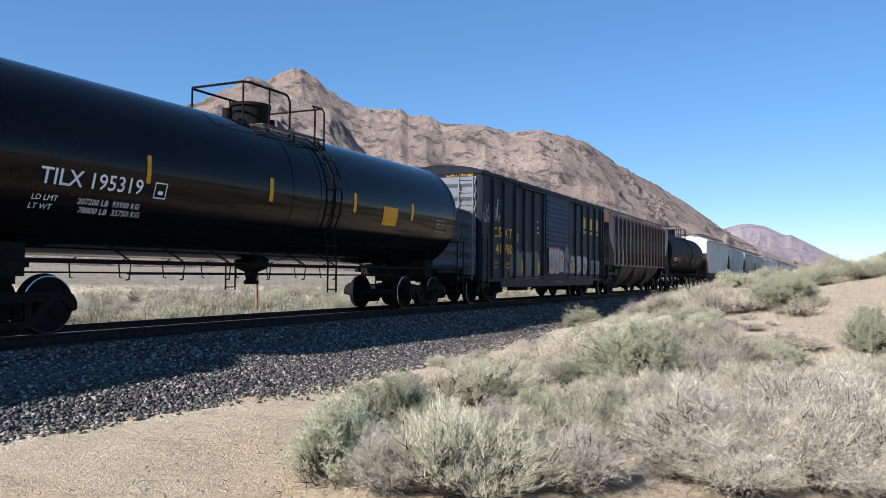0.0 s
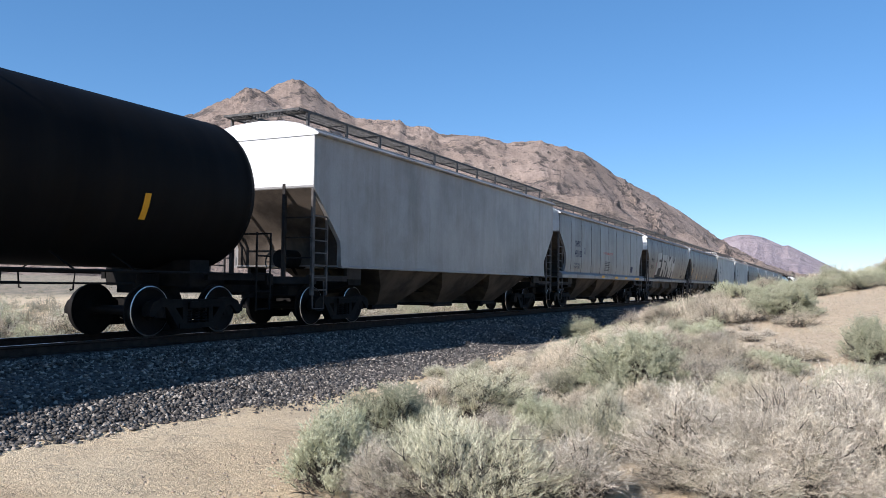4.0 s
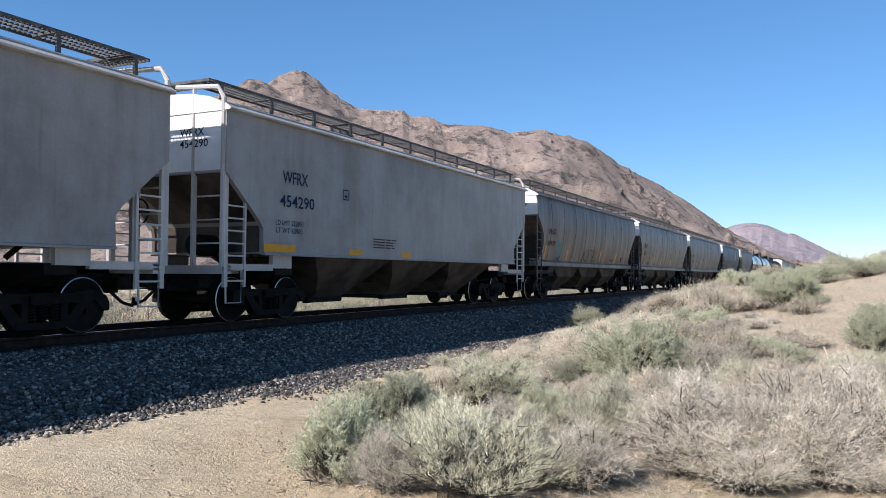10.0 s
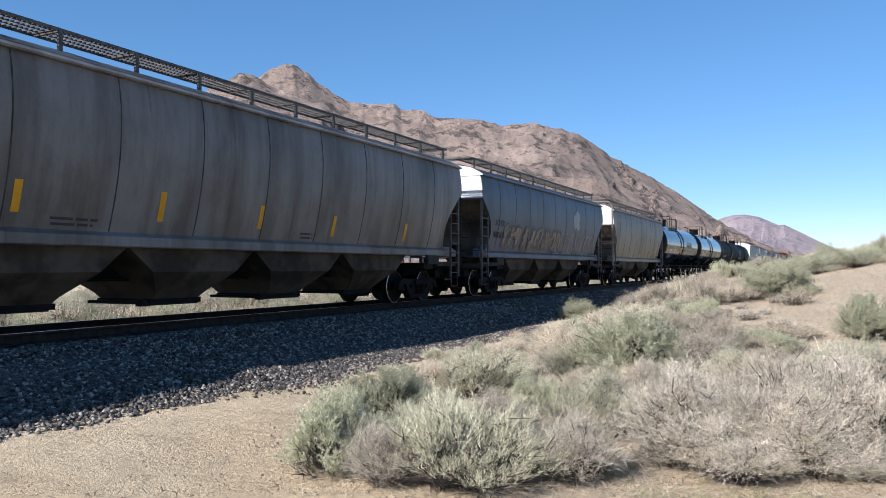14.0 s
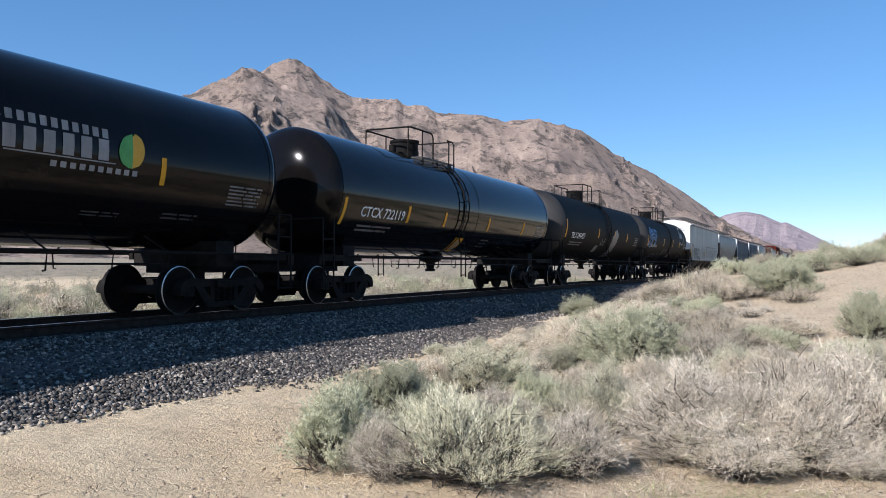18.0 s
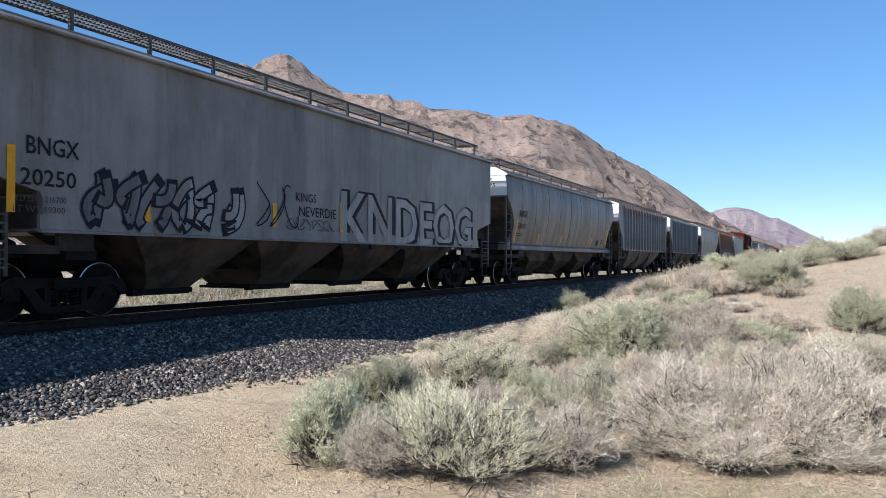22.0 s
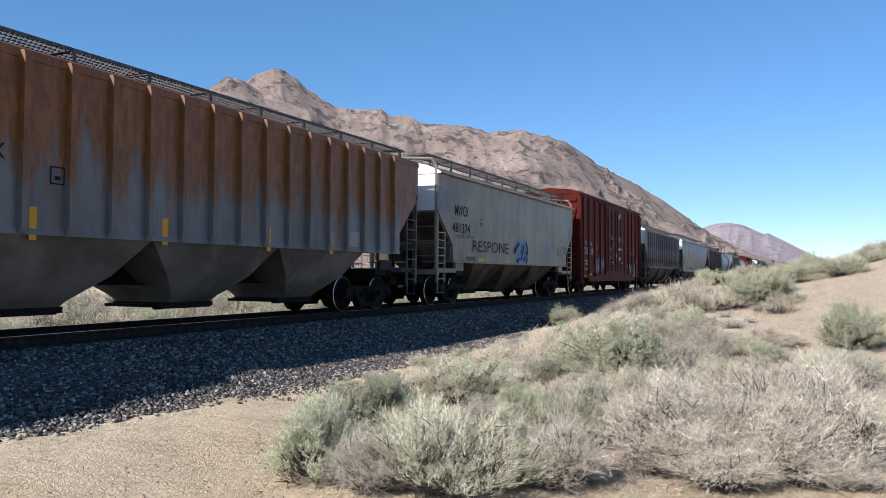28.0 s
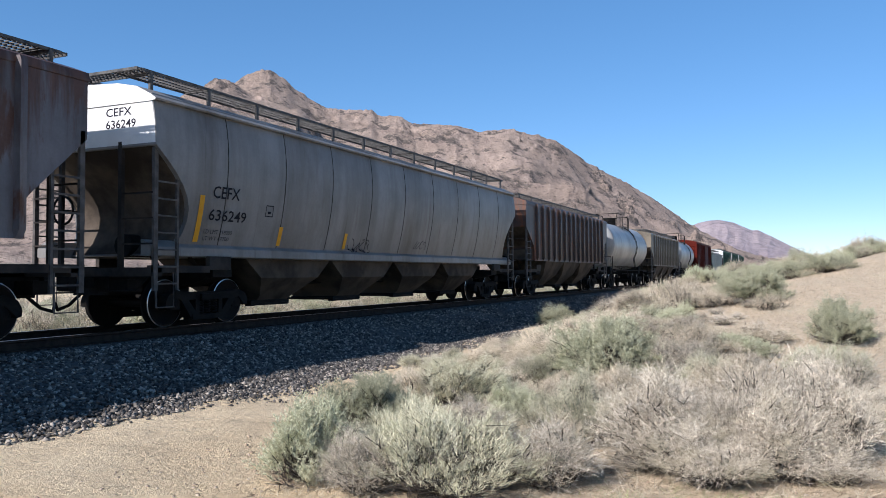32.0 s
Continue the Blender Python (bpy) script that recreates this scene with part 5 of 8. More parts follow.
P_VIOLET = car_paint("violet_grey_paint", (0.255, 0.245, 0.262), (0.12, 0.10, 0.09), 0.6, 0.4, (0.055, 0.028, 0.02), seed=20, rust_above=3.6)
P_BROWN = car_paint("brown_paint", (0.14, 0.09, 0.075), (0.09, 0.07, 0.06), 0.5, 0.4, seed=21)
P_TANKWHITE = car_paint("white_tank_paint", (0.62, 0.62, 0.60), (0.3, 0.27, 0.23), 0.4, rough=0.4, seed=22)
P_TAN = car_paint("tan_paint", (0.302, 0.259, 0.194), (0.2, 0.17, 0.13), 0.5, seed=23)
P_GREEN = car_paint("green_paint", (0.03, 0.12, 0.07), (0.08, 0.07, 0.05), 0.4, seed=24)

CARS = []


def keep(c):
    CARS.append(c)
    return c


# Added out of view for its shadow on the ballast; kind of car invented.
keep(tank_car("tank_car", -12.6, 4.2, P_BLACKDULL, "unseen dull black tank car, added to shade the ballast"))
c_a = keep(tank_car("tank_car", 5.6, 22.3, P_BLACK, "glossy black tank car with yellow reflectors", shift=-0.14))
c_b = keep(box_car("box_car", 23.3, 38.6, P_SLATE, "dark slate box car with blue door and spray paint", door=(-1.25, 1.75), door_paint=P_DOOR, end_paint=P_FADED, post_at=(-7.58, -6.61, -5.62, -4.53, -3.57, -2.56, -1.44, 1.89, 2.96, 3.96, 5.04, 6.11, 7.09, 7.58)))
c_c = keep(hopper("covered_hopper", 39.8, 56.0, P_RUSTGREY, "grey ribbed covered hopper eaten by rust", "ribbed", ribs=15, eave=4.2, first=1.54, white_end=False, slope_paint=P_BEIGE))
c_d = keep(tank_car("tank_car", 57.0, 73.7, P_BLACKDULL, "unseen dull black tank car, added to shade the ballast with platform railing", shift=-0.2))
c_e = keep(hopper("covered_hopper", 74.9, 91.6, P_WHITE, "pale grey smooth-sided covered hopper", "flat", eave=4.42, seams=False))
c_f = keep(hopper("covered_hopper", 92.5, 109.0, P_PALE, "pale grey curve-sided covered hopper with orange sill marks", "round", straight=True))
c_g = keep(hopper("covered_hopper", 110.4, 126.7, P_DIRTY2, "dirty grey covered hopper with large white spray lettering", "round"))
c_h = keep(hopper("covered_hopper", 127.65, 144.4, P_DIRTY2, "grimy grey curve-sided covered hopper", "round"))
c_i = keep(hopper("covered_hopper", 145.4, 161.0, P_WHITE, "clean pale covered hopper with white end frames", "flat", hoop=True, end_paint=P_BRIGHT, seams=False))
c_j = keep(hopper("covered_hopper", 162.4, 178.3, P_WHITE, "clean pale covered hopper with white end frames", "flat", hoop=True, end_paint=P_BRIGHT, seams=False))
c_k = keep(hopper("covered_hopper", 179.7, 196.2, P_DIRTY2, "grimy grey covered hopper with teal spray paint", "round"))
c_l = keep(hopper("covered_hopper", 197.4, 214.1, P_DIRTY, "grey curve-sided covered hopper with yellow reflectors", "round"))
c_m = keep(hopper("covered_hopper", 215.5, 234.3, P_DIRTY, "long grey curve-sided covered hopper", "round", bays=4))
c_n = keep(hopper("covered_hopper", 236.0, 251.6, P_BLUEGREY, "faded blue covered hopper with spray paint", "round"))
c_o = keep(hopper("covered_hopper", 254.0, 268.2, P_BEIGE, "beige grey smooth covered hopper with dark underside", "round", bays=2, hoop=True))
c_p = keep(tank_car("tank_car", 269.4, 286.1, P_BLACK, "glossy black tank car with blue and white emblem", shift=-1.9))
c_q = keep(tank_car("tank_car", 287.05, 303.75, P_BLACK, "glossy black tank car", shift=-1.8))
c_r = keep(tank_car("tank_car", 304.65, 321.35, P_BLACKDULL, "unseen dull black tank car, added to shade the ballast with grey heads and spray paint", P_HEADGREY, shift=-1.15))
c_s = keep(tank_car("tank_car", 322.15, 338.85, P_BLACKDULL, "black tank car with grey head and blue spray paint", P_HEADGREY, shift=-1))
c_t = keep(hopper("covered_hopper", 339.9, 358.4, P_PALE, "grey covered hopper with white outlined spray lettering", "flat", bays=4, eave=4.42, drop=2.2, slope=1.15, seams=False))
c_u = keep(hopper("covered_hopper", 360.0, 376.5, P_DIRTY, "dusty grey curve-sided covered hopper", "round"))
c_v = keep(hopper("covered_hopper", 378.1, 394.1, P_LTBLUE, "light blue ribbed covered hopper with rust patches", "ribbed", ribs=17, chute_paint=M_CHUTEPALE, post_at=(-6.44, -5.64, -4.85, -4.06, -3.22, -2.38, -1.49, -0.56, 0.35, 1.27, 2.17, 2.98, 3.80, 4.59, 5.36, 6.10, 6.80)))
c_w = keep(hopper("covered_hopper", 395.6, 411.5, P_LTBLUE2, "faded blue ribbed covered hopper", "ribbed", ribs=18, first=1.43))
c_x = keep(hopper("covered_hopper", 413.2, 427.9, P_SKY, "pale blue-white curve-sided covered hopper", "round"))
c_y = keep(hopper("covered_hopper", 429.4, 445.9, P_RUSTY, "ribbed covered hopper with rust running down from the roof", "ribbed", ribs=18, first=1.53, chute_paint=M_CHUTEPALE, white_end=False))
c_z = keep(hopper("covered_hopper", 447.2, 462.2, P_CREAM, "cream covered hopper with blue and black spray paint", "flat", hoop=True, end_paint=P_CREAM, seams=False))
c_aa = keep(box_car("box_car", 463.6, 479.0, P_REDBOX, "tall oxide red box car with twin doors", eave=5.1, sill=0.85, door=(-2.25, 2.55), plug=True, post_at=(-7.63, -7.01, -5.93, -4.66, -3.49, -2.33, 2.66, 3.83, 4.91, 6.05, 7.15, 7.64)))
c_ab = keep(hopper("covered_hopper", 480.8, 496.9, P_VIOLET, "violet-grey ribbed covered hopper with rust streaks", "ribbed", ribs=18, post_at=(-6.84, -6.11, -5.35, -4.57, -3.77, -2.97, -2.17, -1.27, -0.33, 0.60, 1.55, 2.43, 3.20, 3.95, 4.70, 5.46, 6.15, 6.85)))
c_ac = keep(hopper("covered_hopper", 498.3, 517.4, P_PALE, "long pale curve-sided covered hopper", "round", bays=4))
c_ad = keep(hopper("covered_hopper", 519.0, 534.1, P_BROWN, "brown ribbed covered hopper", "ribbed", ribs=15, eave=4.0, white_end=False))
c_ae = keep(tank_car("tank_car", 535.4, 548.5, P_TANKWHITE, "dirty white tank car"))
c_af = keep(hopper("covered_hopper", 549.6, 565.4, P_TAN, "tan ribbed covered hopper", "ribbed", ribs=15, eave=4.0, white_end=False))
c_ag = keep(tank_car("tank_car", 566.6, 577.8, P_TANKWHITE, "small dirty white tank car"))
c_ah = keep(box_car("box_car", 579.2, 595.0, P_REDBOX, "oxide red box car"))
c_ai = keep(hopper("covered_hopper", 596.5, 612.0, P_TAN, "low tan covered hopper", "flat", eave=3.6, white_end=False))
for q in range(3):
    keep(hopper("covered_hopper", 613.5 + 17.5 * q, 629.5 + 17.5 * q, P_GREEN, "dark green covered hopper", "ribbed", ribs=15))


# ---- plants and stones ----
def leaf_material(name, c1, c2, c3, rough=0.8):
    m = bpy.data.materials.new(name)
    t, n, l, b = nodes_of(m)
    geo, info = n.new("ShaderNodeNewGeometry"), n.new("ShaderNodeObjectInfo")
    col = mix_of(t, 'MIX', geo.outputs["Random Per Island"], c1, c2)
    patch = noise_of(t, 2.2, 3)
    col = mix_of(t, 'MIX', ramp_of(t, patch, 0.45, 0.7), col, c3)
    hue = n.new("ShaderNodeHueSaturation")
    k = n.new("ShaderNodeMapRange")
    k.inputs[3].default_value, k.inputs[4].default_value = 0.68, 1.18
    l.new(info.outputs["Random"], k.inputs[0])
    l.new(k.outputs[0], hue.inputs["Value"])
    l.new(col, hue.inputs["Color"])
    l.new(hue.outputs[0], b.inputs["Base Color"])
    b.inputs["Roughness"].default_value = rough
    return m


L_SAGE = leaf_material("sage_leaves", (0.26, 0.265, 0.165), (0.69, 0.68, 0.475), (0.34, 0.355, 0.205))
L_BROOM = leaf_material("broom_twigs", (0.18, 0.175, 0.11), (0.78, 0.735, 0.53), (0.38, 0.385, 0.235))
L_DRY = leaf_material("bleached_twigs", (0.16, 0.132, 0.095), (0.98, 0.875, 0.70), (0.50, 0.45, 0.32))
L_STRAW = leaf_material("straw_stems", (0.21, 0.172, 0.118), (0.98, 0.85, 0.645), (0.56, 0.51, 0.34))
L_GREEN = leaf_material("green_grass", (0.20, 0.25, 0.08), (0.36, 0.37, 0.16), (0.38, 0.34, 0.19))
L_SCRUB = leaf_material("grey_scrub", (0.18, 0.172, 0.122), (0.34, 0.32, 0.24), (0.21, 0.21, 0.14))
L_SCRUBSTRAW = leaf_material("dusty_straw_scrub", (0.21, 0.185, 0.13), (0.39, 0.345, 0.25), (0.25, 0.235, 0.155))
# Wood browns deepened for the shade inside a bush; the core nearly black.
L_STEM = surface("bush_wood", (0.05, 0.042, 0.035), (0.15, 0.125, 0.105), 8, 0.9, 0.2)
L_THICKET = surface("painted_shade_twigs", (0.022, 0.019, 0.015), (0.06, 0.053, 0.042), 9, 0.95, 0.2)


def ribbons(rng, start, end, bend, width, seg=3):
    """Thin tapering blades from start to end, bowed by bend. Returns points and quads."""
    n = len(start)
    d = end - start
    side = np.cross(d, rng.normal(size=(n, 3)))
    side /= np.linalg.norm(side, axis=1)[:, None] + 1e-9
    pts = []
    for k in range(seg + 1):
        w = k / seg
        c = start + d * w + bend * (4 * w * (1 - w))
        hw = (width * (1 - 0.75 * w))[:, None]
        pts += [c - side * hw, c + side * hw]
    v = np.stack(pts, 1).reshape(-1, 3)
    base = (np.arange(n) * (2 * (seg + 1)))[:, None]
    q = np.concatenate([base + np.array([2 * k, 2 * k + 1, 2 * k + 3, 2 * k + 2]) for k in range(seg)], 0)
    return v, q


def mesh_of(name, chunks, mats):
    """One mesh out of (points, quads, material) chunks."""
    me = bpy.data.meshes.new(name)
    off, vs, qs, ms = 0, [], [], []
    for v, q, m in chunks:
        vs.append(v)
        qs.append(q + off)
        ms.append(np.full(len(q), m))
        off += len(v)
    v, q, m = np.concatenate(vs), np.concatenate(qs), np.concatenate(ms)
    me.vertices.add(len(v))
    me.vertices.foreach_set("co", v.astype(np.float32).ravel())
    k = q.shape[1]
    me.loops.add(len(q) * k)
    me.loops.foreach_set("vertex_index", q.astype(np.int32).ravel())
    me.polygons.add(len(q))
    me.polygons.foreach_set("loop_start", np.arange(len(q), dtype=np.int32) * k)
    for mm in mats:
        me.materials.append(mm)
    me.polygons.foreach_set("material_index", m.astype(np.int32))
    me.update()
    return me


def dome(rng, n, low, lumps):
    """Points on the uneven dome of a bush one metre wide and one high."""
    az = rng.uniform(0, math.tau, n)
    el = np.arcsin(rng.uniform(math.sin(low), 1.0, n))
    r = np.ones(n)
    for ca, ce, amp, wid in lumps:
        dd = (np.angle(np.exp(1j * (az - ca))) * np.cos(el)) ** 2 + (el - ce) ** 2
        r += amp * np.exp(-dd / wid ** 2)
    r *= rng.uniform(0.80, 1.03, n)
    return np.stack([0.5 * r * np.cos(el) * np.cos(az), 0.5 * r * np.cos(el) * np.sin(az), r * np.sin(el)], 1), az


def bush_mesh(kind, seed, fine):
    """Woody stems that fork into twigs in uneven clumps, for a bush one metre wide and high."""
    rng = np.random.default_rng(seed)
    lumps = [(rng.uniform(0, math.tau), rng.uniform(0.1, 1.3), rng.uniform(-0.62, 0.30), rng.uniform(0.16, 0.36)) for _ in range(26)]
    n, k = {0: (140, 0.8), 1: (200, 0.85), 2: (340, 0.66)}[fine]
    tip, az = dome(rng, n, {"sage": 0.10, "dry": 0.30, "straw": 0.24, "broom": 0.28}[kind], lumps)
    rad = rng.uniform(0, 0.16, n)
    foot = np.stack([rad * np.cos(az), rad * np.sin(az), np.full(n, -0.03)], 1)
    if kind == "straw":
        foot[:, :2] = tip[:, :2] * rng.uniform(0.15, 0.5, n)[:, None]
    way = (tip - foot) / (np.linalg.norm(tip - foot, axis=1)[:, None] + 1e-9)
    bow = rng.normal(0, 0.06, (n, 3)) + np.array([0, 0, 0.05])

    def unit(d):
        return d / (np.linalg.norm(d, axis=1)[:, None] + 1e-9)

    def along(i, w):
        return foot[i] + (tip - foot)[i] * w + bow[i] * (4 * w * (1 - w))

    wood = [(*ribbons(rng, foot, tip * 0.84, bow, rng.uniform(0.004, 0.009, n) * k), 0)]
    m = 7 * n if fine else 160
    i, w = rng.integers(0, n, m), rng.uniform(0.08, 0.62, (m, 1))
    a = along(i, w)
    wood.append((*ribbons(rng, a, a + unit(way[i] * 0.5 + rng.normal(0, 0.55, (m, 3))) * rng.uniform(0.10, 0.28, (m, 1)), rng.normal(0, 0.02, a.shape), rng.uniform(0.002, 0.004, m) * k), 0))
    # dense inner thicket that blocks light; its dark tone paints the inner shade
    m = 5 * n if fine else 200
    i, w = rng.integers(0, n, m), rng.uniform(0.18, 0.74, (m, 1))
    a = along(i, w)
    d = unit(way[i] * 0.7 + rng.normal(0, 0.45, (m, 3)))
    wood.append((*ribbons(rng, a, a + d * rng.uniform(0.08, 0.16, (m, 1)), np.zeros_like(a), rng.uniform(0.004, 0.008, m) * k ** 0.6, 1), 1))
    up = {"sage": 0.55, "dry": 0.05, "straw": 0.40, "broom": 0.45}[kind]
    wild = {"sage": 0.30, "dry": 0.55, "straw": 0.38, "broom": 0.26}[kind]
    # long twigs out of each stem, and short ones out of those
    m = n * ({"sage": 12, "dry": 20, "straw": 16, "broom": 16}[kind] if fine else 9)
    i, w = rng.integers(0, n, m), rng.uniform(0.50, 0.95, (m, 1))
    a = along(i, w)
    d = unit(way[i] * 0.8 + np.array([0, 0, up]) + rng.normal(0, wild, (m, 3)))
    ln = rng.uniform(0.08, 0.24, (m, 1)) * (1.1 if kind == "dry" else 1.0) * (0.75 if fine == 2 else 1.0)
    sag = rng.normal(0, 0.018, a.shape)
    e = a + d * ln
    crown = [(*ribbons(rng, a, e, sag, rng.uniform(0.0013, 0.0027, m) * k, 2), 0)]
    q = {"sage": 3, "dry": 4, "straw": 5, "broom": 5}[kind] if fine else 2
    w = rng.uniform(0.25, 0.95, (m, q, 1))
    a2 = (a[:, None] + (e - a)[:, None] * w + sag[:, None] * (4 * w * (1 - w))).reshape(-1, 3)
    d2 = unit(np.repeat(d, q, 0) * 0.8 + np.array([0, 0, up * 0.5]) + rng.normal(0, wild, a2.shape))
    e2 = a2 + d2 * rng.uniform(0.025, 0.085, (len(a2), 1)) * (0.7 if fine == 2 else 1.0)
    crown.append((*ribbons(rng, a2, e2, np.zeros_like(a2), rng.uniform(0.0011, 0.0021, len(a2)) * k, 1), 0))
    if kind == "sage":
        # small leaves in tufts along the sprigs
        q = 5 if fine else 3
        sp = np.concatenate([a, a2]), np.concatenate([e, e2]), np.concatenate([d, d2])
        w = rng.uniform(0.3, 1.05, (len(sp[0]), q, 1))
        at = (sp[0][:, None] + (sp[1] - sp[0])[:, None] * w).reshape(-1, 3)
        dd = unit(np.repeat(sp[2], q, 0) * 0.9 + rng.normal(0, 0.5, at.shape))
        crown.append((*ribbons(rng, at, at + dd * rng.uniform(0.02, 0.042, (len(at), 1)) * k ** 0.7, np.zeros_like(at), rng.uniform(0.0020, 0.0042, len(at)) * k, 1), 0))
    leaf = {"sage": L_SAGE, "dry": L_DRY, "straw": L_STRAW, "broom": L_BROOM}[kind]
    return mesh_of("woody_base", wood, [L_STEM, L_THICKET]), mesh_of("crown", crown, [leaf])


BUSHES = {(k, f): [bush_mesh(k, 11 + 7 * j + len(k), f) for j in range(4)] for k in ("sage", "dry", "straw", "broom") for f in (0, 1, 2)}
BUSH_TAGS = {"sage": ("sagebrush", "grey-green leafy sagebrush on dry soil"), "dry": ("dry_bush", "bleached dry twiggy bush on dry soil"), "straw": ("straw_bush", "pale straw-coloured desert bush on dry soil"), "broom": ("broom_bush", "grey-green bush of fine upright twigs on dry soil")}
grow = random.Random(5)


def bush(kind, x, y, w, h):
    name, label = BUSH_TAGS[kind]
    ob = tagged(new(name), label, "shrub", "desert shrubs")
    grade = (2 if w > 1.05 else 1) if y < (26 if w > 1.3 else 18) and x > XC else 0
    stems, crown = grow.choice(BUSHES[kind, grade])
    ob.matrix_basis = pose(x, y, max(ground_z(x, y), bed_z(x - XC, y) + GRADE * y if x < -6.2 else -9.0) - 0.02, 0, 0, grow.uniform(0, 360)) @ Matrix.Diagonal((w, w, h, 1))
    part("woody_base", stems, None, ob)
    part("crown", crown, None, ob)
    return ob


# shrubs beside the camera: x, y, width, height
for x, y, w, h in ((-3.74, 5.6, 1.0, 0.77), (-4.25, 7.44, 1.26, 0.77), (-2.45, 11.4, 1.7, 1.0), (0.65, 15.67, 1.25, 0.87), (0.65, 12.53, 0.73, 0.56), (-7.44, 25.82, 1.46, 0.59),
                   (-6.05, 23.57, 0.53, 0.27), (-2.87, 31.45, 1.37, 0.65), (-1.08, 22.48, 1.79, 1.08), (-0.18, 28.59, 1.65, 0.59), (0.96, 28.58, 1.86, 0.72), (-2.92, 8.44, 0.72, 0.47)):
    bush("sage", x, y, w, h)
for x, y, w, h in ((-4.17, 9.56, 1.68, 0.7), (-2.6, 5.75, 1.66, 0.74), (-2.07, 7.69, 1.18, 0.78), (-3.4, 6.6, 0.9, 0.6), (-1.1, 10.4, 1.2, 0.6), (-3.3, 11.6, 1.1, 0.6)):
    bush("broom", x, y, w, h)
for x, y, w, h in ((-3.13, 5.4, 0.7, 0.53), (-1.07, 7.09, 1.33, 0.92), (-0.43, 7.39, 1.26, 1.06), (0.2, 7.72, 1.14, 0.93), (-1.73, 21.99, 1.12, 0.49),
                   (-0.17, 8.66, 0.96, 0.59), (-1.51, 11.34, 1.17, 0.68), (0.39, 9.5, 0.98, 0.64), (-0.18, 7.17, 1.07, 0.71), (-0.66, 6.7, 0.9, 0.56), (-1.87, 6.24, 0.88, 0.6), (-3.01, 7.47, 0.89, 0.49)):
    bush("dry", x, y, w, h)
for x, y, w, h in ((-4.12, 13.1, 1.1, 0.71), (-3.55, 21.3, 1.2, 0.72), (-2.7, 21.0, 1.25, 0.80), (-2.1, 21.5, 1.1, 0.68), (-3.1, 22.0, 1.3, 0.85), (-2.95, 20.3, 1.0, 0.55), (-0.67, 15.82, 1.38, 0.44), (0.11, 10.98, 0.8, 0.49), (-2.58, 15.14, 1.56, 0.62), (-1.53, 13.8, 1.31, 0.67), (-3.87, 21.04, 1.39, 0.66), (-0.79, 9.98, 1.1, 0.6),
                   (-4.81, 12.71, 1.19, 0.4), (-1.93, 9.41, 0.85, 0.57), (-3.06, 13.98, 1.14, 0.64), (-4.61, 9.11, 0.9, 0.53), (-4.12, 15.28, 1.03, 0.59)):
    bush("straw", x, y, w, h)
# shrubs along the crest of the bank
for _ in range(150):
    y = grow.uniform(29, 75)
    x = grow.uniform(-7.6, 0.25 * y + 4)
    w = grow.uniform(0.7, 1.7)
    bush(grow.choice(("sage", "sage", "straw", "dry")), x, y, w, w * grow.uniform(0.4, 0.62))
for _ in range(26):
    y = grow.uniform(16, 30)
    x = grow.uniform(-5.2, -2.6)
    w = grow.uniform(0.6, 1.2)
    bush(grow.choice(("straw", "straw", "dry")), x, y, w, w * grow.uniform(0.35, 0.55))


for _ in range(70):
    y = grow.uniform(8.5, 22)
    x = grow.uniform(-5.0 + 0.03 * y, -0.6)
    w = grow.uniform(0.5, 1.15)
    bush(grow.choice(("straw", "straw", "straw", "dry", "sage")), x, y, w, w * grow.uniform(0.32, 0.55))
for _ in range(16):
    y = grow.uniform(6.6, 9.5)
    bush(grow.choice(("dry", "straw", "dry")), grow.uniform(-2.6, 1.2), y, grow.uniform(0.5, 0.9), grow.uniform(0.3, 0.5))


for _ in range(46):
    y = grow.uniform(30, 41)
    w = grow.uniform(0.8, 1.6)
    bush(grow.choice(("sage", "sage", "straw")), grow.uniform(-3.2, 4.2), y, w, w * grow.uniform(0.38, 0.55))
for x, y, w, h in ((-7.62, 26.3, 1.5, 0.75), (-7.1, 28.2, 0.8, 0.4), (-5.0, 17.5, 1.0, 0.42), (0.25, 12.9, 0.9, 0.45), (-0.9, 14.2, 1.1, 0.4), (-4.6, 14.9, 0.9, 0.5)):
    bush("sage", x, y, w, h)


# brush between the ballast and the bank
for _ in range(75):
    y = 9.6 + 20 * grow.random() ** 1.3
    x = grow.uniform(-5.5 + 0.11 * (y - 10), -3.2)
    w = grow.uniform(0.4, 0.85)
    bush(grow.choice(("straw", "straw", "dry", "broom")), x, y, w, w * grow.uniform(0.35, 0.5))


for _ in range(34):
    y = grow.uniform(9.5, 19)
    w = grow.uniform(0.3, 0.6)
    bush(grow.choice(("straw", "broom", "dry")), grow.uniform(-6.3, -5.2), y, w, w * grow.uniform(0.4, 0.6))


# brush beyond the track
for _ in range(230):
    y = 4 + 62 * grow.random() ** 1.3
    w = grow.uniform(0.8, 1.9)
    bush(grow.choice(("sage", "sage", "dry", "straw")), grow.uniform(-31, -17.3), y, w, w * grow.uniform(0.42, 0.62))


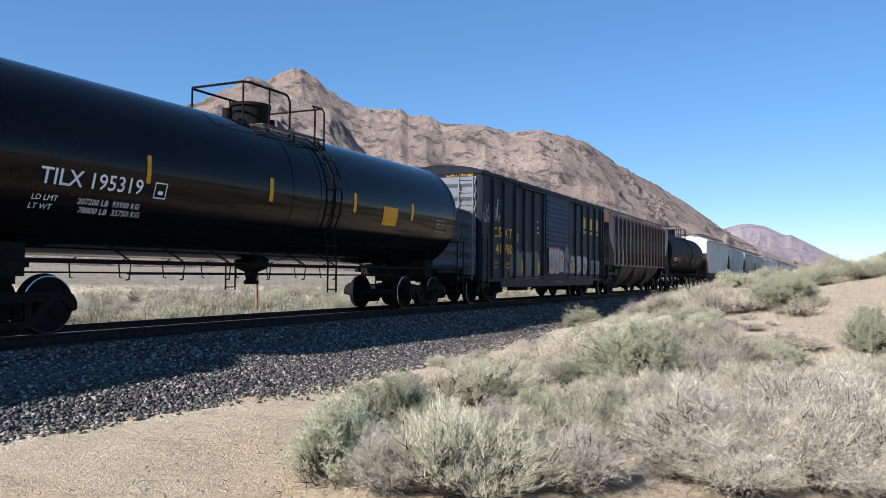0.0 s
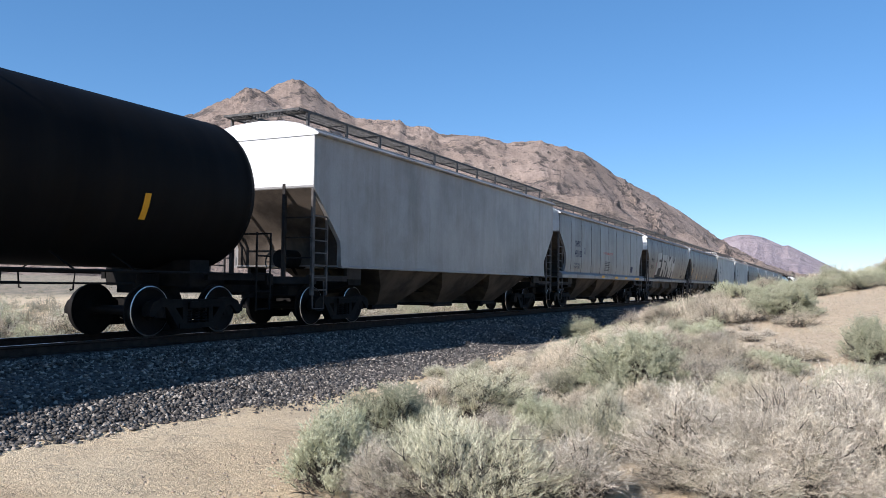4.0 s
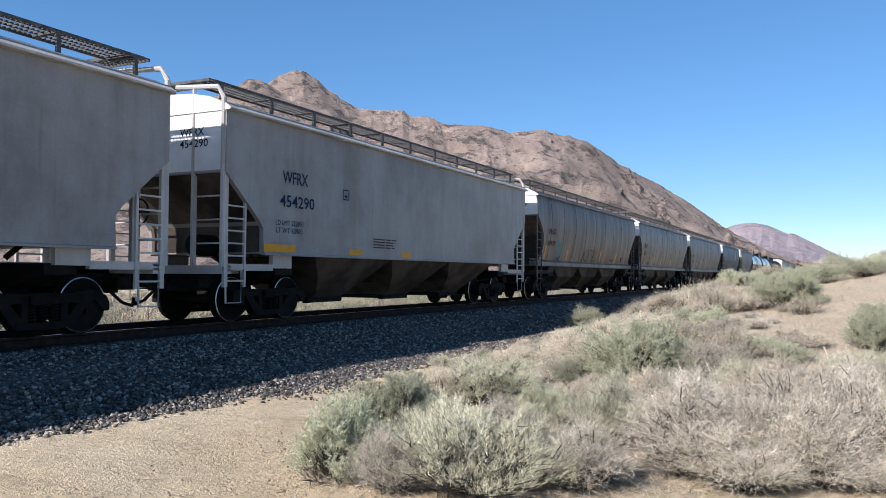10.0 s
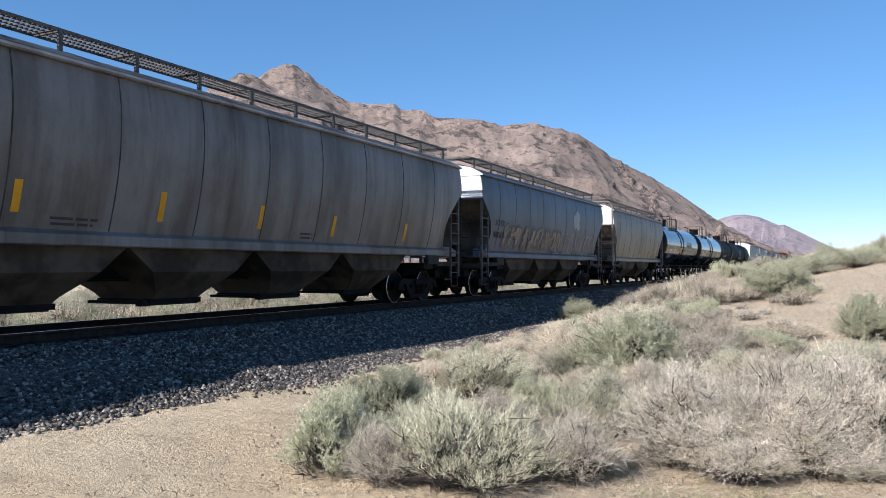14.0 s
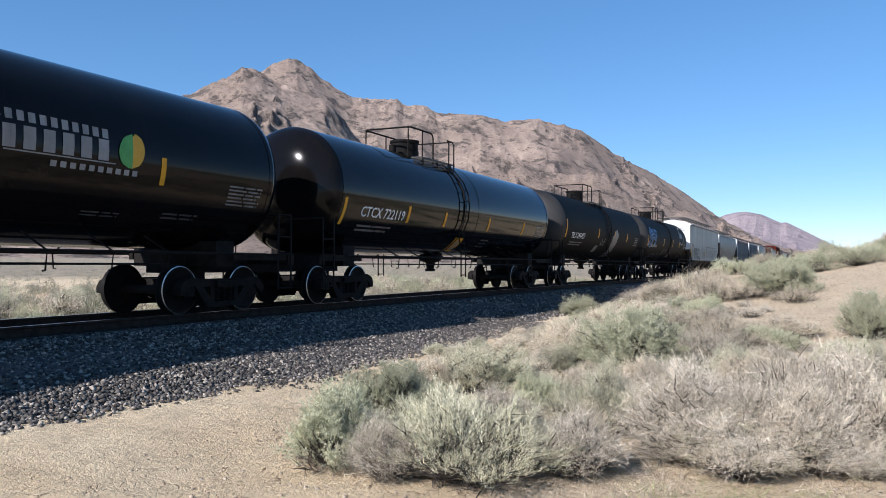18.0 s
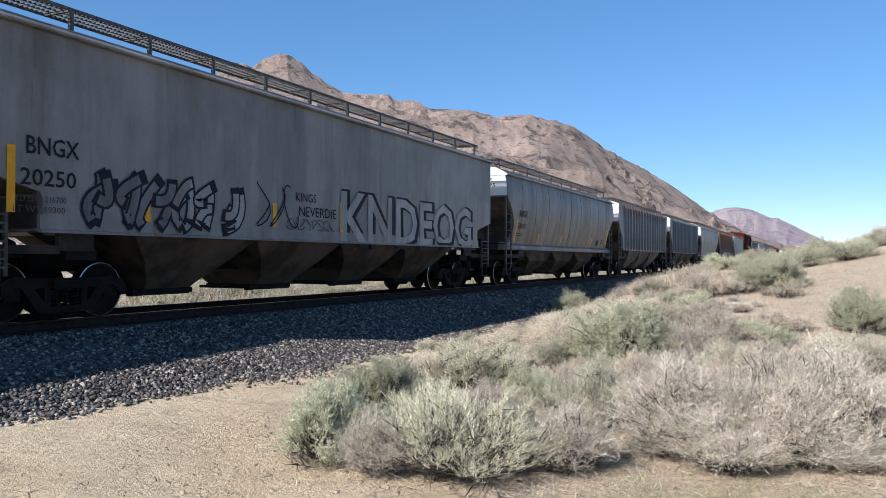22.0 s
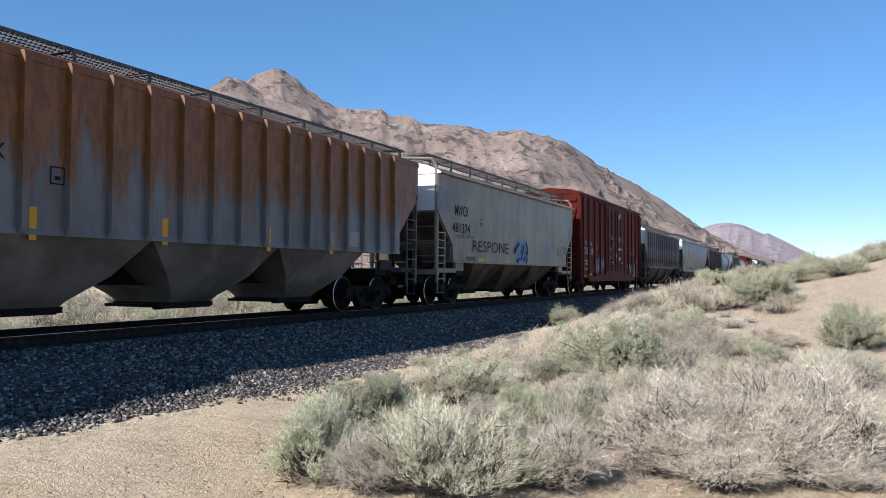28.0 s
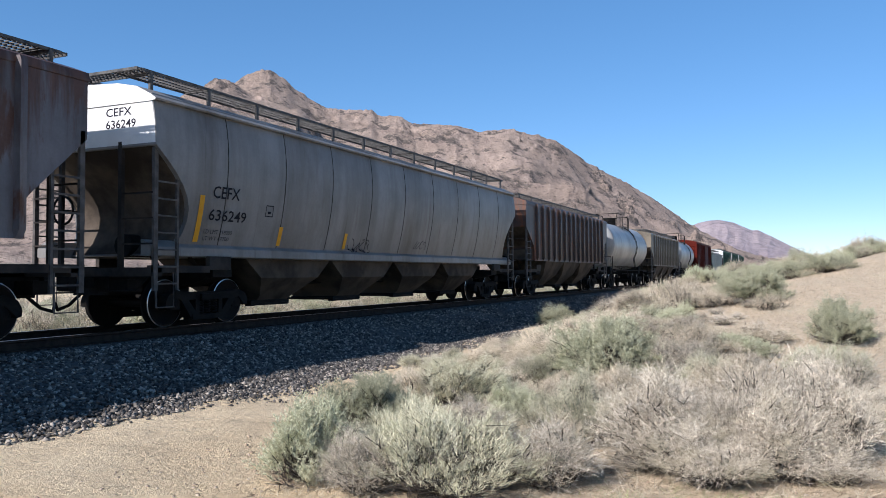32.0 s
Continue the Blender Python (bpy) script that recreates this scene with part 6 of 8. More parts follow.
def litter(name, mat, label, category, spots, blades, height, width, seed, spread=0.10):
    """Low tufts of thin blades, joined."""
    rng = np.random.default_rng(seed)
    c = np.repeat(np.array([(x, y, ground_z(x, y)) for x, y in spots]), blades, 0)
    n = len(c)
    s = c + np.concatenate([rng.normal(0, spread, (n, 2)), np.zeros((n, 1))], 1)
    e = s + np.concatenate([rng.normal(0, height * 0.7, (n, 2)), rng.uniform(0.25, 1.0, (n, 1)) * height], 1)
    v, q = ribbons(rng, s, e, rng.normal(0, height * 0.1, (n, 3)), rng.uniform(0.5, 1.0, n) * width, 2)
    return thing(name, mesh_of(name, [(v, q, 0)], [mat]), None, label, category, kind="stuff")


spots = []
while len(spots) < 6400:
    x, y = grow.uniform(-5.6, 6.0), grow.uniform(5.0, 30.0)
    bare = noise.noise(Vector((x * 0.35, y * 0.22, 2))) + 0.35 * ease(-2.2, 0.4, x) * ease(10, 14, y)
    if (bare < 0.12 or grow.random() < 0.16) and x > -5.2 + 0.02 * y and y > 3.4 + abs(x + 2.0) * 0.3 and not (x < -3.9 and y < 8.2):
        spots.append((x, y))
litter("dry_grass", L_STRAW, "dry straw grass and fallen stalks between shrubs", "grass", spots, 16, 0.14, 0.0022, 21, 0.16)
litter("green_grass", L_GREEN, "short green grass tufts on the soil", "grass", [(grow.uniform(-1.6, 1.2), grow.uniform(5.6, 6.5)) for _ in range(90)], 22, 0.08, 0.002, 22, 0.09)
litter("fallen_twigs", L_DRY, "bleached fallen twigs on the soil", "twigs", [(grow.uniform(-5.5, 4.0), grow.uniform(5.0, 24.0)) for _ in range(260)], 3, 0.05, 0.003, 23, 0.2)


def scrub(name, spots, seed, label, mat, blades=70, width=0.03):
    """Far shrubs: uneven domes of fine twigs, joined."""
    rng = np.random.default_rng(seed)
    vs, qs, off = [], [], 0
    for x, y, w in spots:
        n = blades
        az, el = rng.uniform(0, math.tau, n), np.arcsin(rng.uniform(0.02, 1, n))
        r = rng.uniform(0.55, 1.0, n) * (1 + 0.25 * np.sin(2 * az + x) + 0.18 * np.sin(3 * az + 4 * el + y))
        tip = np.stack([0.5 * w * r * np.cos(el) * np.cos(az), 0.5 * w * r * np.cos(el) * np.sin(az), 0.55 * w * r * np.sin(el)], 1)
        c = np.array((x, y, ground_z(x, y) - 0.03))
        a = c + tip * rng.uniform(0.55, 0.95, (n, 1))
        d = tip / (np.linalg.norm(tip, axis=1)[:, None] + 1e-9) * 0.6 + rng.normal(0, 0.55, (n, 3)) + np.array([0, 0, 0.25])
        v, q = ribbons(rng, a, a + d * rng.uniform(0.06, 0.16, (n, 1)) * w, rng.normal(0, 0.02 * w, (n, 3)), rng.uniform(0.5, 1.2, n) * width * w, 1)
        vs.append(v)
        qs.append(q + off)
        off += len(v)
    return thing(name, mesh_of(name, [(np.concatenate(vs), np.concatenate(qs), 0)], [mat]), None, label, "shrubs", kind="stuff")


far_spots = {"sage": [], "straw": []}
for _ in range(2600):
    r = 17 + 150 * grow.random() ** 1.7
    x = XC - r + 11
    y = grow.uniform(-5, 30 + r * 2.2)
    if x < XC - 5.2:
        far_spots[grow.choice(("sage", "straw", "straw"))].append((x, y, grow.uniform(0.5, 1.3)))
for _ in range(800):
    far_spots[grow.choice(("sage", "straw"))].append((grow.uniform(-44, -17.2), grow.uniform(-4, 85), grow.uniform(0.6, 1.5)))
for kind, mat, label in (("sage", L_SCRUB, "grey-green sagebrush plain beyond the track"), ("straw", L_SCRUBSTRAW, "straw-coloured brush plain beyond the track")):
    scrub("sagebrush_belt" if kind == "sage" else "straw_brush_belt", [p for p in far_spots[kind] if p[0] > -45], 31, label, mat, 230, 0.010)
    scrub("far_sagebrush" if kind == "sage" else "far_straw_brush", [p for p in far_spots[kind] if p[0] <= -45], 32, label, mat, 50, 0.022)
scrub("hillside_brush", [(x, y, grow.uniform(0.7, 1.6)) for x, y in ((grow.uniform(-8, 60), grow.uniform(70, 260)) for _ in range(700))], 33, "low brush on the far slope", L_SAGE, 40)


def stones(n, x0, x1, y0, y1, size, seed, height, where=None):
    rng = np.random.default_rng(seed)
    c = np.stack([rng.uniform(x0, x1, n), rng.uniform(y0, y1, n)], 1)
    if where:
        c = c[[where(x, y) > rng.random() for x, y in c]]
        n = len(c)
    z = np.array([height(x, y) for x, y in c])
    unit = np.array([(1, 0, 0), (0, 1, 0), (-1, 0, 0), (0, -1, 0), (0.15, 0.1, 1), (0, 0, -1)], float)
    tri = np.array([(0, 1, 4), (1, 2, 4), (2, 3, 4), (3, 0, 4), (1, 0, 5), (2, 1, 5), (3, 2, 5), (0, 3, 5)])
    s = rng.uniform(*size, n)[:, None, None]
    shape = unit[None] * rng.uniform(0.6, 1.25, (n, 6, 1)) * np.stack([rng.uniform(0.7, 1.2, n), rng.uniform(0.7, 1.2, n), rng.uniform(0.45, 0.8, n)], 1)[:, None]
    shape += rng.normal(0, 0.16, shape.shape)
    a, b = rng.uniform(0, math.tau, n), rng.normal(0, 0.45, n)
    ca, sa, cb, sb = np.cos(a), np.sin(a), np.cos(b), np.sin(b)
    X = shape[..., 0] * ca[:, None] - shape[..., 1] * sa[:, None]
    Y = shape[..., 0] * sa[:, None] + shape[..., 1] * ca[:, None]
    Y, Z = Y * cb[:, None] - shape[..., 2] * sb[:, None], Y * sb[:, None] + shape[..., 2] * cb[:, None]
    v = np.stack([X, Y, Z], -1) * s + np.concatenate([c, z[:, None]], 1)[:, None]
    f = tri[None] + (np.arange(n) * 6)[:, None, None]
    return v.reshape(-1, 3), f.reshape(-1, 3)


def over_bed(x, y):
    return max(bed_z(x - XC, y) + GRADE * y, ground_z(x, y)) + 0.012


def on_bed(x, y):
    """Stones lie thick on the bed and thin out past its toe."""
    return ease(-0.16, 0.02, bed_z(x - XC, y) + GRADE * y - ground_z(x, y)) ** 2.5


M_STONE = stone_material()
v1, f1 = stones(44000, -10.7, -6.5, 3.2, 20.0, (0.020, 0.050), 41, over_bed, on_bed)
v2, f2 = stones(15000, -10.4, -7.2, 20.0, 42.0, (0.03, 0.055), 42, over_bed, on_bed)
thing("ballast_stones", mesh_of("ballast_stones", [(v1, f1, 0), (v2, f2, 0)], [M_STONE]), None, "loose crushed grey ballast stones on the bed", "stones", kind="stuff")
v3, f3 = stones(26000, -8.3, -5.0, 3.2, 22.0, (0.012, 0.038), 43, over_bed, lambda x, y: ease(8.2, 10.0, y) * (1 - ease(-6.95, -6.35, x + 0.03 * (y - 9) + 0.3 * noise.noise(Vector((x, y, 5))))))
v4, f4 = stones(8500, -5.4, 5.0, 4.0, 30.0, (0.006, 0.026), 44, lambda x, y: ground_z(x, y) + 0.003)
M_PEBBLE = surface("tan_pebbles", (0.30, 0.22, 0.15), (0.45, 0.37, 0.28), 9, 0.9, 0.2)
thing("pebbles", mesh_of("pebbles", [(v3, f3, 0), (v4, f4, 1)], [M_STONE, M_PEBBLE]), None, "scattered pebbles and clods on the soil", "stones", kind="stuff")


def rock(x, y, sx, sy, sz, seed, mat):
    bm = bmesh.new()
    bmesh.ops.create_icosphere(bm, subdivisions=3, radius=1.0)
    for v in bm.verts:
        k = 1 + 0.28 * noise.noise(v.co * 1.3 + Vector((seed, 0, 0))) + 0.08 * noise.noise(v.co * 5)
        v.co = Vector((v.co.x * sx * k, v.co.y * sy * k, v.co.z * sz * k))
    me = bpy.data.meshes.new("rock")
    bm.to_mesh(me)
    bm.free()
    me.materials.append(mat)
    me.shade_smooth()
    return thing("rock", me, None, "flat pale tan rock half sunk in soil", "rock", at=pose(x, y, ground_z(x, y) + sz * 0.3))


M_ROCK = surface("tan_rock", (0.42, 0.33, 0.24), (0.52, 0.42, 0.32), 5, 0.9, 0.6, fine=30, fine_bump=0.01)
rock(-3.55, 19.6, 0.42, 0.3, 0.16, 1.0, M_ROCK)
rock(-1.3, 5.5, 0.10, 0.08, 0.06, 2.0, surface("red_stone", (0.30, 0.13, 0.08), (0.36, 0.18, 0.12), 7, 0.9, 0.4))
rock(-1.9, 4.75, 0.16, 0.12, 0.07, 3.0, M_ROCK)


def wooden_post(x, y):
    s = Solid()
    s.loft([[(0.075 * k * math.cos(a), 0.075 * k * math.sin(a), z) for a in (math.tau * i / 10 for i in range(10))] for z, k in ((-0.3, 1.0), (0.5, 0.97), (1.3, 0.95), (1.62, 0.92), (1.65, 0.8))])
    return thing("wooden_post", s, surface("weathered_post", (0.20, 0.12, 0.075), (0.30, 0.19, 0.12), 6, 0.9, 0.5), "weathered brown wooden post in the brush", "post", at=pose(x, y, ground_z(x, y), 2, 1))


wooden_post(-22.2, 26.75)


# ---- markings ----
M_GOLD = plain("yellow_lettering", (0.55, 0.33, 0.03), 0.6)
M_SPRAY = plain("white_spray", (0.42, 0.42, 0.43), 0.7)
M_SPRAYGREY = car_paint("faded_grey_spray", (0.26, 0.26, 0.27), (0.08, 0.08, 0.08), 0.7, seed=31)
M_SPRAYWHITE = car_paint("worn_white_spray", (0.52, 0.51, 0.49), (0.24, 0.21, 0.18), 0.5, seed=32)
M_SPRAYDIM = car_paint("worn_silver_spray", (0.085, 0.085, 0.09), (0.03, 0.03, 0.035), 0.6, seed=39)
M_SPRAYHAZE = car_paint("hazy_silver_spray", (0.15, 0.15, 0.155), (0.05, 0.05, 0.055), 0.7, seed=40)
M_SPRAYOLIVE = car_paint("olive_spray", (0.13, 0.135, 0.09), (0.05, 0.05, 0.035), 0.5, seed=41)
M_SPRAYNIGHT = car_paint("night_blue_spray", (0.012, 0.022, 0.06), (0.03, 0.03, 0.035), 0.3, seed=42)
M_SPRAYSTEEL = car_paint("steel_blue_spray", (0.14, 0.19, 0.25), (0.06, 0.07, 0.08), 0.5, seed=43)
M_SPRAYTAN = car_paint("tan_spray", (0.34, 0.26, 0.20), (0.15, 0.13, 0.11), 0.5, seed=33)
M_SPRAYPALE = car_paint("pale_spray", (0.52, 0.51, 0.50), (0.2, 0.18, 0.16), 0.5, seed=34)
M_SPRAYBLUE = car_paint("blue_spray", (0.10, 0.36, 0.78), (0.10, 0.2, 0.3), 0.4, seed=35)
M_TEAL = car_paint("teal_spray", (0.06, 0.22, 0.26), (0.1, 0.11, 0.1), 0.5, seed=36)
M_PINK = car_paint("pink_spray", (0.42, 0.14, 0.20), (0.2, 0.14, 0.13), 0.4, seed=37)
M_BRIGHTPATCH = car_paint("white_patch", (0.5, 0.5, 0.49), (0.25, 0.22, 0.2), 0.3, seed=38)
M_LEAF = plain("green_mark", (0.10, 0.32, 0.10), 0.5)
M_AMBER = plain("amber_mark", (0.55, 0.32, 0.05), 0.5)
M_REDPATCH = plain("red_mark", (0.5, 0.07, 0.05), 0.5)
prepare_letters([(w, b) for b, ws in (
    (0, ("160 00", "207200 LB  93950 KG", "59400", "78800 LB  35750 KG", "BOTH DOORS BEFORE", "CLOSE AND LOCK", "KINGS", "LD LMT", "LD LMT 212000", "LD LMT 216700", "LD LMT 218000", "LD LMT 221200", "LD LMT 221300", "LD LMT 222200", "LD LMT 222800", "LD LMT 224100", "LD LMT 225100", "LT WT", "LT WT 61800", "LT WT 63600", "LT WT 63900", "LT WT 64700", "LT WT 64800", "LT WT 67700", "LT WT 69300", "LT WT 74000", "MOVING CAR", "NEVERDIE", "OPEN THIS DOOR FIRST", "RESPONE", "WAMC",)),
    (1, ("04", "07", "10", "141", "15", "20022", "20250", "238", "30236", "30695", "30979", "32023", "32162", "33", "4001", "454264", "454290", "455128", "481374", "636249", "72", "728", "780", "80", "84", "848004", "94", "98069", "BNGX", "BRCX 1379", "C", "CEFX", "CSXT 141780", "CTCX 722119", "CX", "DO NOT HAMMER ON CAR", "GA", "KY", "KYLE", "LE", "M", "MWCX", "P", "S", "SDPX 97213", "SHPX", "SOYX", "T", "TC", "TILX 195319", "TILX 291477", "WFRX", "WK", "WR", "X",)),
    (2, ("KNDEOG",)),
    (5, ("KNDEOG",)),
) for w in ws])
c_a.letter("TILX 195319", -6.42, 2.27, 1.89, 0.24, M_WHITE, 1)
c_a.letter("LD LMT", -6.46, 2.03, 0.42, 0.08, M_WHITE, 0)
c_a.letter("LT WT", -6.46, 1.90, 0.37, 0.08, M_WHITE, 0)
c_a.letter("207200 LB  93950 KG", -5.69, 2.02, 1.19, 0.09, M_WHITE, 0)
c_a.letter("78800 LB  35750 KG", -5.62, 1.89, 1.19, 0.09, M_WHITE, 0)
c_a.frame_mark(-4.28, 2.23, 0.27, 0.27, M_WHITE)
c_a.bar(-4.49, 2.46, 0.09, 0.47, M_YELLOW, "reflector")
c_a.bar(-1.30, 2.44, 0.12, 0.48, M_YELLOW, "reflector")
c_a.bar(1.82, 2.45, 0.15, 0.46, M_YELLOW, "reflector")
c_a.bar(4.68, 2.44, 0.16, 0.46, M_YELLOW, "reflector")
c_a.bar(3.24, 2.24, 0.73, 0.47, M_YELLOW, "reflector")
c_a.lines(6.21, 2.52, 0.70, 0.06, M_SPRAYGREY, 4)
c_b.letter("C", -6.59, 2.27, 0.30, 0.34, M_GOLD, 1)
c_b.letter("S", -6.08, 2.28, 0.29, 0.35, M_GOLD, 1)
c_b.letter("X", -5.56, 2.29, 0.31, 0.34, M_GOLD, 1)
c_b.letter("T", -5.09, 2.29, 0.28, 0.33, M_GOLD, 1)
c_b.letter("141", -6.57, 1.71, 0.68, 0.34, M_GOLD, 1)
c_b.letter("780", -5.55, 1.72, 0.76, 0.34, M_GOLD, 1)
c_b.letter("LD LMT", -6.45, 1.35, 0.38, 0.10, M_GOLD, 0)
c_b.letter("LT WT", -6.47, 1.19, 0.35, 0.10, M_GOLD, 0)
c_b.letter("160 00", -5.37, 1.34, 0.38, 0.10, M_GOLD, 0)
c_b.letter("59400", -5.36, 1.19, 0.36, 0.10, M_GOLD, 0)
c_b.bar(-7.58, 1.02, 0.11, 0.96, M_YELLOW, "reflector")
c_b.bar(-5.65, 1.02, 0.12, 0.47, M_YELLOW, "reflector")
c_b.bar(-3.75, 1.02, 0.13, 0.49, M_YELLOW, "reflector", 0.020)
c_b.bar(-1.99, 1.02, 0.13, 0.47, M_YELLOW, "reflector", 0.020)
c_b.bar(2.80, 1.12, 0.13, 0.48, M_YELLOW, "reflector", 0.020)
c_b.bar(7.28, 1.22, 0.13, 0.66, M_YELLOW, "reflector", 0.020)
for y in (4.0, 5.08, 6.06):
    c_b.bar(y, 3.15, 0.48, 0.52, M_GOLD, "panel_mark")
    c_b.bar(y, 2.93, 0.52, 0.11, M_GOLD, "panel_mark")
c_b.throw_up(-4.90, 0.80, 3.0, 1.04, 3, M_SPRAYDIM, M_SPRAYHAZE, M_SPRAYHAZE, 0.0, 2.6)
c_b.scribble(-5.9, 0.82, 0.9, 0.36, M_SPRAYHAZE)
c_b.throw_up(-0.95, 1.08, 1.85, 0.98, 3, M_SPRAYPALE, M_RED, M_RED, 0.0, 6.0)
c_b.shape_on([(0, 0), (0.72, 0), (0.60, 0.35), (0.78, 0.62), (0.66, 0.95), (0.42, 1.18), (0.16, 0.98), (0.05, 0.66), (0.18, 0.4)], 0.90, 1.10, M_SPRAYOLIVE, "spray_paint", 0.018)
c_b.stroke([(1.0, 1.22), (1.1, 1.7), (1.35, 1.62), (1.5, 1.3)], 0.08, M_INK, "spray_outline", 0.0195)
c_b.throw_up(1.82, 1.04, 3.0, 0.84, 3, M_SPRAYPALE, M_SPRAYNIGHT, M_SPRAYNIGHT, 0.04, 4.0)
c_b.throw_up(5.62, 1.06, 1.1, 0.62, 1, M_SPRAYSTEEL, M_SPRAYPALE, M_SPRAYNIGHT, 0.0, 6.0)
c_b.throw_up(6.85, 1.06, 0.6, 0.66, 1, M_SPRAYPALE, M_SPRAYNIGHT, M_SPRAYSTEEL, 0.0, 5.0)
c_b.scribble(4.98, 1.55, 0.34, 0.75, M_SPRAYPALE)
c_b.scribble(-0.46, 0.66, 1.3, 0.12, M_SPRAYGREY)
c_b.bar(-4.43, 2.15, 0.28, 0.33, M_GOLD, "stencil", 0.010)
c_b.bar(-4.41, 2.17, 0.24, 0.29, M_INK, "stencil", 0.012)
c_b.bar(-4.35, 2.21, 0.10, 0.12, M_GOLD, "stencil", 0.014)
c_b.bar(-4.37, 2.38, 0.16, 0.045, M_GOLD, "stencil", 0.014)
for z, w in ((2.60, 0.22), (2.78, 0.2), (3.0, 0.10)):
    c_b.bar(-2.12, z, w, 0.07 if w > 0.1 else 0.10, M_SPRAYPALE, "stencil")
c_b.scribble(-3.55, 2.0, 0.40, 0.3, M_SPRAYSTEEL)
c_b.scribble(-7.44, 2.72, 0.58, 0.62, M_SPRAYPALE)
c_b.scribble(-6.55, 2.83, 0.56, 0.75, M_SPRAY)
c_c.bar(-5.65, 1.71, 0.67, 0.64, M_BRIGHTPATCH, "panel_mark")
c_c.letter("4001", -5.58, 1.98, 0.54, 0.20, M_INK, 1)
c_c.bar(-4.50, 1.54, 0.17, 0.65, M_YELLOW, "reflector")
c_c.bar(-4.69, 1.91, 0.59, 0.10, M_YELLOW, "reflector")
c_c.blot(-6.40, 1.42, 0.55, 1.16, M_BRIGHTPATCH)
c_c.scribble(-6.48, 1.46, 0.60, 0.63, M_INK)
c_c.bar(-1.85, 1.64, 0.15, 0.32, M_YELLOW, "reflector")
c_c.bar(0.80, 1.71, 0.15, 0.36, M_YELLOW, "reflector")
c_d.letter("BRCX 1379", -6.24, 2.15, 1.52, 0.26, M_WHITE, 1)
c_d.lines(-6.15, 1.88, 1.84, 0.05, M_SPRAYGREY, 2)
c_d.frame_mark(-4.47, 2.20, 0.28, 0.26, M_WHITE)
c_d.bar(-7.08, 1.94, 0.02, 0.63, M_YELLOW, "reflector")
c_d.bar(-3.72, 2.00, 0.14, 0.47, M_YELLOW, "reflector")
c_d.bar(-0.90, 2.12, 0.12, 0.36, M_YELLOW, "reflector")
c_d.bar(2.12, 2.07, 0.16, 0.40, M_YELLOW, "reflector")
c_d.bar(4.84, 2.03, 0.19, 0.44, M_YELLOW, "reflector")
c_f.letter("SHPX", -5.92, 2.76, 0.82, 0.27, M_NAVY, 1)
c_f.letter("455128", -5.97, 2.31, 1.11, 0.28, M_NAVY, 1)
c_f.letter("LD LMT 224100", -6.10, 1.92, 0.92, 0.11, M_NAVY, 0)
c_f.letter("LT WT 61800", -6.12, 1.77, 0.93, 0.11, M_NAVY, 0)
c_f.frame_mark(-4.53, 2.47, 0.26, 0.26, M_NAVY)
c_f.letter("DO NOT HAMMER ON CAR", -0.99, 2.60, 1.84, 0.12, M_RED, 1)
c_f.lines(-0.67, 2.20, 1.03, 0.05, M_GREYINK, 4)
c_f.lines(-0.81, 1.85, 1.07, 0.04, M_GREYINK, 2)
c_f.bar(5.01, 1.79, 0.49, 0.31, M_NAVY, "panel_mark")
c_f.bar(-1.80, 1.40, 0.54, 0.12, M_YELLOW, "reflector")
c_f.bar(0.93, 1.38, 0.56, 0.12, M_YELLOW, "reflector")
c_f.bar(3.14, 1.39, 0.51, 0.12, M_YELLOW, "reflector")
c_f.bar(5.70, 1.38, 1.01, 0.12, M_YELLOW, "reflector")
c_g.blot(-5.29, 2.25, 0.41, 0.39, M_PINK)
c_g.blot(-5.43, 1.64, 0.38, 0.37, M_PINK)
c_g.letter("BNGX", -6.69, 2.62, 0.88, 0.22, M_INK, 1)
c_g.letter("30236", -6.83, 2.16, 0.91, 0.24, M_INK, 1)
c_g.bar(5.00, 1.71, 0.36, 0.21, M_INK, "panel_mark")
c_h.letter("BNGX", -7.09, 2.66, 0.89, 0.28, M_INK, 1)
c_h.letter("32023", -7.14, 2.19, 0.88, 0.26, M_INK, 1)
c_h.letter("LD LMT 221300", -7.23, 1.96, 0.86, 0.09, M_GREYINK, 0)
c_h.letter("LT WT 64700", -7.26, 1.81, 0.83, 0.09, M_GREYINK, 0)
c_h.frame_mark(-5.24, 2.41, 0.26, 0.27, M_INK)
c_h.bar(-7.48, 1.62, 0.18, 0.92, M_YELLOW, "reflector")
c_h.bar(-4.39, 1.67, 0.15, 0.43, M_YELLOW, "reflector")
c_h.bar(-1.38, 1.70, 0.16, 0.41, M_YELLOW, "reflector")
c_h.bar(1.60, 1.71, 0.16, 0.39, M_YELLOW, "reflector")
c_h.lines(-3.73, 1.68, 0.47, 0.04, M_GREYINK, 3)
c_i.letter("WFRX", -6.19, 2.87, 0.86, 0.29, M_NAVY, 1)
c_i.letter("454264", -6.27, 2.40, 1.16, 0.27, M_NAVY, 1)
c_i.letter("LD LMT 222200", -6.35, 2.03, 0.95, 0.11, M_NAVY, 0)
c_i.letter("LT WT 63600", -6.35, 1.87, 0.92, 0.11, M_NAVY, 0)
c_i.frame_mark(-3.95, 2.76, 0.25, 0.24, M_NAVY)
c_i.bar(-6.77, 1.44, 0.91, 0.14, M_YELLOW, "reflector")
c_i.bar(-3.70, 1.43, 0.52, 0.16, M_YELLOW, "reflector")
c_i.bar(-1.18, 1.43, 0.44, 0.14, M_YELLOW, "reflector")
c_i.bar(1.49, 1.43, 0.32, 0.14, M_YELLOW, "reflector")
c_i.lines(-2.52, 1.89, 1.10, 0.05, M_GREYINK, 4)
